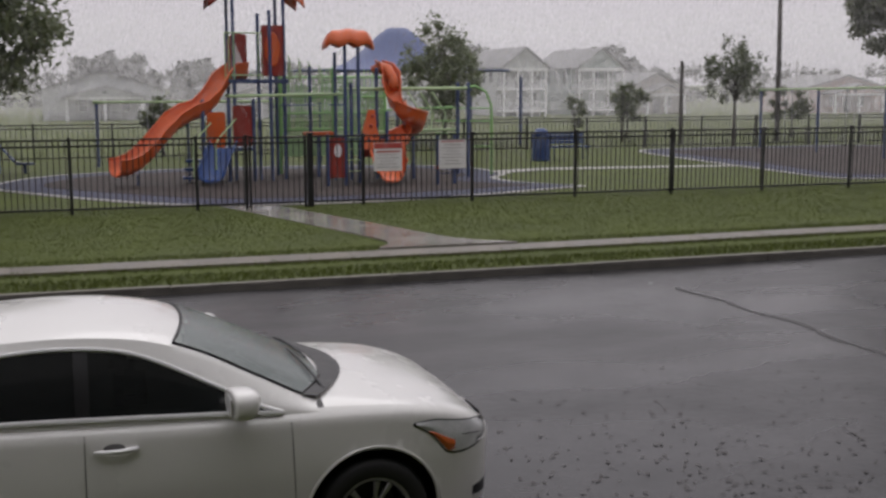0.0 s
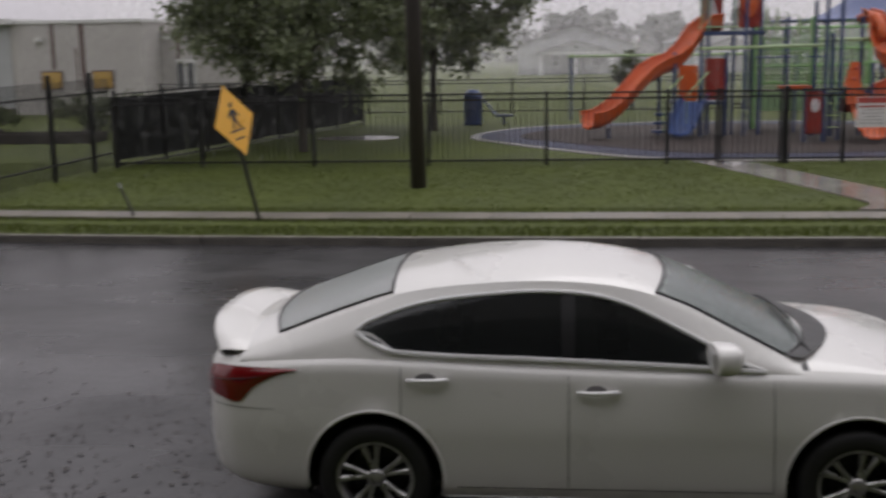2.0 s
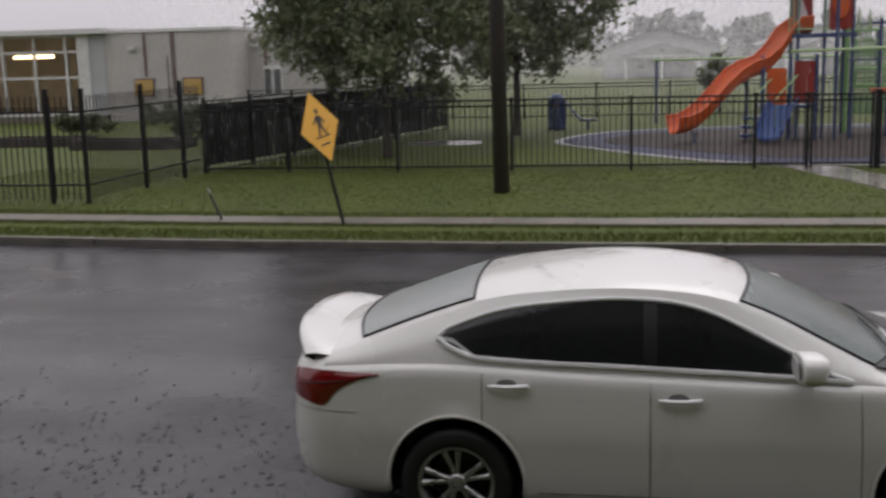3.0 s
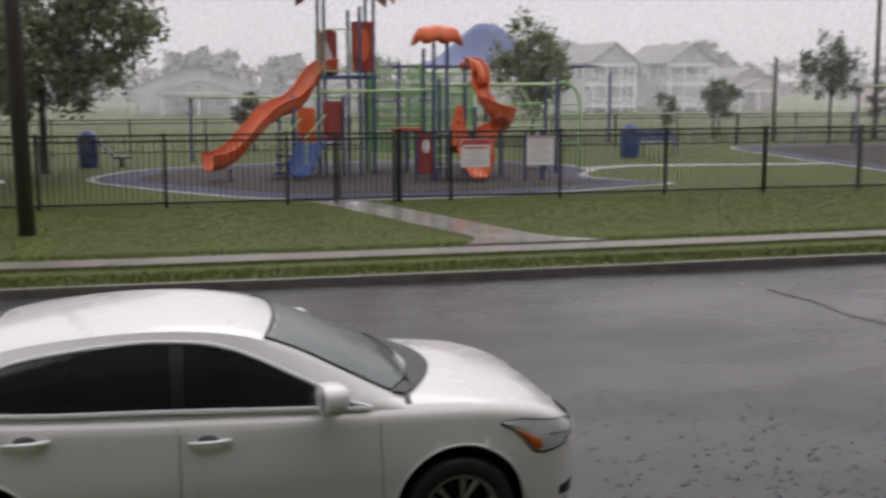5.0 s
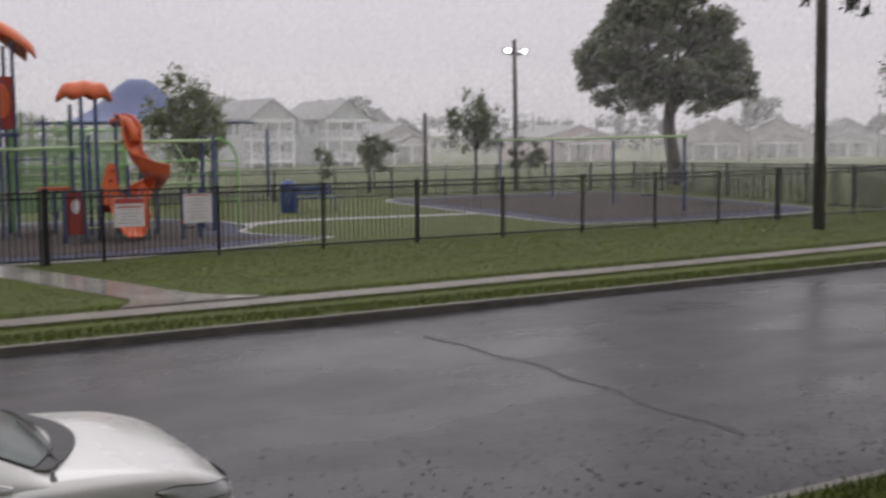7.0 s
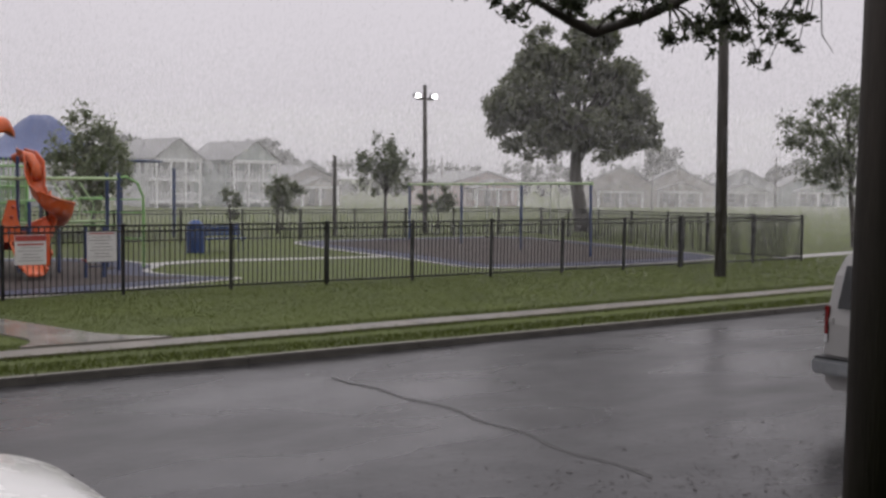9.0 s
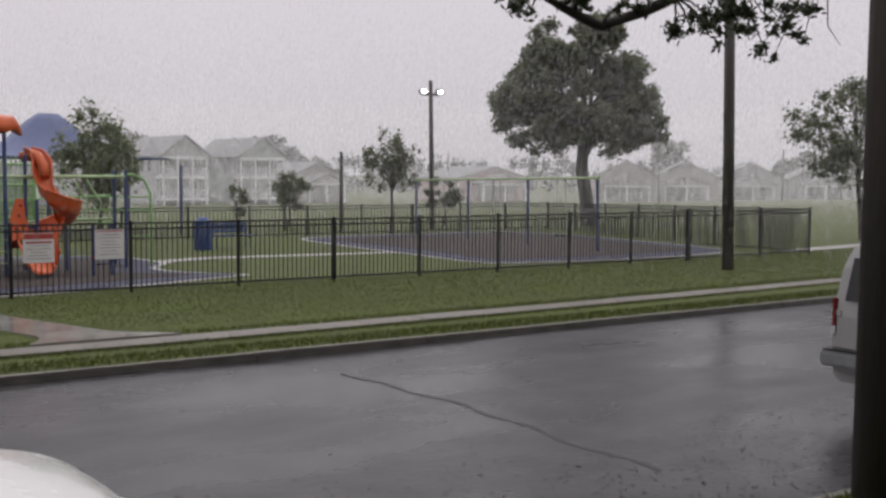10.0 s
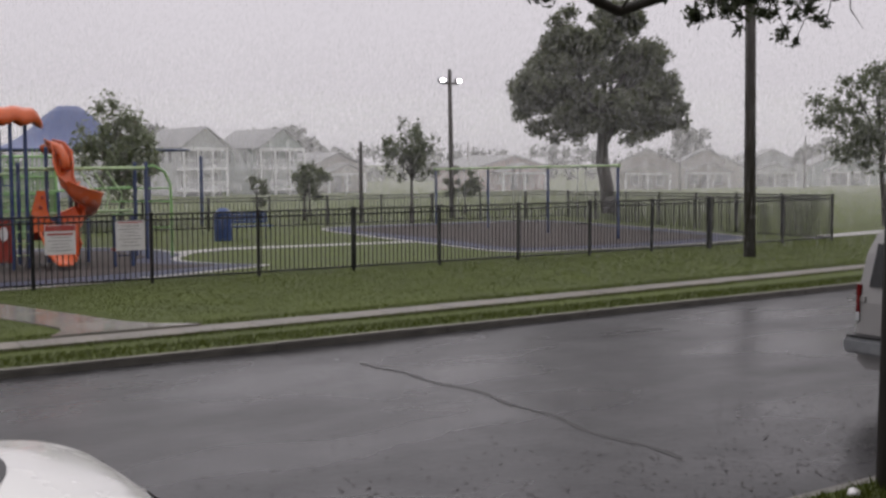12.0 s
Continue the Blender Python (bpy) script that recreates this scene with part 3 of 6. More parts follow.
def body_section(x, n=34):
    w, s, d, b = (smooth_interp(x, c) for c in (CW, CS, CD, CB))
    knots = [(0.80, b), (0.93, b + 0.03), (0.972, b + 0.13), (0.990, 0.52), (1.0, 0.66), (0.985, s - 0.11), (0.975, s - 0.045), (0.945, s - 0.005), (0.86, s + 0.25 * (d - s) + 0.012), (0.66, s + 0.68 * (d - s)), (0.35, s + 0.95 * (d - s)), (0.0, d)]
    out = []
    for i in range(n):
        t = i / (n - 1) * (len(knots) - 1)
        ty = [(j, k[0] * w) for j, k in enumerate(knots)]
        tz = [(j, k[1]) for j, k in enumerate(knots)]
        out.append((smooth_interp(t, ty), smooth_interp(t, tz)))
    return out


def body_y(x, z):
    """Half the car's width at a length and a height."""
    sec = [p for p in body_section(x, 60)]
    best = [p for p in sec[:42]]
    zs, ys_ = [p[1] for p in best], [p[0] for p in best]
    return float(np.interp(z, zs, ys_))


def deck_z(x, y):
    """The height of the bonnet or boot lid at a length and a width."""
    sec = body_section(max(min(x, 2.2), -2.37), 60)[34:]
    return float(np.interp(abs(y), [p[0] for p in sec][::-1], [p[1] for p in sec][::-1]))


GC = [(-2.1, 1.105), (-1.95, 1.165), (-1.6, 1.295), (-1.25, 1.408), (-0.85, 1.472), (-0.4, 1.492), (0, 1.468), (0.3, 1.412), (0.6, 1.295), (0.95, 1.13), (1.22, 0.99)]
GZ = [(-2.1, 1.05), (-1.95, 1.10), (-1.55, 1.25), (-1.17, 1.365), (-0.72, 1.42), (-0.3, 1.432), (0.1, 1.392), (0.4, 1.295), (0.7, 1.145), (1.0, 1.0), (1.22, 0.95)]
GY = [(-2.1, 0.73), (-1.5, 0.68), (-1.0, 0.65), (-0.3, 0.648), (0.3, 0.668), (0.7, 0.725), (1.22, 0.80)]


def rail_at(x):
    w, s = smooth_interp(x, CW), smooth_interp(x, CS)
    return 0.935 * w, s - 0.01, smooth_interp(x, GY), max(smooth_interp(x, GZ), s), max(smooth_interp(x, GC), s + 0.02)


def cabin_side(x, z, out=0.0):
    yb, zb, yr, zr, _ = rail_at(x)
    t = (z - zb) / max(zr - zb, 0.02)
    t = min(max(t, 0), 1.05)
    return yb + (yr - yb) * t + 0.025 * math.sin(math.pi * min(t, 1)) + out


def cabin_top(x, u, out=0.0):
    """u runs from the rail (1) over the middle (0) to the other rail (-1)."""
    yb, zb, yr, zr, c = rail_at(x)
    a = abs(u)
    return (x, math.copysign(yr * a, u) if u else 0.0, zr + (c - zr) * (1 - a**2.6) + out)


def car_wheel(parent, x, y, side, turn=0.0):
    r_t, r_r, wd = 0.332, 0.218, 0.105
    hub = tagged(new("wheel"), "")
    hub.parent = parent
    hub.matrix_basis = pose(x, y, r_t, 0, turn, 0)

    def lathe(profile, seg=48):
        return grid([[(p[0] * math.cos(2 * math.pi * k / seg), side * p[1], p[0] * math.sin(2 * math.pi * k / seg)) for p in profile] for k in range(seg + 1)])

    part("tyre", lathe([(r_r, -wd + 0.01), (r_r + 0.02, -wd), (r_t - 0.03, -wd), (r_t - 0.005, -wd + 0.03), (r_t, -wd + 0.06), (r_t, wd - 0.06), (r_t - 0.005, wd - 0.03), (r_t - 0.03, wd), (r_r + 0.02, wd), (r_r, wd - 0.01)]), M_TYRE, hub, smooth=True)
    part("rim", lathe([(r_r + 0.004, wd - 0.002), (r_r - 0.012, wd - 0.004), (r_r - 0.022, wd - 0.03), (r_r - 0.03, wd - 0.10), (r_r - 0.03, -wd + 0.02)]), M_ALLOY, hub, smooth=True)
    part("brake_disc", lathe([(0.02, wd - 0.13), (0.155, wd - 0.13), (0.16, wd - 0.14), (0.16, wd - 0.16)]), M_CARDARK, hub)
    bm = bmesh.new()
    for k in range(5):
        for o in (-0.17, 0.17):
            a0, a1 = 2 * math.pi * k / 5 + 0.35 + o * 0.55, 2 * math.pi * k / 5 + 0.35 + o * 1.25
            p0 = Vector((0.045 * math.cos(a0), 0, 0.045 * math.sin(a0)))
            p1 = Vector(((r_r - 0.02) * math.cos(a1), 0, (r_r - 0.02) * math.sin(a1)))
            d = (p1 - p0).normalized()
            s = Vector((-d.z, 0, d.x))
            prof = [(p0, 0.017, wd - 0.035), (p0.lerp(p1, 0.5), 0.014, wd - 0.028), (p1, 0.019, wd - 0.012)]
            rings = []
            for c, hw, yy in prof:
                rings.append([bm.verts.new(c + s * sx * hw + Vector((0, side * (yy + dy), 0))) for sx, dy in ((-1, -0.03), (-1, -0.006), (-0.5, 0.004), (0.5, 0.004), (1, -0.006), (1, -0.03))])
            for A, B in zip(rings, rings[1:]):
                for q in range(5):
                    bm.faces.new((A[q], A[q + 1], B[q + 1], B[q]))
    part("spokes", bm, M_ALLOY, hub)
    part("hub_cap", lathe([(0.0, wd - 0.014), (0.03, wd - 0.016), (0.05, wd - 0.025), (0.056, wd - 0.05)], 20), M_ALLOY, hub, smooth=True)
    return hub


def build_saloon(at):
    car = thing("car", "white four-door saloon parked in the rain, wet paint", "car", at)
    seams = [-2.37, -1.9, -1.17, -0.24, 0.87, 1.06, 1.85, 2.03, 2.225]
    xs = []
    for a, b in zip(seams, seams[1:]):
        n = max(2, round((b - a) / 0.035))
        xs += list(np.linspace(a, b, n, endpoint=False))
    xs = [float(x) for x in xs] + [2.225]
    n = 34
    secs = [body_section(x, n) for x in xs]
    groups = {}
    arch = 0.396
    for sgn in (-1, 1):
        pts = [[Vector((x, sgn * y, z)) for y, z in s] for x, s in zip(xs, secs)]
        inside = [[False] * n for _ in xs]
        for i, x in enumerate(xs):
            for j in range(n):
                p = pts[i][j]
                for cx in (-1.33, 1.33):
                    dx, dz = p.x - cx, p.z - 0.345
                    dist = math.hypot(dx, dz)
                    if dist < arch and j < 24:
                        inside[i][j] = True
        raw = [[p.copy() for p in row] for row in pts]
        for i in range(len(xs)):
            for j in range(n):
                if inside[i][j]:
                    p = raw[i][j]
                    cx = -1.33 if p.x < 0 else 1.33
                    dx, dz = p.x - cx, p.z - 0.345
                    dist = max(math.hypot(dx, dz), 1e-4)
                    if dist > arch * 0.72:
                        pts[i][j] = Vector((cx + dx / dist * arch, p.y, 0.345 + dz / dist * arch))
        for i in range(len(xs) - 1):
            for j in range(n - 1):
                ids = [(i, j), (i + 1, j), (i + 1, j + 1), (i, j + 1)]
                if all(inside[a][b] for a, b in ids):
                    continue
                x = (xs[i] + xs[i + 1]) / 2
                z = (raw[i][j].z + raw[i][j + 1].z) / 2
                deck = j >= 23
                if deck and -2.03 < x < 1.06:
                    key = "cowl" if x > 0.9 else "shelf"
                    if abs(raw[i][j].y) > 0.82:
                        key = "body"
                elif deck and x > 1.06 and x < 2.03:
                    key = "bonnet"
                elif deck and x < -1.9 and x > -2.33:
                    key = "boot_lid"
                elif x > 1.85 and z < 0.66:
                    key = "front_bumper"
                elif x < -1.9 and z < 0.74:
                    key = "rear_bumper"
                elif -0.24 < x < 0.87 and z > 0.30 and not deck:
                    key = "front_door" + ("" if sgn < 0 else "_")
                elif -1.17 < x < -0.24 and z > 0.30 and not deck:
                    key = "rear_door" + ("" if sgn < 0 else "_")
                else:
                    key = "body"
                groups.setdefault(key, []).append([pts[a][b] for a, b in (ids if sgn < 0 else ids[::-1])])
        # end caps
        for i in (0, len(xs) - 1):
            for j in range(n - 1):
                a, b = pts[i][j], pts[i][j + 1]
                groups.setdefault("front_bumper" if i else "rear_bumper", []).append([a, b, Vector((b.x, 0, b.z)), Vector((a.x, 0, a.z))])
    made = {}
    for key, quads in groups.items():
        bm = bmesh.new()
        for q in quads:
            try:
                bm.faces.new([bm.verts.new(p) for p in q])
            except ValueError:
                pass
        bmesh.ops.remove_doubles(bm, verts=bm.verts, dist=0.0006)
        bmesh.ops.recalc_face_normals(bm, faces=bm.faces)
        material = M_CARDARK if key in ("cowl", "shelf") else M_CARPAINT
        made[key] = part(key.rstrip("_"), bm, material, car, smooth=True)
    # panel gaps
    def seam(path, r=0.0024):
        part("panel_gap", tube(path, r, 5), M_CARDARK, car)
    for sgn in (-1, 1):
        for x, z0 in ((-0.24, 0.29), (0.87, 0.29), (-1.17, 0.70)):
            seam([(x - (0.03 * (z - 0.6) if x > 0.8 else 0), sgn * (body_y(x, z) + 0.0005), z) for z in np.linspace(z0, smooth_interp(x, CS) - 0.03, 14)])
        seam([(float(x), sgn * (body_y(float(x), 0.295) + 0.0005), 0.295) for x in np.linspace(-0.86, 0.87, 20)])
        seam([(float(x), sgn * 0.885 * smooth_interp(float(x), CW), smooth_interp(float(x), CS) + 0.02 * (smooth_interp(float(x), CD) - smooth_interp(float(x), CS)) + 0.012) for x in np.linspace(1.08, 1.98, 24)], 0.0018)
        seam([(1.85 + 0.02 * k, sgn * (body_y(1.85 + 0.02 * k, 0.66) + 0.001), 0.66) for k in range(9)], 0.0014)
        seam([(-1.9 - 0.03 * k, sgn * (body_y(-1.9 - 0.03 * k, 0.74) + 0.001), 0.74) for k in range(17)], 0.0016)
        # arch lips and wells
        for cx in (-1.33, 1.33):
            ring = []
            for k in range(25):
                a = math.pi * (-0.06 + 1.12 * k / 24)
                x, z = cx + 0.396 * math.cos(a), 0.345 + 0.396 * math.sin(a)
                ring.append((x, sgn * (body_y(x, max(z, 0.24)) - 0.004), z))
            part("arch_lip", tube(ring, 0.011, 6), M_CARPAINT, car, smooth=True)
            well = [[(cx + 0.408 * math.cos(math.pi * (-0.1 + 1.2 * k / 20)), sgn * y, 0.345 + 0.408 * math.sin(math.pi * (-0.1 + 1.2 * k / 20))) for k in range(21)] for y in (0.45, 0.865)]
            part("wheel_well", grid(well), M_CARDARK, car)
            back = bmesh.new()
            bmesh.ops.create_circle(back, cap_ends=True, segments=28, radius=0.408)
            bmesh.ops.transform(back, matrix=pose(cx, sgn * 0.5, 0.345, 90, 0, 0), verts=back.verts)
            part("wheel_well", back, M_CARDARK, car)
        # sill strip
        part("sill_trim", tube([(float(x), sgn * (body_y(float(x), 0.235) + 0.004), 0.232) for x in np.linspace(-0.93, 0.95, 20)], 0.008, 6), M_CHROME, car)
    part("underbody", box(-1.95, 1.95, -0.74, 0.74, 0.22, 0.30, 0.02), M_CARDARK, car)

    # cabin shell with openings for the glass
    W_LO = [(-1.43, 1.165), (-1.36, 1.12), (-1.2, 1.068), (-0.28, 1.03), (0.47, 0.998), (0.82, 0.978)]
    W_HI = [(-1.43, 1.175), (-1.38, 1.215), (-1.09, 1.312), (-0.71, 1.364), (-0.34, 1.382), (0.03, 1.335), (0.44, 1.155), (0.7, 1.02), (0.82, 0.982)]

    def ws(u):
        return 1.17 - 0.24 * u * u, 0.34 - 0.10 * u * u

    def rw(u):
        return -2.00 + 0.12 * u * u, -1.27 + 0.03 * u * u

    gx = [float(x) for x in np.arange(-2.1, 1.221, 0.03)]
    shell, roof, liner = bmesh.new(), bmesh.new(), bmesh.new()

    def line(pts, up):
        liner.faces.new([liner.verts.new((x, y - math.copysign(0.022, y) * (1 - up) if y else y, z - 0.022 * up)) for x, y, z in pts])

    for sgn in (-1, 1):
        for a, b in zip(gx, gx[1:]):
            xm = (a + b) / 2
            m = 14
            for k in range(m):
                def sp(x, kk):
                    _, zb, _, zr, _ = rail_at(x)
                    z = zb + (zr - zb) * kk / m
                    return (x, sgn * cabin_side(x, z), z)
                _, zb, _, zr, _ = rail_at(xm)
                z = zb + (zr - zb) * (k + 0.5) / m
                if -1.37 < xm < 0.76 and smooth_interp(xm, W_LO) + 0.012 < z < smooth_interp(xm, W_HI) - 0.012:
                    continue
                shell.faces.new([shell.verts.new(v) for v in (sp(a, k), sp(b, k), sp(b, k + 1), sp(a, k + 1))])
                line((sp(a, k), sp(b, k), sp(b, k + 1), sp(a, k + 1)), 0)
        m = 10
        for a, b in zip(gx, gx[1:]):
            xm = (a + b) / 2
            for k in range(m):
                u0, u1 = sgn * (1 - k / m), sgn * (1 - (k + 1) / m)
                um = (u0 + u1) / 2
                hole = abs(um) < 0.90 and (ws(um)[1] + 0.02 < xm < ws(um)[0] - 0.02 or rw(um)[0] + 0.02 < xm < rw(um)[1] - 0.02)
                if hole:
                    continue
                top = ws(um)[1] + 0.02 > xm > rw(um)[1] - 0.02
                tgt = roof if top else shell
                tgt.faces.new([tgt.verts.new(v) for v in (cabin_top(a, u0), cabin_top(b, u0), cabin_top(b, u1), cabin_top(a, u1))])
                line((cabin_top(a, u0), cabin_top(b, u0), cabin_top(b, u1), cabin_top(a, u1)), 1)
    for bm, nm in ((shell, "cabin_frame"), (roof, "roof")):
        bmesh.ops.remove_doubles(bm, verts=bm.verts, dist=0.0008)
        bmesh.ops.recalc_face_normals(bm, faces=bm.faces)
        part(nm, bm, M_CARPAINT, car, smooth=True)

    part("headlining", liner, M_CABIN, car, "dark cabin lining")
    # windscreen and rear window
    for nm, fn in (("windscreen", ws), ("rear_window", rw)):
        rows = []
        for q in range(15):
            rows.append([])
            for k in range(21):
                u = -0.95 + 1.9 * k / 20
                lo, hi = fn(u)
                rows[-1].append(cabin_top(lo + (hi - lo) * q / 14, u, 0.006))
        glass = part(nm, grid(rows), M_SCREENGLASS if nm == "windscreen" else M_REARGLASS, car, "glass streaming with rain", smooth=True)
        edge = rows[0] + [r[-1] for r in rows[1:]] + rows[-1][::-1][1:] + [r[0] for r in rows[::-1]][1:-1]
        part("seal", tube([Vector(p) + Vector((0, 0, 0.001)) for p in edge], 0.009, 5, True), M_CARDARK, car)
    # wipers and cowl
    for y0, y1 in ((-0.62, 0.02), (-0.02, 0.60)):
        pts = [Vector(cabin_top(1.10 - 0.10 * k / 8, (y0 + (y1 - y0) * k / 8) / 0.78, 0.022)) for k in range(9)]
        part("wiper", tube(pts, 0.008, 6), M_CARDARK, car)
    rows = []
    for q in range(5):
        rows.append([])
        for u in np.linspace(-0.93, 0.93, 21):
            x = ws(u)[0] - 0.015 + (0.15 - 0.07 * u * u) * q / 4
            rows[-1].append((x, 0.80 * u, max(cabin_top(ws(u)[0], u)[2] + 0.008 - 0.004 * q, deck_z(x, 0.80 * u) + 0.008)))
    part("scuttle", grid(rows), M_CARDARK, car)

    # side glass
    for sgn in (-1, 1):
        for nm, x0, x1 in (("front_window", -0.21, 0.60), ("rear_window_side", -1.43, -0.275), ("quarter_glass", 0.62, 0.82)):
            rows = []
            for q in range(9):
                rows.append([])
                for x in np.linspace(x0, x1, 24):
                    x = float(x)
                    lo, hi = smooth_interp(x, W_LO), smooth_interp(x, W_HI)
                    z = lo + (max(hi, lo + 0.004) - lo) * q / 8
                    rows[-1].append((x, sgn * cabin_side(x, z, 0.005), z))
            part(nm.replace("_side", ""), grid(rows, sgn > 0), M_TINT if nm != "quarter_glass" else M_CARDARK, car, "dark tinted glass", smooth=True)
        part("door_pillar", grid([[(x, sgn * cabin_side(x, z, 0.008), z) for z in np.linspace(smooth_interp(x, W_LO), smooth_interp(x, W_HI), 8)] for x in (-0.28, -0.205)]), M_CARDARK, car)
        hi = [(float(x), sgn * cabin_side(float(x), smooth_interp(float(x), W_HI), 0.008), smooth_interp(float(x), W_HI)) for x in np.linspace(-1.43, 0.82, 44)]
        lo = [(float(x), sgn * cabin_side(float(x), smooth_interp(float(x), W_LO), 0.010), smooth_interp(float(x), W_LO)) for x in np.linspace(-1.43, 0.82, 40)]
        part("window_trim", tube(hi, 0.012, 6), M_CHROME, car, "chrome window strip")
        part("window_trim", tube(lo, 0.014, 6), M_CHROME, car, "chrome window strip")
        tri = [(-1.445, 1.18), (-1.36, 1.105), (-1.19, 1.066), (-1.34, 1.165)]
        bm = bmesh.new()
        bm.faces.new([bm.verts.new((x, sgn * cabin_side(x, z, 0.012), z)) for x, z in tri])
        part("corner_trim", solid(bm, 0.006), M_CHROME, car)
        # handles
        for hx, hz in ((-0.08, 0.866), (-1.02, 0.925)):
            y = body_y(hx, hz)
            pts = [(hx - 0.115 + 0.23 * k / 8, sgn * (y + 0.012 + 0.024 * math.sin(math.pi * k / 8)), hz + 0.004 * k / 8) for k in range(9)]
            part("door_handle", tube(pts, [0.008, 0.011, 0.013, 0.014, 0.014, 0.014, 0.014, 0.015, 0.012], 8), M_CHROME, car, "chrome handle", smooth=True)
            # the recess's shade is put into the grey colour of this cup
            cup = bmesh.new()
            bmesh.ops.create_uvsphere(cup, u_segments=16, v_segments=8, radius=1)
            bmesh.ops.transform(cup, matrix=pose(hx - 0.01, sgn * (y - 0.004), hz + 0.004) @ Matrix.Diagonal((0.065, 0.008, 0.034, 1)), verts=cup.verts)
            part("handle_cup", cup, M_HANDLECUP, car, smooth=True)
        # mirror
        mir = bmesh.new()
        bmesh.ops.create_uvsphere(mir, u_segments=24, v_segments=14, radius=1)
        for v in mir.verts:
            c = v.co
            c.x = math.copysign(abs(c.x) ** 0.7, c.x)
            c.z = math.copysign(abs(c.z) ** 0.75, c.z)
            c.y = math.copysign(abs(c.y) ** 0.75, c.y)
            c.x *= 0.095 + 0.02 * c.z
            c.y, c.z = c.y * 0.135, c.z * 0.082
            if c.x < -0.055:
                c.x = -0.055
        bmesh.ops.transform(mir, matrix=pose(0.565, sgn * 1.03, 1.10, 0, 0, sgn * -8), verts=mir.verts)
        mo = part("door_mirror", mir, M_CARPAINT, car, "white mirror housing", smooth=True)
        part("mirror_foot", box(0.53, 0.63, min(sgn * 0.86, sgn * 0.96), max(sgn * 0.86, sgn * 0.96), 1.0, 1.04, 0.01), M_CARDARK, mo)
        part("mirror_glass", box(0.500, 0.504, min(sgn * 0.935, sgn * 1.125), max(sgn * 0.935, sgn * 1.125), 1.05, 1.15), M_CHROME, mo)

        def patch(nm, material, x0, x1, lo_t, hi_t, out, label="", cols=22, parent=car):
            rows = []
            for q in range(7):
                rows.append([])
                for x in np.linspace(x0, x1, cols):
                    x = float(x)
                    lo, hi = smooth_interp(x, lo_t), smooth_interp(x, hi_t)
                    z = lo + (max(hi, lo + 0.003) - lo) * q / 6
                    rows[-1].append((x, sgn * (body_y(x, z) + out * math.sin(math.pi * min(max(q / 6, 0.12), 0.88))), z))
            return part(nm, grid(rows, sgn > 0), material, parent, label, smooth=True)

        tail = patch("tail_lamp", M_REDLENS, -2.35, -1.76, [(-2.35, 0.80), (-2.24, 0.785), (-2.10, 0.775), (-2.02, 0.86), (-1.90, 0.925), (-1.76, 0.967)], [(-2.35, 0.93), (-2.22, 0.968), (-1.76, 0.974)], 0.016, "dark red tail lamp")
        patch("lamp_divider", M_CARDARK, -2.34, -1.98, [(-2.34, 0.868), (-1.98, 0.922)], [(-2.34, 0.878), (-1.98, 0.93)], 0.019, parent=tail)
        patch("lamp_surround", M_CARDARK, 1.565, 2.085, [(1.565, 0.834), (1.68, 0.765), (1.78, 0.648), (1.98, 0.640), (2.085, 0.685)], [(1.565, 0.852), (1.70, 0.860), (1.83, 0.835), (2.0, 0.80), (2.085, 0.77)], 0.006, "dark lamp surround")
        head = patch("headlamp", M_LENS, 1.58, 2.07, [(1.58, 0.838), (1.68, 0.775), (1.78, 0.662), (1.98, 0.655), (2.07, 0.695)], [(1.58, 0.850), (1.70, 0.853), (1.83, 0.828), (2.0, 0.792), (2.07, 0.762)], 0.014, "clear headlamp")
        patch("indicator", M_AMBER, 1.66, 1.83, [(1.66, 0.790), (1.70, 0.757), (1.78, 0.668), (1.83, 0.665)], [(1.66, 0.798), (1.75, 0.778), (1.83, 0.735)], 0.021, "amber indicator", parent=head)
        patch("lamp_bezel", M_CARDARK, 1.88, 2.02, [(1.88, 0.735), (2.02, 0.712)], [(1.88, 0.748), (2.02, 0.722)], 0.021, parent=head)
        patch("fog_lamp", M_CARDARK, 1.97, 2.09, [(1.97, 0.33), (2.09, 0.31)], [(1.97, 0.385), (2.09, 0.40)], 0.004, "black fog lamp recess")
    part("grille", box(2.12, 2.215, -0.24, 0.24, 0.42, 0.54, 0.02), M_CARDARK, car, "black grille")
    # spoiler
    rows = []
    for k in range(25):
        y = -0.76 + 1.52 * k / 24
        e = 1 - abs(y / 0.76) ** 6
        xr = -2.40 + 0.20 * (abs(y) / 0.8) ** 2.2
        dz = deck_z(xr + 0.14, y)
        rows.append([(xr + 0.25, y, deck_z(xr + 0.25, y) - 0.005), (xr + 0.16, y, dz + 0.02 + 0.02 * e), (xr + 0.06, y, dz + 0.03 + 0.04 * e), (xr, y, dz + 0.025 + 0.05 * e), (xr - 0.012, y, dz + 0.005 + 0.04 * e), (xr + 0.03, y, dz - 0.015), (xr + 0.14, y, dz - 0.04)])
    bm = grid(rows)
    part("spoiler", bm, M_CARPAINT, car, "white boot spoiler", smooth=True)
    # seats seen dimly through the glass
    for x in (0.05, -0.85):
        for y in (-0.36, 0.36):
            part("seat", box(x - 0.13, x + 0.05, y - 0.24, y + 0.24, 0.6, 1.12, 0.06), M_CABIN, car)
            part("headrest", box(x - 0.15, x - 0.04, y - 0.13, y + 0.13, 1.14, 1.28, 0.035), M_CABIN, car)
    part("dashboard", box(0.55, 1.0, -0.72, 0.72, 0.8, 0.995, 0.05), M_CABIN, car)
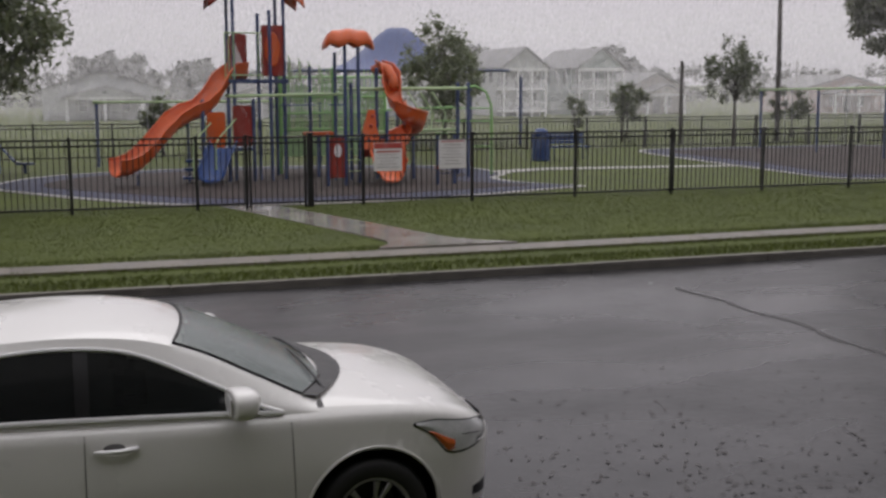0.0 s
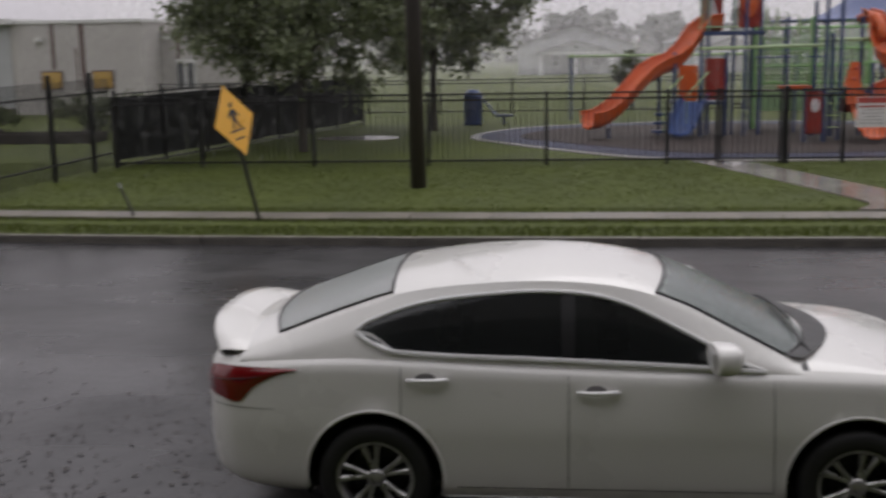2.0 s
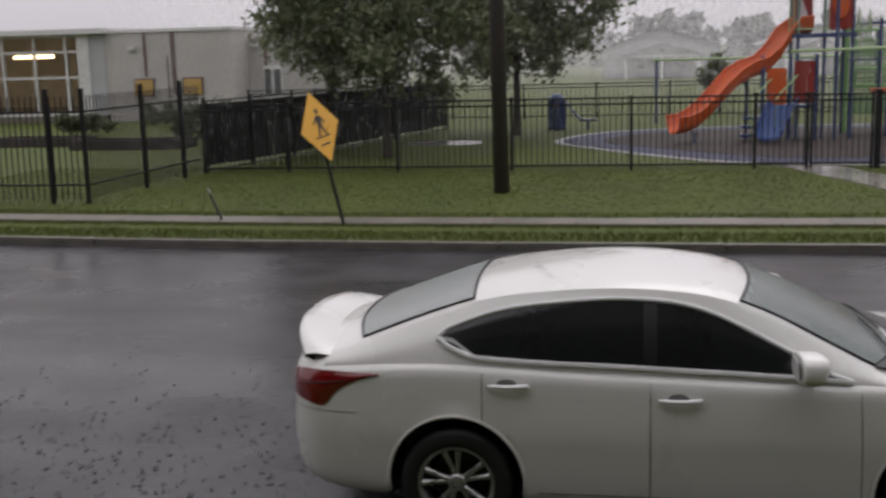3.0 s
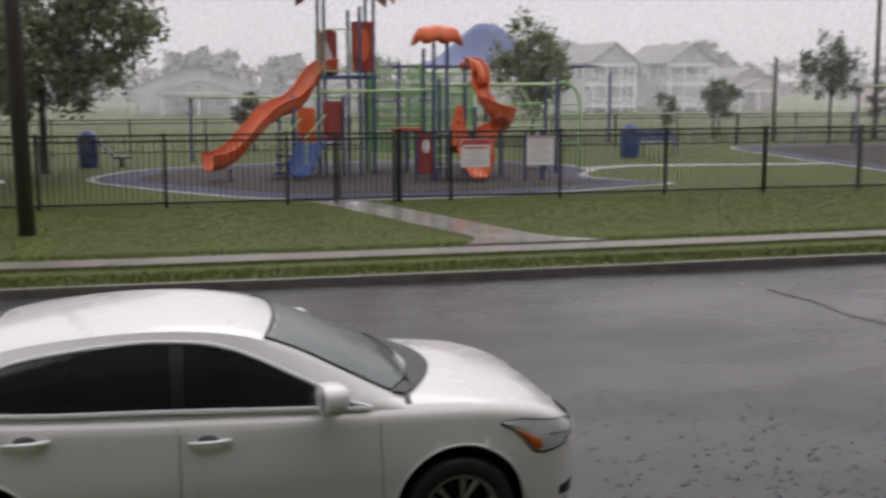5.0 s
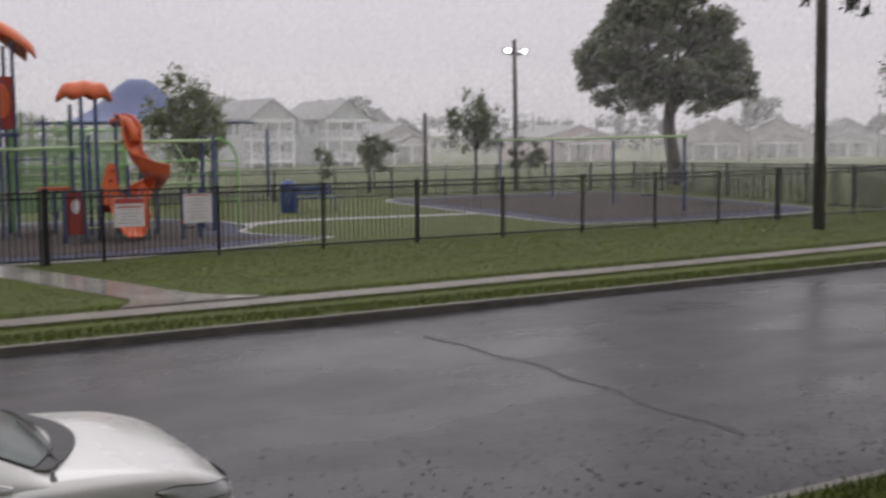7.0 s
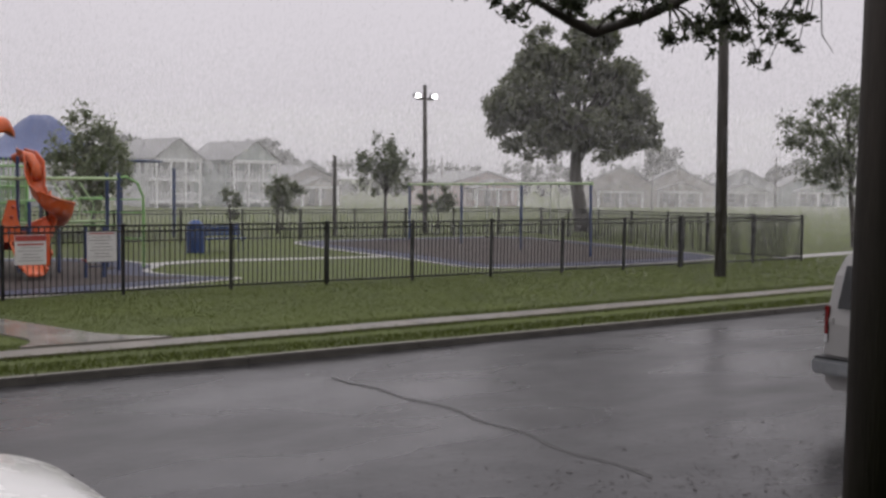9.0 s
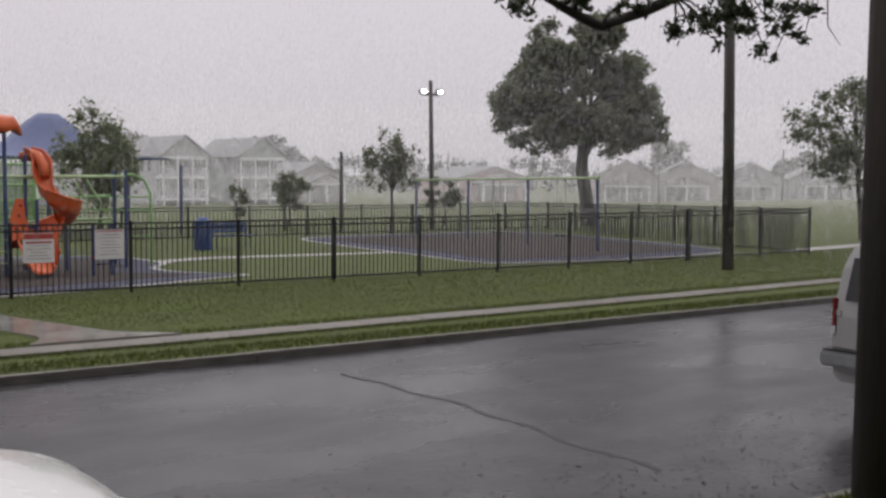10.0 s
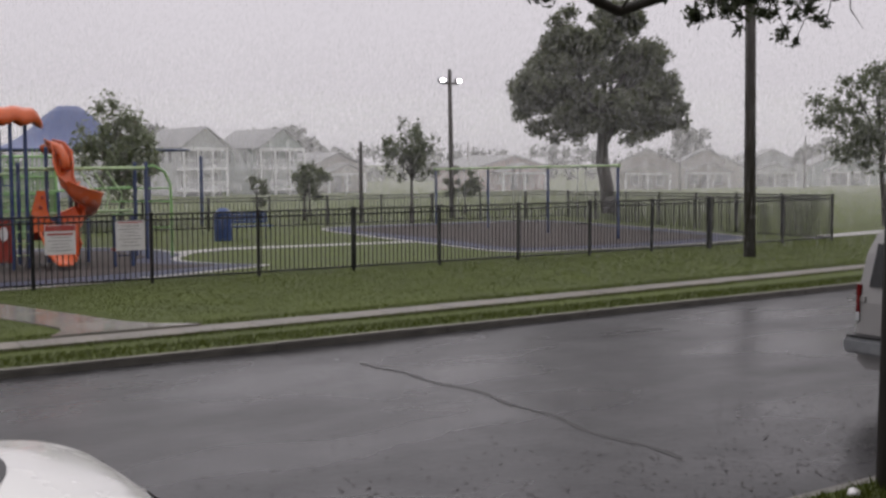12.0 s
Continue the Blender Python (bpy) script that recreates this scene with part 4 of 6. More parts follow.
    for x in (-1.33, 1.33):
        for sgn in (-1, 1):
            car_wheel(car, x, sgn * 0.79, sgn, 20 if x > 0 else -6)
    return car


build_saloon((0.17, 7.12, 0.0))


# ---- the playground ----
PLAY = 0.235


def post(parent, x, y, z1, r=0.046, material=None, z0=-0.3, name="post", label=""):
    part(name, tube([(x, y, z0), (x, y, z1)], r, 12), material or M_BLUE, parent, label, smooth=False)
    part("post_cap", tube([(x, y, z1), (x, y, z1 + 0.02), (x, y, z1 + 0.04)], [r * 1.05, r * 1.0, r * 0.5], 12), material or M_BLUE, parent)


def channel(parent, name, path, wide, deep, material, label=""):
    """A moulded slide trough along a path of (point, across)."""
    rows = []
    for p, s in path:
        p, s = Vector(p), Vector(s).normalized()
        row = []
        for k in range(13):
            a = math.pi * k / 12
            row.append(p + s * (-math.cos(a)) * wide / 2 + Vector((0, 0, deep * (1 - math.sin(a) ** 0.6))))
        row[0] -= s * 0.03
        row[-1] += s * 0.03
        rows.append(row)
    bm = grid(rows)
    add_grid(bm, [[p + Vector((0, 0, -0.03)) for p in row] for row in rows], True)
    ob = part(name, bm, material, parent, label, smooth=True)
    for side in (0, -1):
        part("slide_rim", tube([r[side] for r in rows], 0.028, 8), material, ob, smooth=True)
    return ob


def leaf_canopy(parent, cx, cy, z, lx, ly, droop, turn, material):
    """A leaf-shaped moulded roof, arched along its length and hollow below."""
    rows = []
    for i in range(17):
        u = -1 + 2 * i / 16
        w = ly * (1 - abs(u) ** 2.6) ** 0.5 * 0.98 + 0.03
        rows.append([])
        for j in range(13):
            v = -1 + 2 * j / 12
            lip = -0.30 * max(abs(u), abs(v)) ** 5
            wave = 0.05 * math.cos(3 * math.pi * u) * abs(v) - 0.04 * math.exp(-(v / 0.15) ** 2)
            rows[-1].append((lx * u, w * v, -droop * u * u - 0.10 * v * v + wave + lip))
    bm = solid(grid(rows), 0.03)
    bmesh.ops.transform(bm, matrix=pose(cx, cy, z, 0, 0, turn), verts=bm.verts)
    return part("leaf_roof", bm, material, parent, "orange leaf-shaped roof", smooth=True)


def arched_leaf(parent, x0, z0, x1, z1, y, half, rise, material):
    """Half of a split roof: an arched leaf from its outer tip to its inner end."""
    rows = []
    for i in range(15):
        t = i / 14
        x = x0 + (x1 - x0) * t
        z = z0 + (z1 - z0) * t + rise * math.sin(math.pi * t * 0.9)
        w = half * (0.55 + 0.45 * math.sin(math.pi * min(t + 0.15, 1)))
        rows.append([(x, y + w * v, z - 0.24 * v * v - 0.16 * abs(v) ** 6) for v in np.linspace(-1, 1, 13)])
    return part("leaf_roof", solid(grid(rows), 0.035), material, parent, "red-orange split leaf roof", smooth=True)


def ring_tube(c, r, axis, tr=0.016, n=22):
    pts = []
    for k in range(n):
        a = 2 * math.pi * k / n
        pts.append((c[0] + r * math.cos(a), c[1] + (r * math.sin(a) if axis == "z" else 0), c[2] + (r * math.sin(a) if axis == "y" else 0)))
    return tube(pts, tr, 6, True)


def build_play():
    t = thing("play_structure", "climbing frame with orange slides, blue posts and green rails", "playground", (0, 0, PLAY))
    b = lambda z: z - PLAY
    # tall tower
    TX0, TX1, TY0, TY1 = 3.72, 5.02, 29.75, 31.05
    for x, y, z in ((TX0, TY0, 5.02), (TX1, TY0, 5.02), (TX0, TY1, 5.02), (TX1, TY1, 5.02), (4.35, TY0, 4.48), (4.60, TY0 - 0.35, 4.55)):
        post(t, x, y, b(z), 0.046)
    part("deck", box(TX0 - 0.15, TX1 + 0.1, TY0 - 0.1, TY1 + 0.1, b(2.74), b(2.84), 0.02), M_BLUE, t, "blue steel deck")
    arched_leaf(t, 3.12, b(5.08), 4.26, b(5.70), 30.4, 0.85, 0.12, M_RED)
    arched_leaf(t, 5.60, b(5.08), 4.55, b(5.70), 30.4, 0.85, 0.12, M_ORANGE)
    # side panels of the tower
    bm = box(4.42, 5.00, TY0 - 0.10, TY0 - 0.04, b(2.92), b(4.22), 0.03)
    pan = part("panel", bm, M_RED, t, "red panel with an orange window")
    disc = bmesh.new()
    bmesh.ops.create_cone(disc, cap_ends=True, segments=24, radius1=1, radius2=0.93, depth=1)
    bmesh.ops.transform(disc, matrix=pose(4.71, TY0 - 0.115, b(3.6)) @ Matrix.Diagonal((0.20, 1, 0.44, 1)) @ pose(0, 0, 0, 90, 0, 0) @ Matrix.Diagonal((1, 1, 0.03, 1)), verts=disc.verts)
    part("bubble", disc, M_ORANGE, pan)
    for x in (3.50, 3.60, 3.72, 4.35, 4.45):
        part("baluster", tube([(x, TY0 - 0.06, b(2.84)), (x, TY0 - 0.06, b(4.02))], 0.016, 6), M_LIME, t)
    for z in (2.95, 4.02):
        part("guard_rail", tube([(3.48, TY0 - 0.06, b(z)), (4.5, TY0 - 0.06, b(z))], 0.02, 6), M_LIME, t)
    # slide hood with a tapering opening
    hood = prism([(3.78, 0), (4.28, 0), (4.28, 1.12), (3.95, 1.22), (3.78, 1.0)], 0, 0.05)
    bmesh.ops.transform(hood, matrix=pose(-0.15, TY0 + 0.55, b(2.86), 90, 0, 0), verts=hood.verts)
    h = part("slide_hood", hood, M_RED, t, "red slide hood")
    gap = prism([(3.93, 0.32), (4.20, 0.32), (3.96, 0.98)], 0, 0.06)
    bmesh.ops.transform(gap, matrix=pose(-0.15, TY0 + 0.548, b(2.86), 90, 0, 0), verts=gap.verts)
    part("hood_opening", gap, M_WHITE, h)
    # long wave slide
    pts = [(4.05, 30.2, 2.86), (3.72, 30.15, 2.84), (3.45, 30.05, 2.62), (3.15, 29.9, 2.16), (2.85, 29.75, 1.90), (2.5, 29.6, 1.80), (2.15, 29.4, 1.60), (1.8, 29.25, 1.24), (1.45, 29.1, 0.86), (1.15, 28.95, 0.62), (0.9, 28.85, 0.52), (0.66, 28.75, 0.50)]
    path = []
    for i, p in enumerate(pts):
        a, c = Vector(pts[max(i - 1, 0)]), Vector(pts[min(i + 1, len(pts) - 1)])
        d = c - a
        path.append(((p[0], p[1], b(p[2])), (-d.y, d.x, 0)))
    channel(t, "slide", path, 0.76, 0.40, M_ORANGE, "long orange wave slide")
    for x, y, z in ((1.2, 28.97, 0.5), (2.5, 29.6, 1.72)):
        part("slide_leg", tube([(x, y, -0.2), (x, y, b(z))], 0.035, 8), M_BLUE, t)
    # low red and blue climber under the tower
    part("panel", box(2.95, 3.42, 29.30, 29.36, b(1.12), b(2.02), 0.03), M_ORANGE, t, "orange play panel")
    part("panel", box(3.62, 4.12, 29.45, 29.51, b(1.14), b(2.18), 0.03), M_RED, t, "red play panel")
    for x, y in ((2.86, 29.4), (3.52, 29.42), (4.16, 29.5)):
        post(t, x, y, b(2.3), 0.05)
    part("deck", box(2.85, 4.2, 29.45, 30.6, b(1.02), b(1.10), 0.015), M_BLUE, t, "blue steel deck")
    path = [((3.35 - 0.08 * k, 29.25 - 0.13 * k, b(1.1 - 0.14 * k)), (1, 0, 0)) for k in range(6)] + [((2.95, 28.55, b(0.36)), (1, 0, 0)), ((2.92, 28.35, b(0.34)), (1, 0, 0))]
    channel(t, "slide", path, 0.62, 0.20, M_BLUEPL, "short blue slide")
    for k in range(3):
        part("step", box(2.3 + 0.05 * k, 2.75 + 0.05 * k, 29.0 + 0.2 * k, 29.3 + 0.2 * k, b(0.36 + 0.2 * k), b(0.42 + 0.2 * k), 0.01), M_BLUEPL, t)
    for x in (2.55, 3.1):
        part("handrail", tube([(x, 28.8, b(0.4)), (x, 28.8, b(1.25)), (x + 0.1, 28.95, b(1.38)), (x + 0.6, 29.4, b(1.85))], 0.02, 6), M_LIME, t)
    # overhead bars from the tower to the far arch
    for y in (29.1, 30.0):
        part("overhead_beam", tube([(3.5, y, b(2.42)), (6.7, y, b(2.46))], 0.04, 10), M_LIME, t)
        part("overhead_beam", tube([(6.5, y, b(2.58)), (9.85, y, b(2.60))], 0.045, 10), M_LIME, t)
    for k in range(9):
        x = 6.8 + k * 0.36
        part("rung", tube([(x, 29.1, b(2.58)), (x, 30.0, b(2.58))], 0.016, 6), M_GREEN, t)
    for x, y in ((6.62, 29.0), (9.86, 29.1), (9.86, 30.0)):
        post(t, x, y, b(2.72), 0.05)
    for cx in (5.1, 5.5, 6.35):
        part("ring_climber", ring_tube((cx, 29.4, b(2.18)), 0.26, "z"), M_BLUE, t)
        part("hanger", tube([(cx, 29.4, b(2.18)), (cx, 29.4, b(2.42))], 0.012, 5), M_BLUE, t)
    arch = [(9.9, 29.5, b(2.62)), (10.2, 29.5, b(2.66)), (10.5, 29.5, b(2.5)), (10.66, 29.5, b(2.15)), (10.68, 29.5, b(1.6)), (10.68, 29.5, -0.2)]
    part("arch", tube(arch, 0.034, 10), M_GREEN, t, "green steel arch")
    for z in (1.0, 1.35, 1.7, 2.05):
        part("rung", tube([(9.3, 30.3, b(z)), (10.66, 29.6, b(z))], 0.02, 6), M_GREEN, t)
    for k in range(3):
        a = [(8.6 + 0.35 * k, 30.6, b(2.5)), (8.9 + 0.35 * k, 30.3, b(1.9)), (8.75 + 0.35 * k, 30.2, b(1.4))]
        part("climber_bar", tube(a, 0.022, 6), M_LIME, t)
    part("climber_bar", tube([(7.6, 30.2, b(1.42)), (9.86, 30.2, b(1.46))], 0.035, 8), M_LIME, t)
    part("climber_bar", tube([(7.5, 30.5, b(1.98)), (9.9, 30.5, b(2.08))], 0.025, 8), M_GREEN, t)
    # middle tower with the small roof
    for x, y, z in ((6.24, 28.0, 3.72), (6.58, 28.0, 3.72), (6.24, 29.2, 3.5), (7.35, 29.2, 3.1), (5.85, 30.6, 3.15), (7.35, 28.15, 2.0)):
        post(t, x, y, b(z), 0.046)
    leaf_canopy(t, 6.42, 28.4, b(4.10), 0.66, 0.60, 0.08, -8, M_ORANGE)
    part("deck", box(6.2, 7.4, 28.2, 29.3, b(1.32), b(1.40), 0.015), M_BLUE, t, "blue steel deck")
    # climbing wall in orange with holds
    wall = prism([(0, 0), (0.52, 0), (0.36, 0.55), (0.34, 1.0), (0.16, 1.0), (0.0, 0.5)], 0, 0.05)
    bmesh.ops.transform(wall, matrix=pose(6.68, 27.95, b(1.08), 80, 0, 0), verts=wall.verts)
    w = part("climbing_wall", wall, M_ORANGE, t, "orange climbing wall with dark holds")
    for x, z in ((6.82, 1.35), (7.0, 1.45), (6.88, 1.68), (6.92, 1.92)):
        hold = bmesh.new()
        bmesh.ops.create_uvsphere(hold, u_segments=10, v_segments=6, radius=0.045)
        bmesh.ops.transform(hold, matrix=pose(x, 27.92, b(z)), verts=hold.verts)
        part("hold", hold, M_RED, w)
    path = [((7.05 + 0.02 * k, 27.6 - 0.12 * k, b(0.95 - 0.13 * k)), (1, 0, 0)) for k in range(5)] + [((7.15, 26.9, b(0.36)), (1, 0, 0))]
    channel(t, "slide", path, 0.50, 0.14, M_ORANGE, "short orange slide end")
    part("panel", box(6.75, 7.75, 28.5, 28.56, b(0.85), b(1.22), 0.03), M_RED, t, "red low panel")
    # red door panel with an oval opening
    bm = box(5.70, 6.12, 27.5, 27.56, b(0.42), b(1.42), 0.03)
    dp = part("panel", bm, M_RED, t, "dark red panel with a pale oval")
    ov = bmesh.new()
    bmesh.ops.create_cone(ov, cap_ends=True, segments=20, radius1=1, radius2=1, depth=0.03)
    bmesh.ops.transform(ov, matrix=pose(5.92, 27.49, b(1.1)) @ Matrix.Diagonal((0.09, 1, 0.17, 1)) @ pose(0, 0, 0, 90, 0, 0), verts=ov.verts)
    part("oval", ov, M_WHITE, dp)
    for x in (5.68, 6.14):
        part("panel_leg", tube([(x, 27.53, -0.2), (x, 27.53, b(1.5))], 0.04, 8), M_BLUE, t)
    for k in range(4):
        part("ladder_rung", tube([(6.24, 27.9, b(0.55 + 0.28 * k)), (6.58, 27.9, b(0.55 + 0.28 * k))], 0.016, 6), M_LIME, t)
    # spiral slide
    path = []
    prof = [(7.50, 29.5, 3.02), (7.68, 29.35, 2.95), (7.73, 29.1, 2.72), (7.69, 28.9, 2.42), (7.70, 28.75, 2.12), (7.84, 28.6, 1.88), (8.03, 28.5, 1.70), (8.22, 28.6, 1.58), (8.24, 28.85, 1.42), (8.15, 29.0, 1.24), (7.85, 28.85, 1.06), (7.6, 28.5, 0.90), (7.45, 28.1, 0.72), (7.35, 27.7, 0.52), (7.3, 27.35, 0.42)]
    for i, p in enumerate(prof):
        a, c = Vector(prof[max(i - 1, 0)]), Vector(prof[min(i + 1, len(prof) - 1)])
        d = c - a
        path.append(((p[0], p[1], b(p[2])), (-d.y, d.x, 0)))
    channel(t, "spiral_slide", path[:6], 0.40, 0.30, M_ORANGE, "orange upper run of the spiral slide")
    channel(t, "spiral_slide", path[5:], 0.64, 0.40, M_ORANGE, "orange spiral slide")
    top = [(7.34, 29.5, b(3.05)), (7.52, 29.4, b(3.16)), (7.67, 29.25, b(3.10)), (7.75, 29.05, b(2.88)), (7.74, 28.85, b(2.6))]
    part("slide_hood", tube(top, [0.13, 0.14, 0.14, 0.13, 0.12], 12), M_ORANGE, t, "orange curved slide hood", smooth=True)
    part("slide_leg", tube([(8.25, 28.85, -0.2), (8.25, 28.85, b(1.35))], 0.04, 8), M_BLUE, t)
    # green climbing net with bars behind
    for z in (1.45, 1.9, 2.35, 2.9):
        part("net_rail", tube([(5.2, 31.6, b(z)), (8.2, 31.6, b(z))], 0.03, 8), M_GREEN, t)
    for k in range(26):
        x = 5.2 + 3.0 * k / 25
        part("net_bar", tube([(x, 31.6, b(1.4)), (x, 31.6, b(3.0 + 0.12 * math.sin(k * 0.7)))], 0.016, 5), M_GREEN if k % 3 else M_LIME, t)
    for x0, x1, z0, z1 in ((5.25, 6.3, 1.3, 2.7), (6.35, 7.25, 1.3, 2.95), (7.3, 8.15, 1.3, 2.6), (4.9, 5.2, 1.2, 2.3)):
        bm = bmesh.new()
        for k in range(int((x1 - x0) / 0.075) + 1):
            add_box(bm, x0 + 0.075 * k, x0 + 0.075 * k + 0.030, 31.66, 31.68, b(z0), b(z1))
        for k in range(int((z1 - z0) / 0.16) + 1):
            add_box(bm, x0, x1, 31.681, 31.70, b(z0 + 0.16 * k), b(z0 + 0.16 * k + 0.03))
        part("net_panel", bm, M_NET, t, "pale green lattice panel")
    for x in (5.2, 6.7, 8.2):
        post(t, x, 31.6, b(3.15), 0.05, M_GREEN)
    for k in range(5):
        z = 3.5 - 0.09 * k
        x = 5.15 + 0.28 * k
        part("guard_hoop", tube([(x, 31.2, b(2.75)), (x, 31.2, b(z)), (x + 0.24, 31.2, b(z)), (x + 0.24, 31.2, b(2.75))], 0.018, 6), M_LIME, t)
    part("barrier", box(5.2, 8.2, 31.75, 31.78, b(0.7), b(1.2), 0.01), M_NET, t)
    # low benches and seats round the frame
    part("play_counter", box(5.6, 6.4, 30.1, 30.5, b(1.36), b(1.44), 0.02), M_ORANGE, t, "orange counter")
    part("counter_leg", tube([(6.0, 30.3, -0.2), (6.0, 30.3, b(1.38))], 0.05, 8), M_BLUE, t)
    for x in (8.4, 8.85):
        post(t, x, 27.2, b(1.45), 0.045)
    part("seat", box(8.36, 8.9, 27.1, 27.35, b(0.62), b(0.68), 0.01), M_RED, t, "red seat between blue posts")
    for z in (0.5, 0.85, 1.2):
        part("rung", tube([(8.4, 27.2, b(z)), (8.85, 27.2, b(z))], 0.016, 6), M_BLUE, t)
    return t


build_play()


def swing_set(name, a, b_, n, z, base, label, beam_mat, seats, fall=0.0):
    (ax, ay), (bx, by) = a, b_
    length = math.hypot(bx - ax, by - ay)
    s = thing(name, label, "swing set", (ax, ay, base), 0, "swing sets")
    s.matrix_basis = pose(ax, ay, base, 0, 0, math.degrees(math.atan2(by - ay, bx - ax))) @ pose(0, 0, 0, 0, fall, 0)
    part("beam", tube([(-0.1, 0, z), (length + 0.1, 0, z)], 0.036, 12), beam_mat, s, "pale top beam")
    for k in range(n):
        x = length * k / (n - 1)
        part("post", tube([(x, 0, -0.2), (x, 0, z + 0.05)], 0.048, 12), M_BLUE, s)
        part("collar", tube([(x - 0.08, 0, z), (x + 0.08, 0, z)], 0.06, 10), M_LIME, s)
    for k in range(seats):
        x = length * (k + 0.5) / seats
        seat = part("seat", box(x - 0.24, x + 0.24, -0.09, 0.09, 0.42, 0.46, 0.015), M_CARDARK, s, "black rubber seat")
        for o in (-0.23, 0.23):
            part("chain", tube([(x + o, 0, 0.44), (x + o * 0.9, 0, z)], 0.009, 5), M_GREY, seat)
            part("hanger", box(x + o * 0.9 - 0.03, x + o * 0.9 + 0.03, -0.04, 0.04, z - 0.11, z - 0.03, 0.01), M_GREY, seat)
    return s


swing_set("swing_set", (0.36, 36.2), (7.2, 36.0), 3, 1.97, LAWN, "pale-beamed swing set on blue posts behind the tower", M_LIME, 2)
swing_set("swing_set", (25.0, 27.55), (25.0, 38.35), 4, 2.38, 0.236, "green-beamed swing set on blue posts", M_LIME, 3, 1.0)


def litter_bin(at, label):
    t = thing("litter_bin", label, "litter bin", at, group="park bins")
    bm = bmesh.new()
    for k in range(24):
        a = 2 * math.pi * k / 24
        add_box(bm, -0.025, 0.025, -0.012, 0.012, -0.01, 0.86, pose(0.27 * math.cos(a), 0.27 * math.sin(a), 0, 0, 0, math.degrees(a) + 90))
    part("slats", bm, M_BLUEPL, t)
    for z in (0.08, 0.5, 0.86):
        part("hoop", ring_tube((0, 0, z), 0.275, "z", 0.02), M_BLUEPL, t)
    cone = bmesh.new()
    bmesh.ops.create_cone(cone, cap_ends=True, segments=24, radius1=0.25, radius2=0.25, depth=0.78)
    bmesh.ops.transform(cone, matrix=pose(0, 0, 0.45), verts=cone.verts)
    part("liner", cone, M_BLUEPL, t)
    lid = bmesh.new()
    bmesh.ops.create_cone(lid, cap_ends=True, segments=24, radius1=0.30, radius2=0.12, depth=0.16)
    bmesh.ops.transform(lid, matrix=pose(0, 0, 0.97), verts=lid.verts)
    part("lid", lid, M_BLUEPL, t)
    return t


litter_bin((14.22, 34.5, LAWN), "round blue slatted litter bin on the lawn")
litter_bin((-2.62, 34.6, LAWN), "round blue slatted litter bin beside a bench")


def park_bench(at, turn, label):
    t = thing("park_bench", label, "bench", at, turn, group="park benches")
    for k in range(5):
        part("slat", box(-0.7, 0.7, -0.22 + 0.09 * k, -0.15 + 0.09 * k, 0.42, 0.45, 0.006), M_BLUEPL, t)
    for k in range(4):
        part("slat", box(-0.7, 0.7, 0.26 + 0.02 * k, 0.29 + 0.02 * k, 0.52 + 0.10 * k, 0.60 + 0.10 * k, 0.006), M_BLUEPL, t)
    for x in (-0.6, 0.6):
        part("leg", tube([(x, -0.2, -0.05), (x, -0.18, 0.42), (x, 0.22, 0.42), (x, 0.34, 0.92)], 0.025, 8), M_BLUE, t)
        part("leg", tube([(x, 0.22, -0.05), (x, 0.2, 0.42)], 0.025, 8), M_BLUE, t)
    return t


park_bench((15.3, 34.7, LAWN), 0, "blue slatted park bench beside the bin")
rider = thing("seesaw_seat", "slanted blue play seat beside the bin", "play seat", (-2.0, 34.5, LAWN))
bm = box(-0.35, 0.35, -0.15, 0.15, -0.02, 0.02, 0.01)
bmesh.ops.transform(bm, matrix=pose(-0.1, 0, 0.52, 0, 50, 0), verts=bm.verts)
part("board", bm, M_BLUEPL, rider)
part("seat", box(0.05, 0.6, -0.14, 0.14, 0.24, 0.30, 0.015), M_BLUE, rider)
part("leg", tube([(0.32, 0, -0.1), (0.32, 0, 0.25)], 0.05, 10), M_BLUE, rider)


def notice_board(at, w, h, header, label):
    t = thing("notice_board", label, "sign", at, group="fence notices")
    part("board", box(-w / 2, w / 2, -0.012, 0.0, 0, h, 0.004), M_WHITE, t)
    if header:
        part("heading_band", box(-w / 2 + 0.01, w / 2 - 0.01, -0.016, -0.0125, h * 0.80, h * 0.985), M_SIGNRED, t)
        part("heading_band", box(-w / 2 + 0.05, w / 2 - 0.05, -0.016, -0.0125, h * 0.66, h * 0.72), M_SIGNRED, t)
    else:
        part("heading_band", box(-w / 2 + 0.05, w / 2 - 0.05, -0.016, -0.0125, h * 0.93, h * 0.97), M_SIGNRED, t)
    rows_ = 5 if header else 7
    for k in range(rows_):
        z = h * (0.57 - 0.11 * k) if header else h * (0.82 - 0.11 * k)
        ww = w * (0.32 + 0.08 * math.sin(k * 2.1))
        part("print_line", box(-ww, ww, -0.0155, -0.0125, z, z + h * 0.020), M_INK, t)
    for x in (-w / 2 + 0.05, w / 2 - 0.05):
        part("tie", box(x - 0.01, x + 0.01, -0.014, 0.03, h * 0.9, h * 0.94), M_GREY, t)
    return t


notice_board((6.12, FY - 0.028, 0.90), 0.62, 0.60, True, "white notice with red heading tied to the fence")
notice_board((7.56, FY - 0.028, 0.92), 0.62, 0.62, False, "plain white notice board tied to the fence")


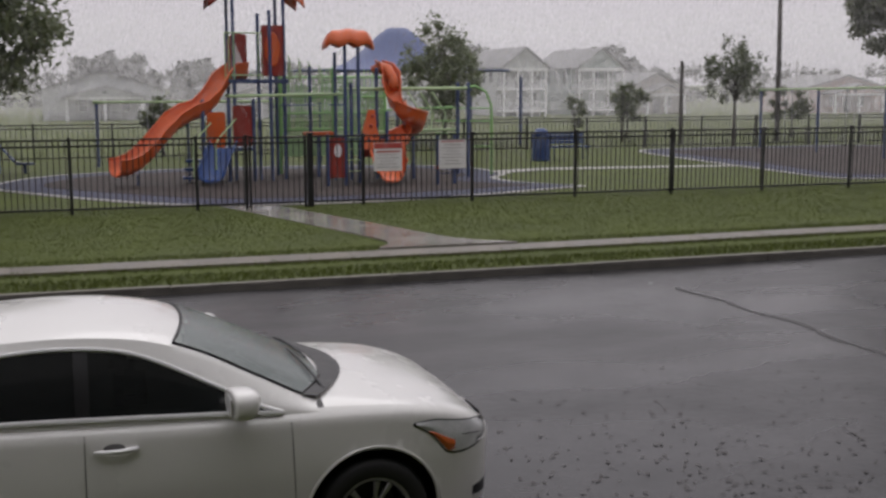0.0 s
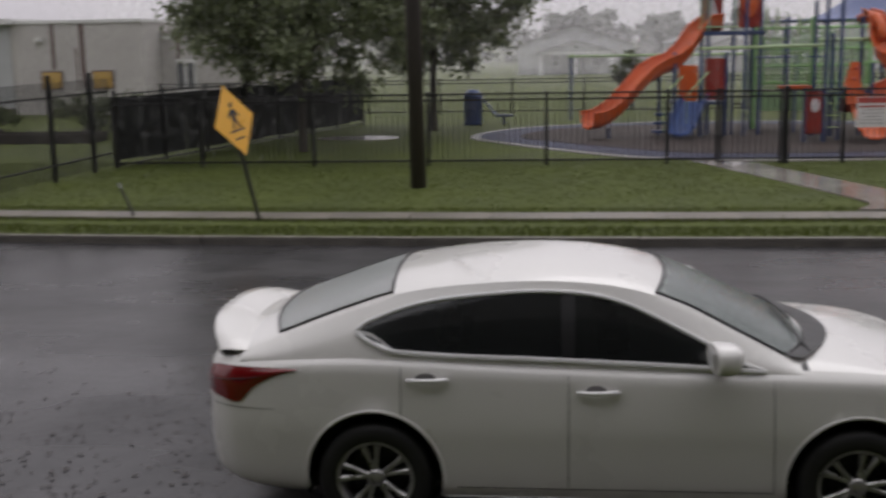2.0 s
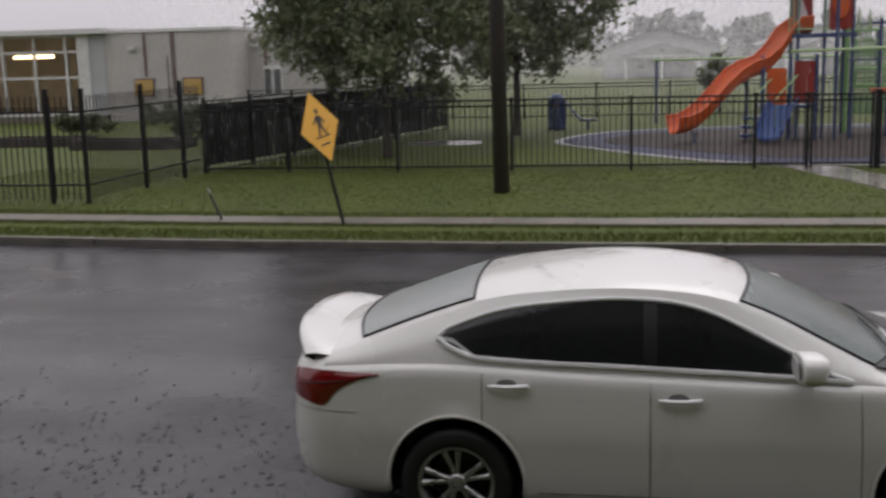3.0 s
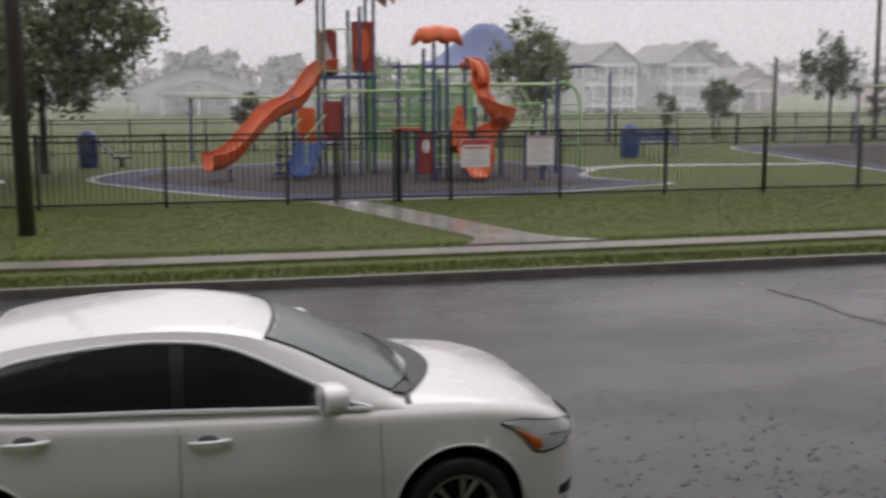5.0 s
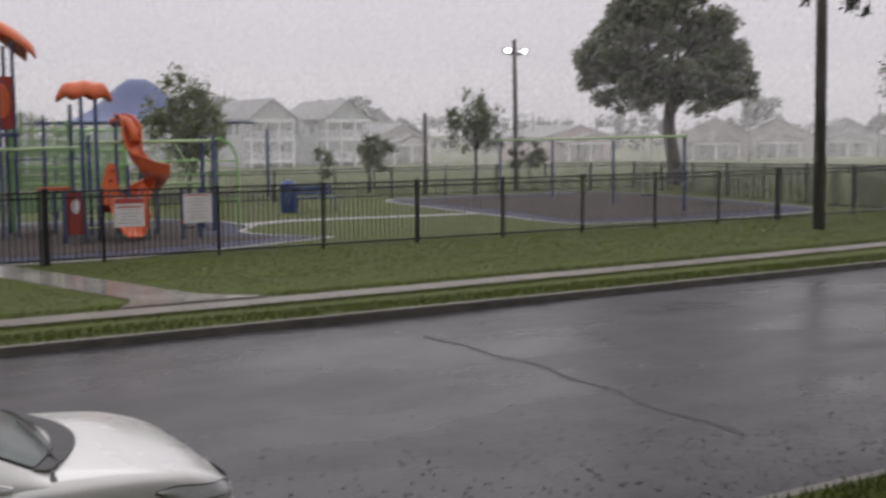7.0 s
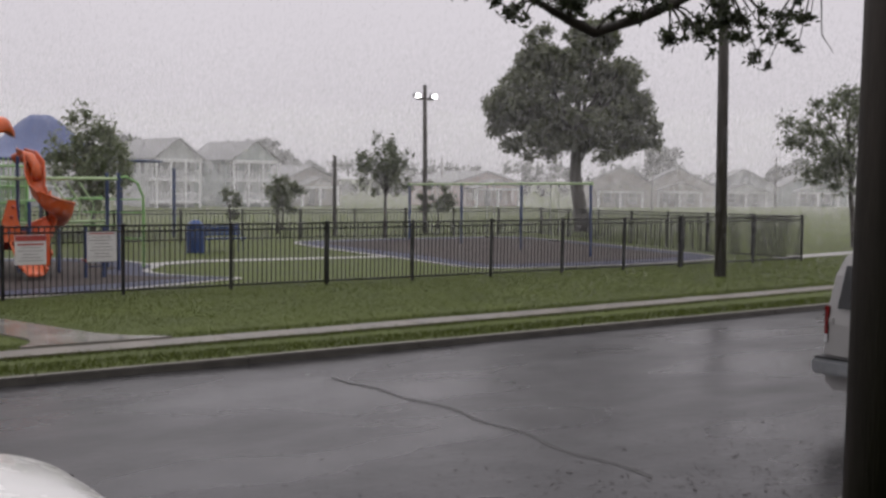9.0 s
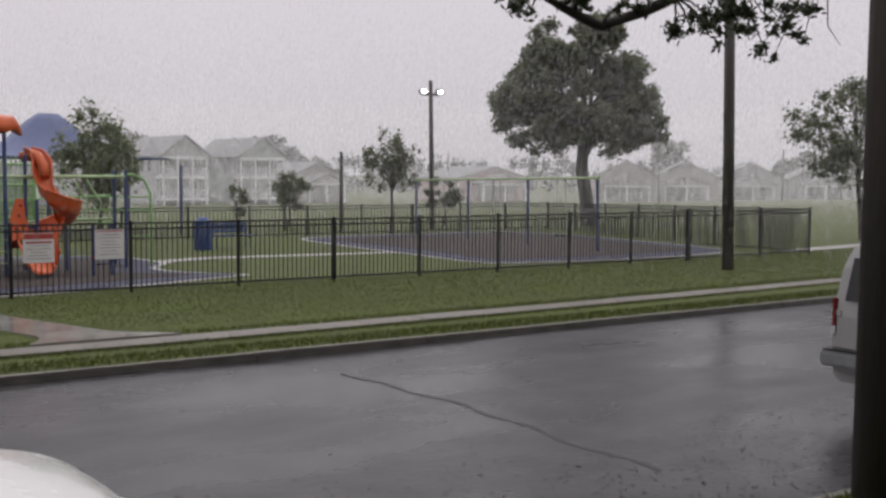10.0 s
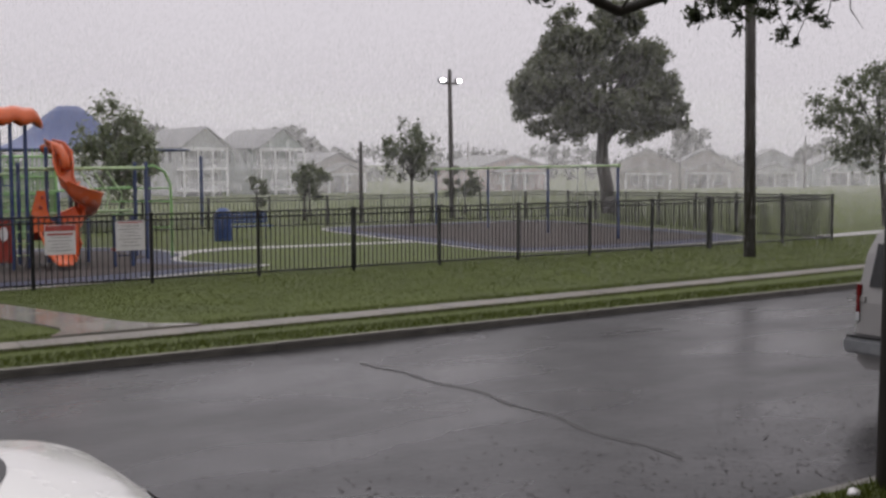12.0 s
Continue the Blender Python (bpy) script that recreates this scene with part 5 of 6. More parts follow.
# the blue fabric shade behind the play frame
def shade_sail():
    t = thing("shade_canopy", "blue peaked fabric canopy on posts", "shade canopy", (12.5, 46.0, LAWN))
    rows = []
    for i in range(13):
        u = i / 12
        r = 4.6 * u
        z = 3.0 + 1.85 * math.exp(-(u / 0.36) ** 2)
        rows.append([(r * math.cos(a) * (1 - 0.05 * math.cos(4 * a)) / max(abs(math.cos(a)), abs(math.sin(a))) ** 0.35, 0.8 * r * math.sin(a), z) for a in np.linspace(0, 2 * math.pi, 41)])
    rows[0] = [(0.05 * math.cos(a), 0.05 * math.sin(a), 4.75) for a in np.linspace(0, 2 * math.pi, 41)]
    part("fabric", solid(grid(rows), 0.02), M_TENT, t, "blue fabric", smooth=True)
    part("hem", tube([Vector(p) for p in rows[-1][:-1]], 0.05, 6, True), M_BLUE, t)
    for x, y in ((-4.3, -3.1), (4.3, -3.1), (4.3, 3.1), (-4.3, 3.1)):
        part("post", tube([(x, y, -0.2), (x, y, 2.75)], 0.07, 10), M_BLUE, t)
    part("mast", tube([(0, 0, -0.2), (0, 0, 4.7)], 0.08, 10), M_BLUE, t)


shade_sail()


# ---- trees ----
def leaves_mesh(name, centres, radii, count, size, material, rng, flat=0.8):
    """Many small leaves scattered in clumps, as one mesh."""
    centres, radii = np.array(centres), np.array(radii)
    pick = rng.choice(len(centres), count, p=radii**2.2 / (radii**2.2).sum())
    d = rng.normal(size=(count, 3))
    d /= np.linalg.norm(d, axis=1)[:, None]
    rad = np.minimum(np.abs(rng.normal(size=count)) * 0.62, 1.05)
    pos = centres[pick] + d * (rad * radii[pick])[:, None] * np.array([1, 1, flat])
    u = rng.normal(size=(count, 3))
    u /= np.linalg.norm(u, axis=1)[:, None]
    v = np.cross(u, rng.normal(size=(count, 3)))
    v /= np.linalg.norm(v, axis=1)[:, None]
    s = size * rng.uniform(0.6, 1.3, count)[:, None]
    co = np.empty((count, 4, 3))
    co[:, 0], co[:, 1], co[:, 2], co[:, 3] = pos - u * s, pos + v * s * 0.42, pos + u * s, pos - v * s * 0.42
    me = bpy.data.meshes.new(name)
    me.vertices.add(count * 4)
    me.vertices.foreach_set("co", co.ravel())
    me.loops.add(count * 4)
    me.loops.foreach_set("vertex_index", np.arange(count * 4))
    me.polygons.add(count)
    me.polygons.foreach_set("loop_start", np.arange(0, count * 4, 4))
    me.update(calc_edges=True)
    me.materials.append(material)
    return me


def tree(at, label, trunk_r, fork, crown, clumps, clump_r, leaves, size, material, seed, lean=(0, 0), name="tree", bark=None, limbs=9, shell=0.55, group="", flat=0.8, lobes=()):
    """crown: (centre x, y, z, radius x, y, z) in the tree's own frame; fork: where the limbs leave the trunk."""
    rng = np.random.default_rng(seed)
    t = thing(name, label, "tree", at, 0, group)
    cx, cy, cz, rx, ry, rz = crown
    bark = bark or M_BARK
    top = (lean[0], lean[1], fork)
    mid = Vector((lean[0] * 0.4, lean[1] * 0.4, fork * 0.5))
    crown_top = Vector((cx, cy, cz + rz * 0.45))
    part("trunk", tube([(0, 0, -0.2), (0, 0, 0.08), mid, top, Vector(top).lerp(crown_top, 0.5), crown_top], [trunk_r * 1.5, trunk_r * 1.12, trunk_r * 0.95, trunk_r * 0.85, trunk_r * 0.5, trunk_r * 0.1], 12), bark, t, smooth=True)
    centres, radii = [], []
    for k in range(clumps):
        d = rng.normal(size=3)
        d /= np.linalg.norm(d)
        q = shell + (1 - shell) * rng.uniform() ** 0.6
        bulge = 1 + 0.16 * math.sin(5 * d[0] + seed) * math.cos(4 * d[2] + 2 * seed)
        centres.append((cx + d[0] * rx * q * bulge, cy + d[1] * ry * q * bulge, cz + d[2] * rz * q * bulge))
        if lobes:
            lx, lz, lr = lobes[k % len(lobes)]
            centres[-1] = (0.825 * lx + d[0] * lr * q, -0.565 * lx + d[1] * lr * q * 1.15, lz + d[2] * lr * q * 0.9)
        radii.append(clump_r * rng.uniform(0.55, 1.25))
    order = rng.permutation(clumps)[:limbs]
    for k in order:
        a, e = Vector(top).lerp(crown_top, float(rng.uniform(0, 0.55))), Vector(centres[k])
        m = a.lerp(e, 0.5) + Vector((0, 0, 0.1 * rz))
        part("limb", tube([a, m, e], [trunk_r * 0.42, trunk_r * 0.26, trunk_r * 0.06], 7), bark, t, smooth=True)
    c = new("crown", leaves_mesh("crown", centres, radii, leaves, size, material, rng, flat))
    c.parent = t
    return t


tree((37.0, 41.3, LAWN), "large dense oak standing behind the swings", 0.36, 2.6, (-0.4, 0, 6.4, 3.75, 3.8, 4.2), 300, 0.54, 84000, 0.13, M_LEAF_OAK, 3, lean=(-0.35, 0.2), limbs=18, shell=0.35, lobes=((-0.9, 8.7, 1.8), (-1.7, 7.2, 2.2), (0.5, 7.5, 1.8), (-2.9, 6.0, 1.8), (-0.5, 5.8, 2.3), (1.5, 5.6, 2.0), (2.25, 4.8, 1.3), (-2.3, 4.5, 1.4), (0.1, 9.2, 1.2), (-3.8, 6.2, 1.0), (0.8, 4.4, 1.4), (1.7, 6.8, 1.35), (-2.5, 7.7, 1.2)))
tree((-6.1, 26.6, LAWN), "broad dark shade tree on the lawn", 0.11, 2.0, (-0.2, 0, 3.9, 3.3, 2.6, 2.6), 150, 0.75, 27000, 0.10, M_LEAF_SHADE, 5, limbs=12, shell=0.3, group="lawn trees")
tree((-3.6, 32.5, LAWN), "broad dark shade tree near the play surface", 0.11, 2.0, (0.0, 0, 4.2, 3.2, 3.0, 2.8), 150, 0.78, 27000, 0.11, M_LEAF_SHADE, 8, limbs=12, shell=0.3, group="lawn trees")
tree((-8.7, 31.2, LAWN), "dark shade tree behind the screened fence", 0.16, 2.0, (0.4, 0, 4.4, 2.2, 2.2, 2.2), 110, 0.75, 18000, 0.12, M_LEAF_SHADE, 9, limbs=10, shell=0.3, group="lawn trees")
tree((24.6, 39.6, LAWN), "slender young tree with an open crown", 0.07, 1.5, (0, 0, 2.95, 1.35, 1.2, 1.25), 70, 0.30, 4200, 0.08, M_LEAF_YOUNG, 11, limbs=22, shell=0.15, flat=1.4, group="young park trees")
tree((11.4, 37.6 - 1.5, LAWN), "dark young tree with upright twigs behind the play frame", 0.08, 1.3, (0, 0, 2.9, 1.3, 1.1, 1.45), 80, 0.36, 7500, 0.085, M_LEAF_SHADE, 12, limbs=24, shell=0.12, flat=1.5, group="young park trees")
tree((21.9, 44.0, LAWN), "small wind-blown young tree", 0.05, 0.9, (0, 0, 1.7, 0.7, 0.6, 1.0), 30, 0.22, 1400, 0.075, M_LEAF_YOUNG, 13, limbs=14, shell=0.12, flat=1.6, group="young park trees")
tree((19.9, 44.5, LAWN), "tiny young tree near the back fence", 0.04, 0.7, (0, 0, 1.3, 0.42, 0.4, 0.7), 16, 0.24, 800, 0.085, M_LEAF_YOUNG, 14, limbs=5, shell=0.3, group="young park trees")
tree((23.4, 46.5, LAWN), "pale young tree behind the back fence", 0.05, 0.8, (0, 0, 1.6, 0.9, 0.8, 0.9), 18, 0.3, 2000, 0.11, M_LEAF_YOUNG, 15, limbs=5, shell=0.3, group="young park trees")
tree((2.6, 41.0, LAWN), "small bushy tree behind the slide", 0.05, 0.5, (-0.1, 0, 1.3, 0.75, 0.7, 0.75), 18, 0.28, 2200, 0.10, M_LEAF_YOUNG, 16, limbs=5, shell=0.3, group="young park trees")
tree((31.0, 45.0, LAWN), "low bushy tree under the big oak", 0.05, 0.7, (0, 0, 1.5, 0.9, 0.8, 0.8), 18, 0.3, 2200, 0.11, M_LEAF_YOUNG, 17, limbs=5, shell=0.3, group="young park trees")
tree((38.9, 27.4, LAWN), "leaning open-crowned tree beyond the fence corner", 0.11, 2.0, (-0.7, 0, 4.1, 2.4, 2.1, 2.1), 70, 0.55, 8500, 0.095, M_LEAF_YOUNG, 18, lean=(-0.3, 0), limbs=13, shell=0.35, group="young park trees")

# overhanging oak limb; its trunk stands on the near verge past the van
over = thing("overhanging_oak", "dark oak with a crooked limb reaching over the street", "tree", (17.8, 3.4, 0.12))
part("trunk", tube([(0, 0, -0.3), (0, 0, 0.4), (-0.1, 0.2, 2.0), (-0.4, 0.6, 3.6), (-0.6, 1.0, 5.6)], [0.5, 0.36, 0.30, 0.27, 0.15], 12), M_BARK, over, smooth=True)
limb = [(-0.4, 0.6, 3.6), (-2.0, 2.2, 4.4), (-4.5, 4.2, 5.35), (-6.6, 5.2, 5.35), (-7.8, 5.6, 5.0), (-8.6, 5.65, 4.62), (-9.1, 5.6, 4.42), (-9.75, 5.6, 4.21), (-10.1, 5.6, 4.30), (-10.55, 5.6, 4.46), (-10.9, 5.7, 4.75)]
part("limb", tube(limb, [0.2, 0.16, 0.13, 0.10, 0.075, 0.065, 0.06, 0.055, 0.045, 0.035, 0.02], 9), M_BARK, over, smooth=True)
rng = np.random.default_rng(44)
cl, cr = [], []
for x, z, r, n in ((-10.35, 4.46, 0.26, 12), (-10.75, 4.50, 0.22, 7), (-9.8, 4.50, 0.24, 9), (-9.2, 4.62, 0.24, 7), (-8.35, 4.34, 0.2, 7), (-7.5, 4.52, 0.3, 12), (-7.0, 4.36, 0.25, 9), (-6.5, 4.6, 0.35, 10), (-8.0, 4.62, 0.25, 6)):
    for k in range(n):
        o = rng.normal(size=3) * r
        cl.append((x + o[0], 5.6 + o[1] * 0.8, z + o[2] * 0.5))
        cr.append(rng.uniform(0.07, 0.16))
for k in range(0, len(cl), 2):
    a = min((Vector(p) for p in limb[3:]), key=lambda p: (p - Vector(cl[k])).length)
    part("twig", tube([a, a.lerp(Vector(cl[k]), 0.5) + Vector((0, 0, 0.04)), Vector(cl[k])], [0.018, 0.012, 0.004], 5), M_BARK, over)
for p in ([(-10.9, 5.7, 4.75), (-11.4, 5.7, 4.62), (-11.75, 5.7, 4.56)], [(-11.6, 5.7, 4.75), (-12.33, 5.6, 4.42), (-12.36, 5.6, 4.30)], [(-6.6, 5.2, 5.35), (-6.0, 5.6, 4.5), (-5.6, 5.7, 4.3)]):
    part("twig", tube(p, [0.012, 0.008, 0.003], 5), M_BARK, over)
# upper crown out of view, added to shade the near verge and the van
big_c = [(-4.0 + rng.normal() * 2.6, 1.2 + rng.normal() * 1.6, 8.2 + abs(rng.normal()) * 1.4) for _ in range(120)]
part("limb", tube([(-0.6, 1.0, 5.6), (-2.5, 1.4, 7.2), (-5.5, 1.6, 8.4)], [0.15, 0.11, 0.04], 8), M_BARK, over, smooth=True)
part("limb", tube([(-0.6, 1.0, 5.6), (-1.5, 0.2, 7.6), (-3.0, -0.6, 9.2)], [0.13, 0.09, 0.04], 8), M_BARK, over, smooth=True)
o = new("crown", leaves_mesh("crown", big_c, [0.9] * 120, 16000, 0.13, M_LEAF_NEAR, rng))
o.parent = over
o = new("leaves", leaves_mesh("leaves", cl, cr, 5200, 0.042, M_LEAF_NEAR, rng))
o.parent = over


# ---- houses, far woods, poles ----
FAR = -1.1


def gable(w, d, z0, z1, over=0.35):
    """A pitched roof slab whose ridge runs along y."""
    bm = bmesh.new()
    for s in (-1, 1):
        a = [(s * (w / 2 + over), -over, z0 - 0.08), (0, -over, z1), (0, d + over, z1), (s * (w / 2 + over), d + over, z0 - 0.08)]
        vs = [bm.verts.new(p) for p in a] + [bm.verts.new((p[0], p[1], p[2] + 0.12)) for p in a]
        for q in ((0, 1, 2, 3), (7, 6, 5, 4), (0, 4, 5, 1), (1, 5, 6, 2), (2, 6, 7, 3), (3, 7, 4, 0)):
            bm.faces.new([vs[i] for i in q])
    bmesh.ops.recalc_face_normals(bm, faces=bm.faces)
    return bm


def gable_wall(w, z0, z1, y):
    bm = prism([(-w / 2, z0), (w / 2, z0), (0, z1 - 0.06)], -0.06, 0.06)
    bmesh.ops.transform(bm, matrix=pose(0, y, 0, 90, 0, 0), verts=bm.verts)
    return bm


def house_window(parent, x, y, z, w, h):
    f = part("window", box(x - w / 2, x + w / 2, y - 0.05, y + 0.02, z, z + h), M_TRIM, parent)
    part("pane", box(x - w / 2 + 0.09, x + w / 2 - 0.09, y - 0.06, y - 0.045, z + 0.09, z + h / 2 - 0.03), M_PANE, f)
    part("pane", box(x - w / 2 + 0.09, x + w / 2 - 0.09, y - 0.06, y - 0.045, z + h / 2 + 0.03, z + h - 0.09), M_PANE, f)


def tall_house(at, w, siding, label, turn=0.0):
    t = thing("house", label, "house", at, turn, "gallery houses")
    eave, ridge, d = 5.25, 7.4, 13.0
    part("wall", box(-w / 2, w / 2, 2.0, d, 0, eave), siding, t)
    part("roof", gable(w, d, eave, ridge), M_ROOF, t)
    part("gable_wall", gable_wall(w, eave, ridge, 0.1), siding, t)
    part("gallery_floor", box(-w / 2, w / 2, 0, 2.0, 0.5, 0.7), M_TRIM, t)
    part("gallery_floor", box(-w / 2, w / 2, 0, 2.0, 2.85, 3.1), M_TRIM, t)
    part("gallery_beam", box(-w / 2, w / 2, 0, 0.25, eave - 0.35, eave), M_TRIM, t)
    for k in range(4):
        x = -w / 2 + 0.12 + (w - 0.24) * k / 3
        part("column", box(x - 0.11, x + 0.11, 0.02, 0.24, 0, eave - 0.3, 0.015), M_TRIM, t)
    for z in (0.75, 3.15):
        part("balustrade_rail", box(-w / 2, w / 2, 0.1, 0.16, z + 0.75, z + 0.83), M_TRIM, t)
        bm = bmesh.new()
        for k in range(int(w / 0.2)):
            x = -w / 2 + 0.2 * k
            add_box(bm, x, x + 0.05, 0.11, 0.15, z - 0.05, z + 0.78)
        tagged(part("balustrade", bm, M_TRIM, t), kind="stuff")
        for k in range(3):
            x = -w / 2 + w * (k + 0.5) / 3
            house_window(t, x, 1.99, z + 0.1, 0.95, 1.75)
    for k in range(4):
        part("window", box(w / 2 * -1 - 0.03, -w / 2 + 0.02, 3.5 + 2.4 * k, 4.4 + 2.4 * k, 3.6, 4.9), M_PANE, t)
    return t


def low_house(at, w, siding, label, turn=0.0, ridge=5.2):
    t = thing("house", label, "house", at, turn, "cottages")
    d, eave = 12.0, 3.0
    part("wall", box(-w / 2, w / 2, 2.4, d, 0, eave), siding, t)
    part("roof", gable(w, d - 2.4, eave, ridge), M_ROOF, t).location = (0, 2.4, 0)
    part("gable_wall", gable_wall(w, eave, ridge, 2.5), siding, t)
    pw = w * 0.62
    part("porch_roof", gable(pw, 2.4, 2.35, 3.4), M_ROOF, t)
    part("porch_gable", gable_wall(pw, 2.35, 3.4, 0.0), siding, t)
    part("porch_vent", box(-0.2, 0.2, -0.12, -0.05, 2.7, 2.95), M_PANE, t)
    part("porch_beam", box(-pw / 2, pw / 2, 0, 0.22, 2.1, 2.36), M_TRIM, t)
    for x in (-pw / 2 + 0.1, 0.0, pw / 2 - 0.1):
        part("column", box(x - 0.13, x + 0.13, 0, 0.24, 0, 2.12), M_TRIM, t)
    for x in (-pw * 0.28, pw * 0.28):
        house_window(t, x, 2.38, 0.8, 0.95, 1.35)
    part("door", box(-0.45, 0.45, 2.3, 2.41, 0.1, 2.15), M_PANE, t)
    return t


tall_house((45.7, 115, FAR), 5.1, M_HOUSE, "pale two-storey house with white galleries")
tall_house((55.2, 116, FAR), 5.5, M_HOUSE2, "sage two-storey house with white galleries")
low_house((64.5, 118, FAR), 8.0, M_TAN, "low tan house behind young trees", ridge=4.7)
low_house((86.5, 112, FAR), 11.0, M_BRICKRED, "low red house behind the swings, paled for haze", ridge=4.4)
for x, y, s, lab in ((93, 97, M_TAN, "tan cottage with a gabled porch"), (103, 97, M_TAN, "buff cottage with a gabled porch"), (114, 96, M_HOUSE, "pale cottage with a gabled porch"), (126, 94, M_HOUSE2, "sage cottage with a gabled porch"), (140, 92, M_HOUSE, "pale cottage with a columned porch")):
    low_house((x, y, FAR), 8.6, s, lab, -42)
low_house((2.0, 118, FAR), 12.0, M_HOUSE, "long pale house beyond the park", ridge=5.0)
low_house((17.5, 118, FAR), 11.0, M_HOUSE, "pale low house beyond the slide", ridge=4.9)
low_house((31, 118, FAR), 10.0, M_HOUSE2, "sage low house beyond the canopy", ridge=4.9)

g = "far trees"
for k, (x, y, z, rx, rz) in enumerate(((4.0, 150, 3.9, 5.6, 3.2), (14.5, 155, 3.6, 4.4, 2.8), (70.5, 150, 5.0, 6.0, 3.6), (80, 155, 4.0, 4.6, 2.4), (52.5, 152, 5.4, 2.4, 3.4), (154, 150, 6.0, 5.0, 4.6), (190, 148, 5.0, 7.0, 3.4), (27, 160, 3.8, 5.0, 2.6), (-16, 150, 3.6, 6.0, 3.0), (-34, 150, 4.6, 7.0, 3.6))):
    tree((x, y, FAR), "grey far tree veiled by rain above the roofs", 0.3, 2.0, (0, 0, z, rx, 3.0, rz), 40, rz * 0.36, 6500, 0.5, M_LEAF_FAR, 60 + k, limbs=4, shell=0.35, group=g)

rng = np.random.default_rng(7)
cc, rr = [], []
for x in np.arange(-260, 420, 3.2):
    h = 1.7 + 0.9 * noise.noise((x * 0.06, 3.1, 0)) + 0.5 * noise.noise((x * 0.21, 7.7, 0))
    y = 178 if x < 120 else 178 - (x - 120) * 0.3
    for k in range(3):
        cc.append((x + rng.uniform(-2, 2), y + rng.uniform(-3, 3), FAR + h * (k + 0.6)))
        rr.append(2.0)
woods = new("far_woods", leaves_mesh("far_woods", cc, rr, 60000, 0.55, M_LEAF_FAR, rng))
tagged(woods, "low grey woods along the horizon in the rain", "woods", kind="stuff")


def wooden_pole(at, r0, r1, h, label, lean=(0, 0), name="utility_pole", material=None):
    t = thing(name, label, "utility pole", at, group="wooden poles")
    part("shaft", tube([(0, 0, -0.4), (lean[0] * 0.5, lean[1] * 0.5, h / 2), (lean[0], lean[1], h)], [r0, (r0 + r1) / 2, r1], 14), material or M_WOODPOLE, t, smooth=True)
    return t


wooden_pole((-2.55, 20.0, 0.18), 0.145, 0.115, 9.0, "dark weathered wooden pole on the verge", (-0.1, 0))
wooden_pole((23.6, 20.8, 0.18), 0.165, 0.125, 10.0, "weathered wooden pole on the verge", (-0.25, 0))
wooden_pole((8.19, 5.68, 0.12), 0.205, 0.18, 9.0, "thick dark wooden pole on the near verge", (0.05, 0))
wooden_pole((23.0, 41.0, LAWN), 0.09, 0.07, 3.35, "thin dark pole behind the back fence")
for x, y, h in ((83.3, 120, 6.2), (99.7, 80, 6.4), (81.0, 80, 4.2)):
    wooden_pole((x, y, FAR), 0.13, 0.09, h, "distant wooden pole among the cottages")

fl = thing("floodlight_pole", "wooden pole with two lit floodlights", "floodlight", (28.35, 42.2, LAWN))
part("shaft", tube([(0, 0, -0.3), (-0.05, 0, 3.3), (-0.12, 0, 6.62)], [0.12, 0.105, 0.085], 12), M_WOODPOLE, fl, smooth=True)
part("cross_arm", box(-0.55, 0.33, -0.05, 0.05, 5.95, 6.05), M_WOODPOLE, fl)
for x in (-0.55, 0.33):
    head = part("lamp_head", box(x - 0.17, x + 0.17, -0.12, 0.14, 6.0, 6.24, 0.06), M_GREY, fl, "grey lamp head")
    part("lamp_glass", box(x - 0.10, x + 0.10, -0.155, -0.125, 6.06, 6.18, 0.012), M_GLOW, head, "glowing lamp glass")

# ---- the school beyond the tall fence ----
sc = thing("school_building", "grey stucco school with a lit glass corner", "building", (0, 0, LAWN))
part("wall", box(-20.75, -15.6, 42.0, 56, 0, 3.42), M_STUCCO, sc)
part("wall", box(-15.58, -11.5, 44.0, 56, 0, 3.0), M_STUCCO, sc)
part("coping", box(-20.8, -15.55, 41.93, 56, 3.42, 3.54), M_FRAME, sc)
part("coping", box(-15.54, -11.4, 43.93, 56, 3.0, 3.1), M_STUCCO, sc)
part("floor_slab", box(-40, -20.8, 41.9, 52, 0, 0.25), M_CONC, sc)
part("roof", box(-40, -20.6, 41.6, 52, 3.42, 3.62), M_FRAME, sc, "flat white-edged roof")
part("back_wall", box(-40, -20.8, 50.0, 50.2, 0.25, 3.42), M_ROOM, sc, "warm lit room wall")
part("inner_wall", box(-33.2, -33.0, 42.6, 50.0, 0.25, 3.42), M_ROOM, sc)
part("side_glass", box(-21.4, -20.76, 41.97, 42.0, 0.25, 3.42), M_HOUSE, sc, "pale side panel")
part("corner_pillar", box(-21.9, -21.4, 41.9, 42.3, 0.25, 3.42), M_FRAME, sc)
for k in range(14):
    x = -38.6 + 1.35 * k
    if x < -21.5:
        part("mullion", box(x - 0.045, x + 0.045, 41.92, 42.04, 0.25, 3.42), M_FRAME, sc)
for z in (0.3, 1.75, 2.75, 3.36):
    part("transom", box(-40, -21.5, 41.93, 42.03, z - 0.045, z + 0.045), M_FRAME, sc)
part("glass", box(-40, -21.5, 41.97, 41.985, 0.3, 3.36), M_CLEAR, sc, "tall glass front").visible_shadow = False
for x, y in ((-26.55, 46.0), (-25.55, 46.0), (-29.2, 46.5), (-31.0, 46.5), (-35, 46)):
    part("ceiling_lamp", box(x - 0.38, x + 0.38, y - 0.15, y + 0.15, 2.52, 2.66, 0.02), M_WARM, sc, "warm ceiling lamp")
    part("lamp_stem", tube([(x, y, 2.66), (x, y, 3.42)], 0.012, 6), M_GREY, sc)
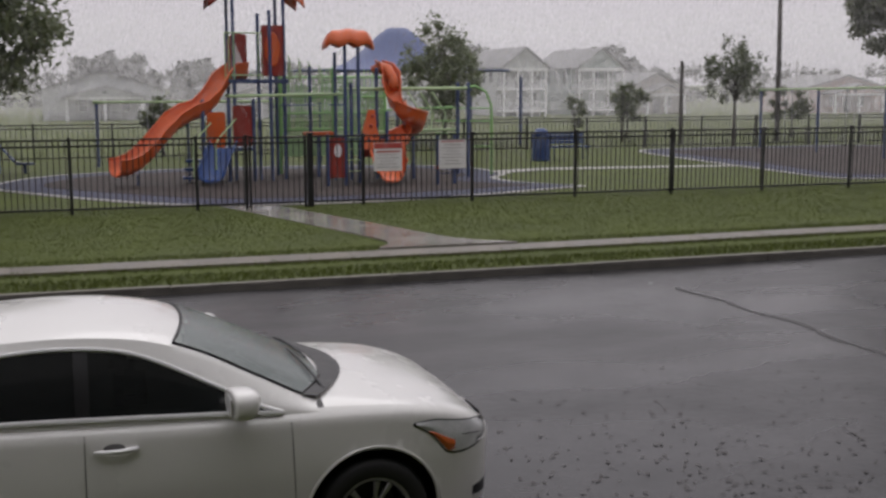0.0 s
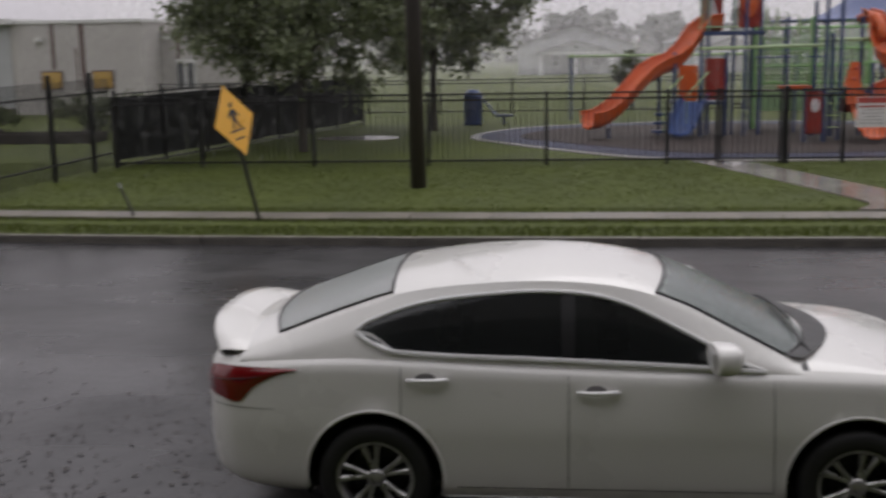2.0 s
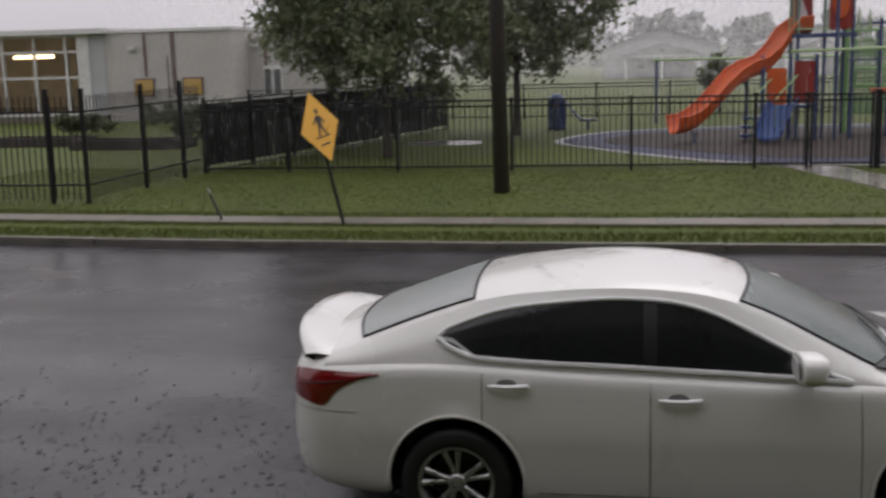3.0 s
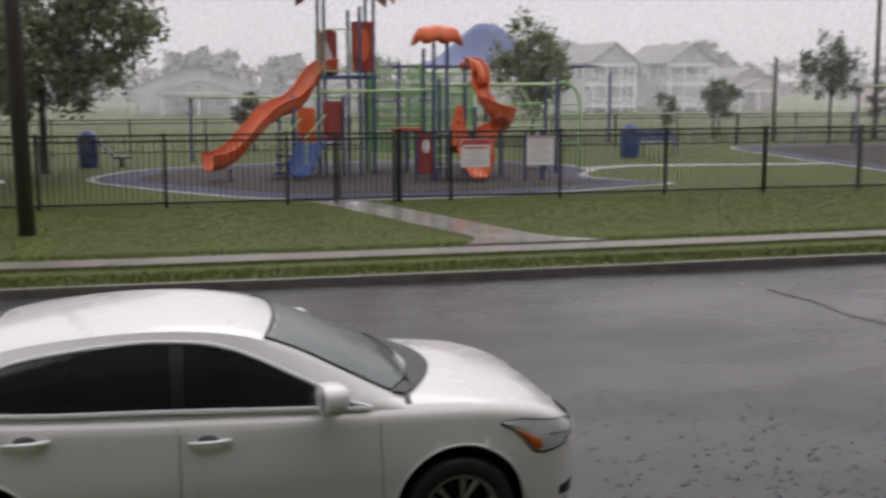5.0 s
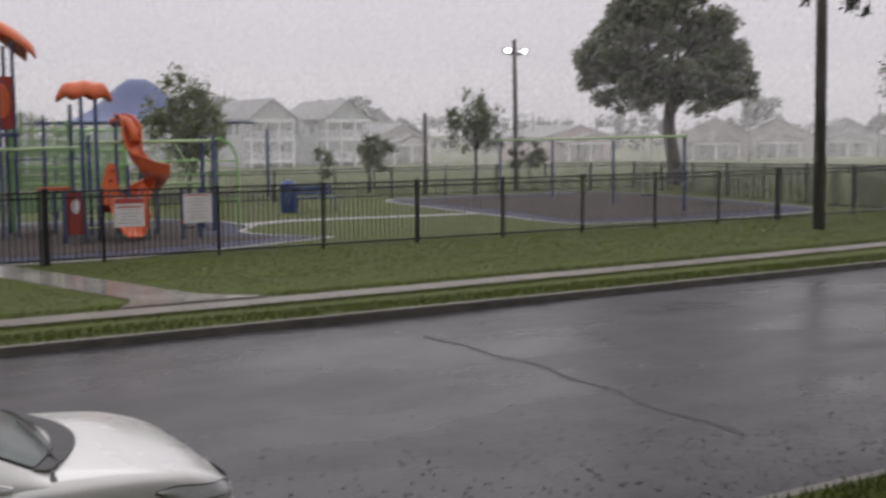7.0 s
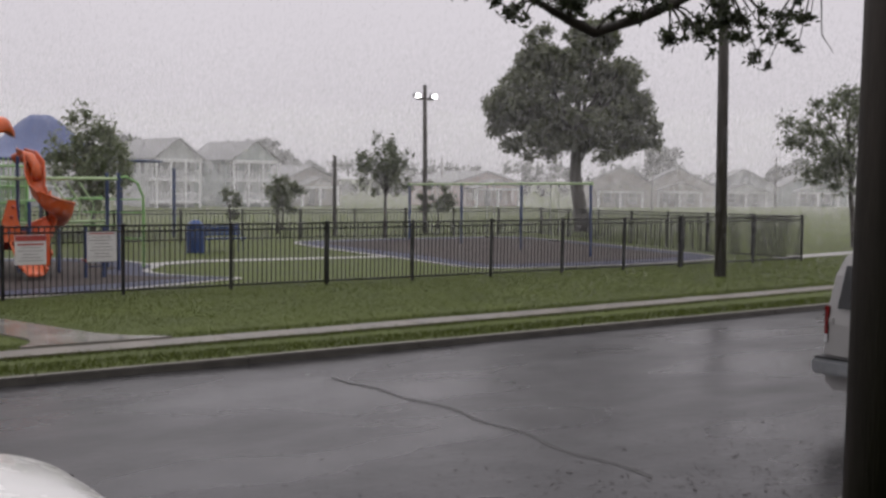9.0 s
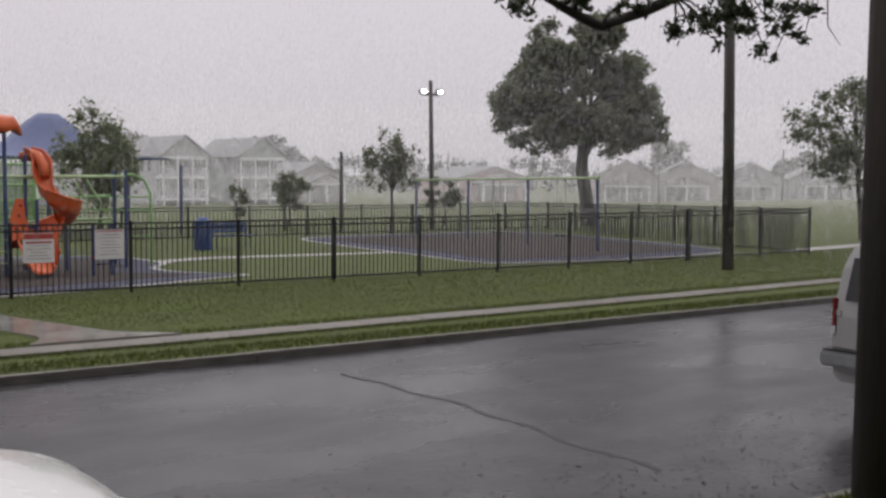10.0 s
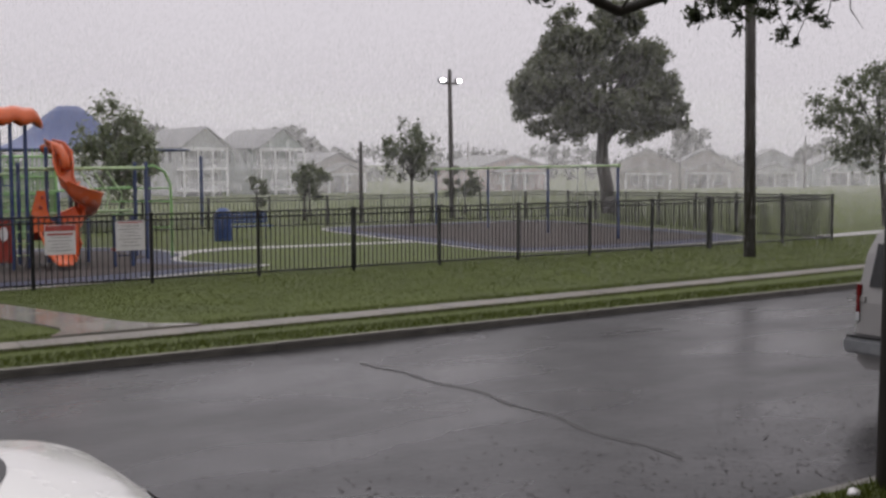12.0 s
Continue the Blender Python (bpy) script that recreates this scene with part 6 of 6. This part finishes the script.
for x, w, z0, z1 in ((-19.1, 0.07, 1.7, 3.4), (-17.95, 0.10, 1.0, 3.4), (-18.2, 0.035, 0.9, 2.5), (-14.9, 0.06, 1.4, 3.0)):
    y = 42.0 if x < -15.6 else 44.0
    part("rust_streak", box(x - w, x + w, y - 0.012, y - 0.004, z0, z1), M_RUST, sc)
for x in (-19.2, -17.2):
    f = part("window", box(x - 0.42, x + 0.42, 41.93, 41.99, 0.95, 1.65), M_RUST, sc)
    part("lit_pane", box(x - 0.36, x + 0.36, 41.915, 41.93, 1.0, 1.6), M_AMBERPANE, f)
dr = part("door", box(-15.0, -14.2, 43.93, 43.99, 0, 2.0), M_FRAME, sc, "white glazed door")
for x in (-14.82, -14.42):
    part("pane", box(x - 0.13, x + 0.13, 43.91, 43.93, 0.9, 1.85), M_PANE, dr)
for x, y in ((-19.6, 41.9), (-15.3, 43.9)):
    part("wall_lamp", box(x - 0.12, x + 0.12, y - 0.12, y + 0.1, 2.75, 2.9, 0.02), M_FRAME, sc)

# garden beds behind the tall fence
for x0, x1, y in ((-22, -19.4, 30.5), (-18.9, -16.0, 31.0), (-15.8, -12.4, 29.8)):
    bed = thing("garden_bed", "low timber-edged garden bed on the lawn", "garden bed", ((x0 + x1) / 2, y, LAWN), group="garden beds")
    w = (x1 - x0) / 2
    for a in ((-w, w, -0.5, -0.42), (-w, w, 0.42, 0.5), (-w, -w + 0.08, -0.42, 0.42), (w - 0.08, w, -0.42, 0.42)):
        part("board", box(*a, 0, 0.26, 0.01), M_WOODPOLE, bed)
    part("soil", box(-w + 0.08, w - 0.08, -0.42, 0.42, -0.05, 0.2), M_MUD, bed)
rng = np.random.default_rng(21)
for k, (x, y, r, h) in enumerate(((-13.6, 33.0, 1.2, 1.1), (-14.4, 33.5, 0.8, 0.8), (-17.2, 24.6, 0.5, 1.1), (-20.5, 30.6, 0.7, 0.8), (-22.0, 33.0, 1.0, 0.9), (-11.6, 33.4, 0.9, 0.8), (-18.0, 34.0, 0.8, 0.7))):
    sh = thing("shrub", "dark green garden shrub behind the tall fence", "shrub", (x, y, LAWN), group="garden shrubs")
    cl = [(rng.normal() * r * 0.5, rng.normal() * r * 0.4, h * rng.uniform(0.25, 0.95)) for _ in range(16)]
    c = new("foliage", leaves_mesh("foliage", cl, [0.26 * r + 0.05] * 16, 2600, 0.07, M_LEAF_OAK if k % 3 else M_LEAF_YOUNG, rng))
    c.parent = sh
    for q in range(5):
        part("stem", tube([(0, 0, -0.1), Vector(cl[q]) * 0.5, cl[q]], [0.025, 0.018, 0.006], 5), M_BARK, sh)


# ---- the leaning warning sign ----
sg = thing("crossing_sign", "leaning yellow diamond pedestrian crossing sign", "road sign", (-4.58, 16.66, 0.17))
top, foot = Vector((-0.42, -0.05, 1.95)), Vector((0.02, 0, -0.3))
part("post", tube([foot, (0, 0, 0), top], 0.028, 8), M_IRON, sg, "dark steel post")
d = (top - Vector((0, 0, 0))).normalized()
# the plate turns about its post, so that it is seen aslant
cen = Vector((-0.345, -0.06, 1.46))
side_v = Vector((0.26, 0.957, 0.12)).normalized()
up_v = (Vector((-0.26, 0.0, 0.96)) - side_v * Vector((-0.26, 0.0, 0.96)).dot(side_v)).normalized()
nor = side_v.cross(up_v).normalized()
frame_m = Matrix((side_v.to_4d(), up_v.to_4d(), nor.to_4d(), (0, 0, 0, 1))).transposed()
for i in range(3):
    frame_m[3][i] = 0
    frame_m[i][3] = cen[i] + 0.07 * nor[i]


def plate(outline, z0, z1):
    bm = prism(outline, z0, z1)
    bmesh.ops.transform(bm, matrix=frame_m, verts=bm.verts)
    return bm


H = 0.54
dia = part("plate", plate([(0, -H), (H, 0), (0, H), (-H, 0)], 0.0, 0.006), M_YELLOW, sg, "yellow diamond plate")
fz = (0.008, 0.0095)
for o in ([(-0.20, -0.16), (0.20, -0.16), (0.20, -0.135), (-0.20, -0.135)], [(-0.13, -0.28), (0.13, -0.28), (0.13, -0.255), (-0.13, -0.255)]):
    part("marking", plate(o, *fz), M_BLACK, dia)
for o in ([(-0.06, 0.0), (0.06, 0.0), (0.07, 0.17), (-0.05, 0.18)], [(-0.055, 0.0), (0.0, 0.0), (-0.07, -0.13), (-0.11, -0.12)], [(0.0, 0.0), (0.06, 0.0), (0.13, -0.12), (0.09, -0.13)], [(-0.05, 0.17), (-0.05, 0.12), (-0.14, 0.05), (-0.16, 0.08)], [(0.07, 0.17), (0.06, 0.12), (0.13, 0.03), (0.16, 0.06)]):
    part("symbol", plate(o, *fz), M_BLACK, dia)
part("symbol", plate([(0.015 + 0.045 * math.cos(a), 0.24 + 0.045 * math.sin(a)) for a in np.linspace(0, 2 * math.pi, 12, endpoint=False)], *fz), M_BLACK, dia)

st = thing("broken_post", "short bent steel stake in the verge", "stake", (-6.65, 16.95, 0.17))
part("stake", tube([(0, 0, -0.2), (0, 0, 0.05), (-0.2, 0.1, 0.42)], 0.02, 6), M_IRON, st)
part("tip", tube([(-0.2, 0.1, 0.42), (-0.24, 0.12, 0.5)], 0.018, 6), M_GREY, st)

# ---- the parked van ----
def build_van():
    v = thing("van", "silver-grey passenger van parked with its back to the house", "van", (11.26, 7.44, 0))
    secs = []
    for x, s in ((0.0, 0.96), (0.05, 0.985), (0.25, 1.0), (3.6, 1.0), (4.1, 0.97), (4.3, 0.95), (5.2, 0.93), (5.35, 0.88)):
        hood = x > 4.2
        z1 = 1.28 if hood else 2.02
        lean_z = 0.42 if x < 0.02 else 0.0
        w = 1.0 * s
        sh = 0.30 * (0 if x > 0.1 else 1)
        row = [(x, 0.86 * w, 0.38), (x, 0.97 * w, 0.46), (x, 1.0 * w, 0.75), (x, 1.0 * w, 1.15)]
        row += [(x + (0.02 if x < 0.1 else 0), 0.985 * w, min(1.3, z1 - 0.02)), (x + (0.10 if x < 0.1 else 0), 0.94 * w, z1 - 0.30 if not hood else z1), (x + (0.20 if x < 0.1 else 0), 0.88 * w, z1 - 0.08 if not hood else z1 + 0.01), (x + (0.26 if x < 0.1 else 0), 0.70 * w, z1 if not hood else z1 + 0.02), (x + (0.28 if x < 0.1 else 0), 0, z1 + 0.03)]
        secs.append(row)
    rows = [[*r, *[(x, -y, z) for x, y, z in r[::-1][1:]]] for r in secs]
    bm = grid(rows)
    for end in (0, -1):
        r = rows[end]
        m = len(r) // 2
        for i in range(m):
            a, b_, c, d_ = r[i], r[i + 1], r[-2 - i], r[-1 - i]
            if a != d_:
                bm.faces.new([bm.verts.new(p) for p in ((a, b_, c, d_) if b_ != c else (a, b_, d_))])
    bmesh.ops.remove_doubles(bm, verts=bm.verts, dist=0.001)
    bmesh.ops.recalc_face_normals(bm, faces=bm.faces)
    part("body", bm, M_VAN, v, smooth=False)
    for sgn in (-1, 1):
        y0, y1 = sorted((sgn * 0.06, sgn * 0.80))
        win = prism([(y0, 1.34), (y1, 1.34), (y1 * 0.94 if sgn > 0 else y1, 1.84), (y0 if sgn > 0 else y0 * 0.94, 1.84)], 0, 0.02)
        bmesh.ops.transform(win, matrix=Matrix(((0, 0.16, 1, -0.215), (1, 0, 0, 0), (0, 1, 0, 0), (0, 0, 0, 1))), verts=win.verts)
        part("rear_window", win, M_TINT, v, "dark rear window")
        lamp = box(-0.012, 0.06, *sorted((sgn * 0.905, sgn * 0.968)), 0.92, 1.36, 0.012)
        l = part("tail_lamp", lamp, M_REDLENS, v, "tall red tail lamp")
        part("reverse_lens", box(-0.018, -0.010, *sorted((sgn * 0.91, sgn * 0.96)), 0.93, 1.03, 0.002), M_LENS, l)
        for x in (1.0, 4.35):
            wh = bmesh.new()
            bmesh.ops.create_cone(wh, cap_ends=True, segments=28, radius1=0.36, radius2=0.36, depth=0.24)
            bmesh.ops.bevel(wh, geom=[e for e in wh.edges if len(e.link_faces) == 2 and abs(e.verts[0].co.z - e.verts[1].co.z) < 0.01], offset=0.04, segments=2, affect="EDGES")
            bmesh.ops.transform(wh, matrix=pose(x, sgn * 0.84, 0.36, 90, 0, 0), verts=wh.verts)
            part("wheel", wh, M_TYRE, v)
        part("side_window", box(0.5, 3.3, *sorted((sgn * 0.965, sgn * 0.99)), 1.32, 1.84, 0.01), M_TINT, v, "dark side window")
        part("door_hinge", box(-0.02, 0.03, *sorted((sgn * 0.84, sgn * 0.90)), 1.16, 1.22), M_VAN, v)
    part("bumper", box(-0.22, 0.02, -0.98, 0.98, 0.58, 0.76, 0.03), M_GREY, v, "grey step bumper")
    part("bumper_step", box(-0.20, 0.0, -0.95, 0.95, 0.765, 0.785, 0.004), M_CARDARK, v)
    part("tow_bar", box(-0.26, 0.1, -0.08, 0.08, 0.40, 0.50, 0.01), M_CARDARK, v)
    part("chassis", box(0.1, 5.0, -0.7, 0.7, 0.28, 0.42), M_CARDARK, v)
    part("door_gap", box(-0.008, 0.004, -0.006, 0.006, 0.8, 1.95), M_CARDARK, v)
    part("badge_bar", box(-0.012, 0.0, 0.20, 0.62, 0.96, 1.02), M_INK, v)
    part("door_handle", box(-0.035, 0.0, 0.04, 0.16, 1.12, 1.17, 0.008), M_CARDARK, v)
    part("roof_vent", box(0.35, 0.5, 0.5, 0.8, 2.02, 2.07, 0.01), M_VAN, v)
    return v


build_van()

# ---- near verge: steel post and litter ----
sp = thing("steel_post", "galvanised steel post beside the dark pole", "post", (7.93, 5.27, 0.12))
part("tube", tube([(0, 0, -0.3), (0, 0, 3.2)], 0.045, 10), M_GREY, sp)
part("clamp", box(-0.09, 0.09, -0.06, 0.06, 1.92, 1.98, 0.01), M_GREY, sp)
sp2 = thing("steel_post", "thin galvanised post beside the dark pole", "post", (8.15, 5.23, 0.12))
part("tube", tube([(0, 0, -0.3), (0, 0, 3.2)], 0.035, 10), M_GREY, sp2)
lt = thing("litter", "crumpled white paper lying on the verge", "litter", (7.62, 5.72, 0.125), 30)
bm = bmesh.new()
bmesh.ops.create_icosphere(bm, subdivisions=2, radius=1)
for v in bm.verts:
    k = 0.75 + 0.5 * noise.noise(v.co * 2.3)
    v.co = Vector((v.co.x * 0.11 * k, v.co.y * 0.06 * k, 0.035 + v.co.z * 0.045 * k))
part("paper", bm, M_WHITE, lt)

# ---- leaf litter on the wet road ----
rng = np.random.default_rng(5)
cl, fc = [], []
for k in range(3600):
    x, y = rng.uniform(-9, 13), 6.15 + abs(rng.normal()) * 1.5
    if y > 15 or (-2.2 < x < 2.8 and 6.1 < y < 8.1):
        continue
    s, a = rng.uniform(0.008, 0.036), rng.uniform(0, 6.28)
    z = 0.03 * (1 - ((y - 10.9) / 4.9) ** 2) - 0.005 + 0.006
    b0 = len(cl)
    for q, rr_ in enumerate((1, 0.45, 1, 0.45)):
        cl.append((x + s * rr_ * math.cos(a + q * math.pi / 2), y + s * rr_ * math.sin(a + q * math.pi / 2), z + rng.uniform(0, 0.006)))
    fc.append((b0, b0 + 1, b0 + 2, b0 + 3))
lv = new("fallen_leaves", mesh_of("fallen_leaves", cl, fc, M_MUD))
tagged(lv, "dark wet fallen leaves scattered on the street", "leaves", kind="stuff")

# ---- grass blades ----
def blades(name, x0, x1, y0, y1, per_m2, h, seed, label, keep=None, bow=None):
    rng = np.random.default_rng(seed)
    n = int((x1 - x0) * (y1 - y0) * per_m2)
    x, y = rng.uniform(x0, x1, n), rng.uniform(y0, y1, n)
    if keep is not None:
        ok = keep(x, y)
        x, y = x[ok], y[ok]
        n = len(x)
    z = np.interp(y, [5.9, 15.845, 17.4, 19, 23], [0.12, 0.11, 0.155, 0.19, 0.2]) - 0.005
    if bow is not None:
        y = y + np.array([bow(float(q)) for q in x])
    a, hh = rng.uniform(0, 2 * np.pi, n), h * rng.uniform(0.5, 1.3, n)
    w = 0.006 + 0.004 * rng.uniform(size=n)
    lx, ly = rng.normal(size=n) * hh * 0.45, rng.normal(size=n) * hh * 0.45
    co = np.empty((n, 3, 3))
    co[:, 0] = np.stack([x - w * np.cos(a), y - w * np.sin(a), z], 1)
    co[:, 1] = np.stack([x + w * np.cos(a), y + w * np.sin(a), z], 1)
    co[:, 2] = np.stack([x + lx, y + ly, z + hh], 1)
    me = bpy.data.meshes.new(name)
    me.vertices.add(n * 3)
    me.vertices.foreach_set("co", co.ravel())
    me.loops.add(n * 3)
    me.loops.foreach_set("vertex_index", np.arange(n * 3))
    me.polygons.add(n)
    me.polygons.foreach_set("loop_start", np.arange(0, n * 3, 3))
    me.update(calc_edges=True)
    me.materials.append(M_GRASS)
    return tagged(new(name, me), label, "grass", kind="stuff")


def off_path(x, y):
    c = 3.45 + 0.34 * (23.2 - y)
    return np.abs(x - c) > 0.57 + 0.75 * np.clip((18.2 - y) / 1.1, 0, 1) ** 2


blades("grass", -14, 32, 15.85, 16.46, 900, 0.075, 1, "ragged wet grass between kerb and pavement", None, verge_shift)
blades("grass", -14, 34, 17.5, 24.5, 700, 0.028, 2, "short wet grass along the park fence", off_path)
blades("grass", -14, 34, 16.34, 16.60, 1300, 0.07, 6, "ragged grass creeping over the pavement", None, lambda x: pavement_y(x) - 16.84)
blades("grass", -14, 34, 17.10, 17.6, 900, 0.06, 4, "ragged grass along the pavement edge", off_path, lambda x: pavement_y(x) - 16.84)
blades("grass", -5, 10, 5.2, 5.88, 1500, 0.07, 3, "wet grass on the near verge")


# ---- haze built from pale rain streaks, thickening into the distance ----
def rain(name, count, near, far, low, high, wide, long, seed, bearing0, bearing1, material):
    """Thin drops tilted to the sky as haze, spread evenly through a wedge of air over the park."""
    rng = np.random.default_rng(seed)
    d = np.sqrt(rng.uniform(near**2, far**2, count))
    a = np.radians(rng.uniform(bearing0, bearing1, count))
    pos = np.stack([d * np.sin(a), d * np.cos(a), rng.uniform(low, high, count)], 1)
    across = np.stack([np.cos(a), -np.sin(a), np.zeros(count)], 1) * (wide * rng.uniform(0.7, 1.3, count))[:, None] / 2
    toward = np.stack([-np.sin(a), -np.cos(a), np.zeros(count)], 1)
    fall = (np.array([0.10, 0, 1.0]) - toward * 0.9) * (long * rng.uniform(0.7, 1.3, count))[:, None] / 2
    co = np.empty((count, 4, 3))
    co[:, 0], co[:, 1], co[:, 2], co[:, 3] = pos - fall - across, pos - fall + across, pos + fall + across, pos + fall - across
    me = bpy.data.meshes.new(name)
    me.vertices.add(count * 4)
    me.vertices.foreach_set("co", co.ravel())
    me.loops.add(count * 4)
    me.loops.foreach_set("vertex_index", np.arange(count * 4))
    me.polygons.add(count)
    me.polygons.foreach_set("loop_start", np.arange(0, count * 4, 4))
    me.update(calc_edges=True)
    me.materials.append(material)
    return tagged(new(name, me), "pale rain streaks standing in for haze over the park", "rain", kind="stuff")


rain("rain", 190000, 22, 45, 0.3, 6.5, 0.010, 0.11, 31, -26.0, 66.0, M_HAZENEAR)
rain("rain", 340000, 45, 78, 0.3, 9.5, 0.016, 0.14, 32, -24.0, 66.0, M_HAZEMID)
rain("rain", 40000, 47, 78, 0.2, 2.6, 0.016, 0.14, 35, -16.0, 66.0, M_HAZEMID)
rain("rain", 220000, 80, 112, 0.0, 8.0, 0.018, 0.22, 33, -14.0, 66.0, M_HAZEFAR)
rain("rain", 60000, 118, 146, -0.6, 10.5, 0.05, 0.55, 34, -22.0, 66.0, M_HAZEFAR)
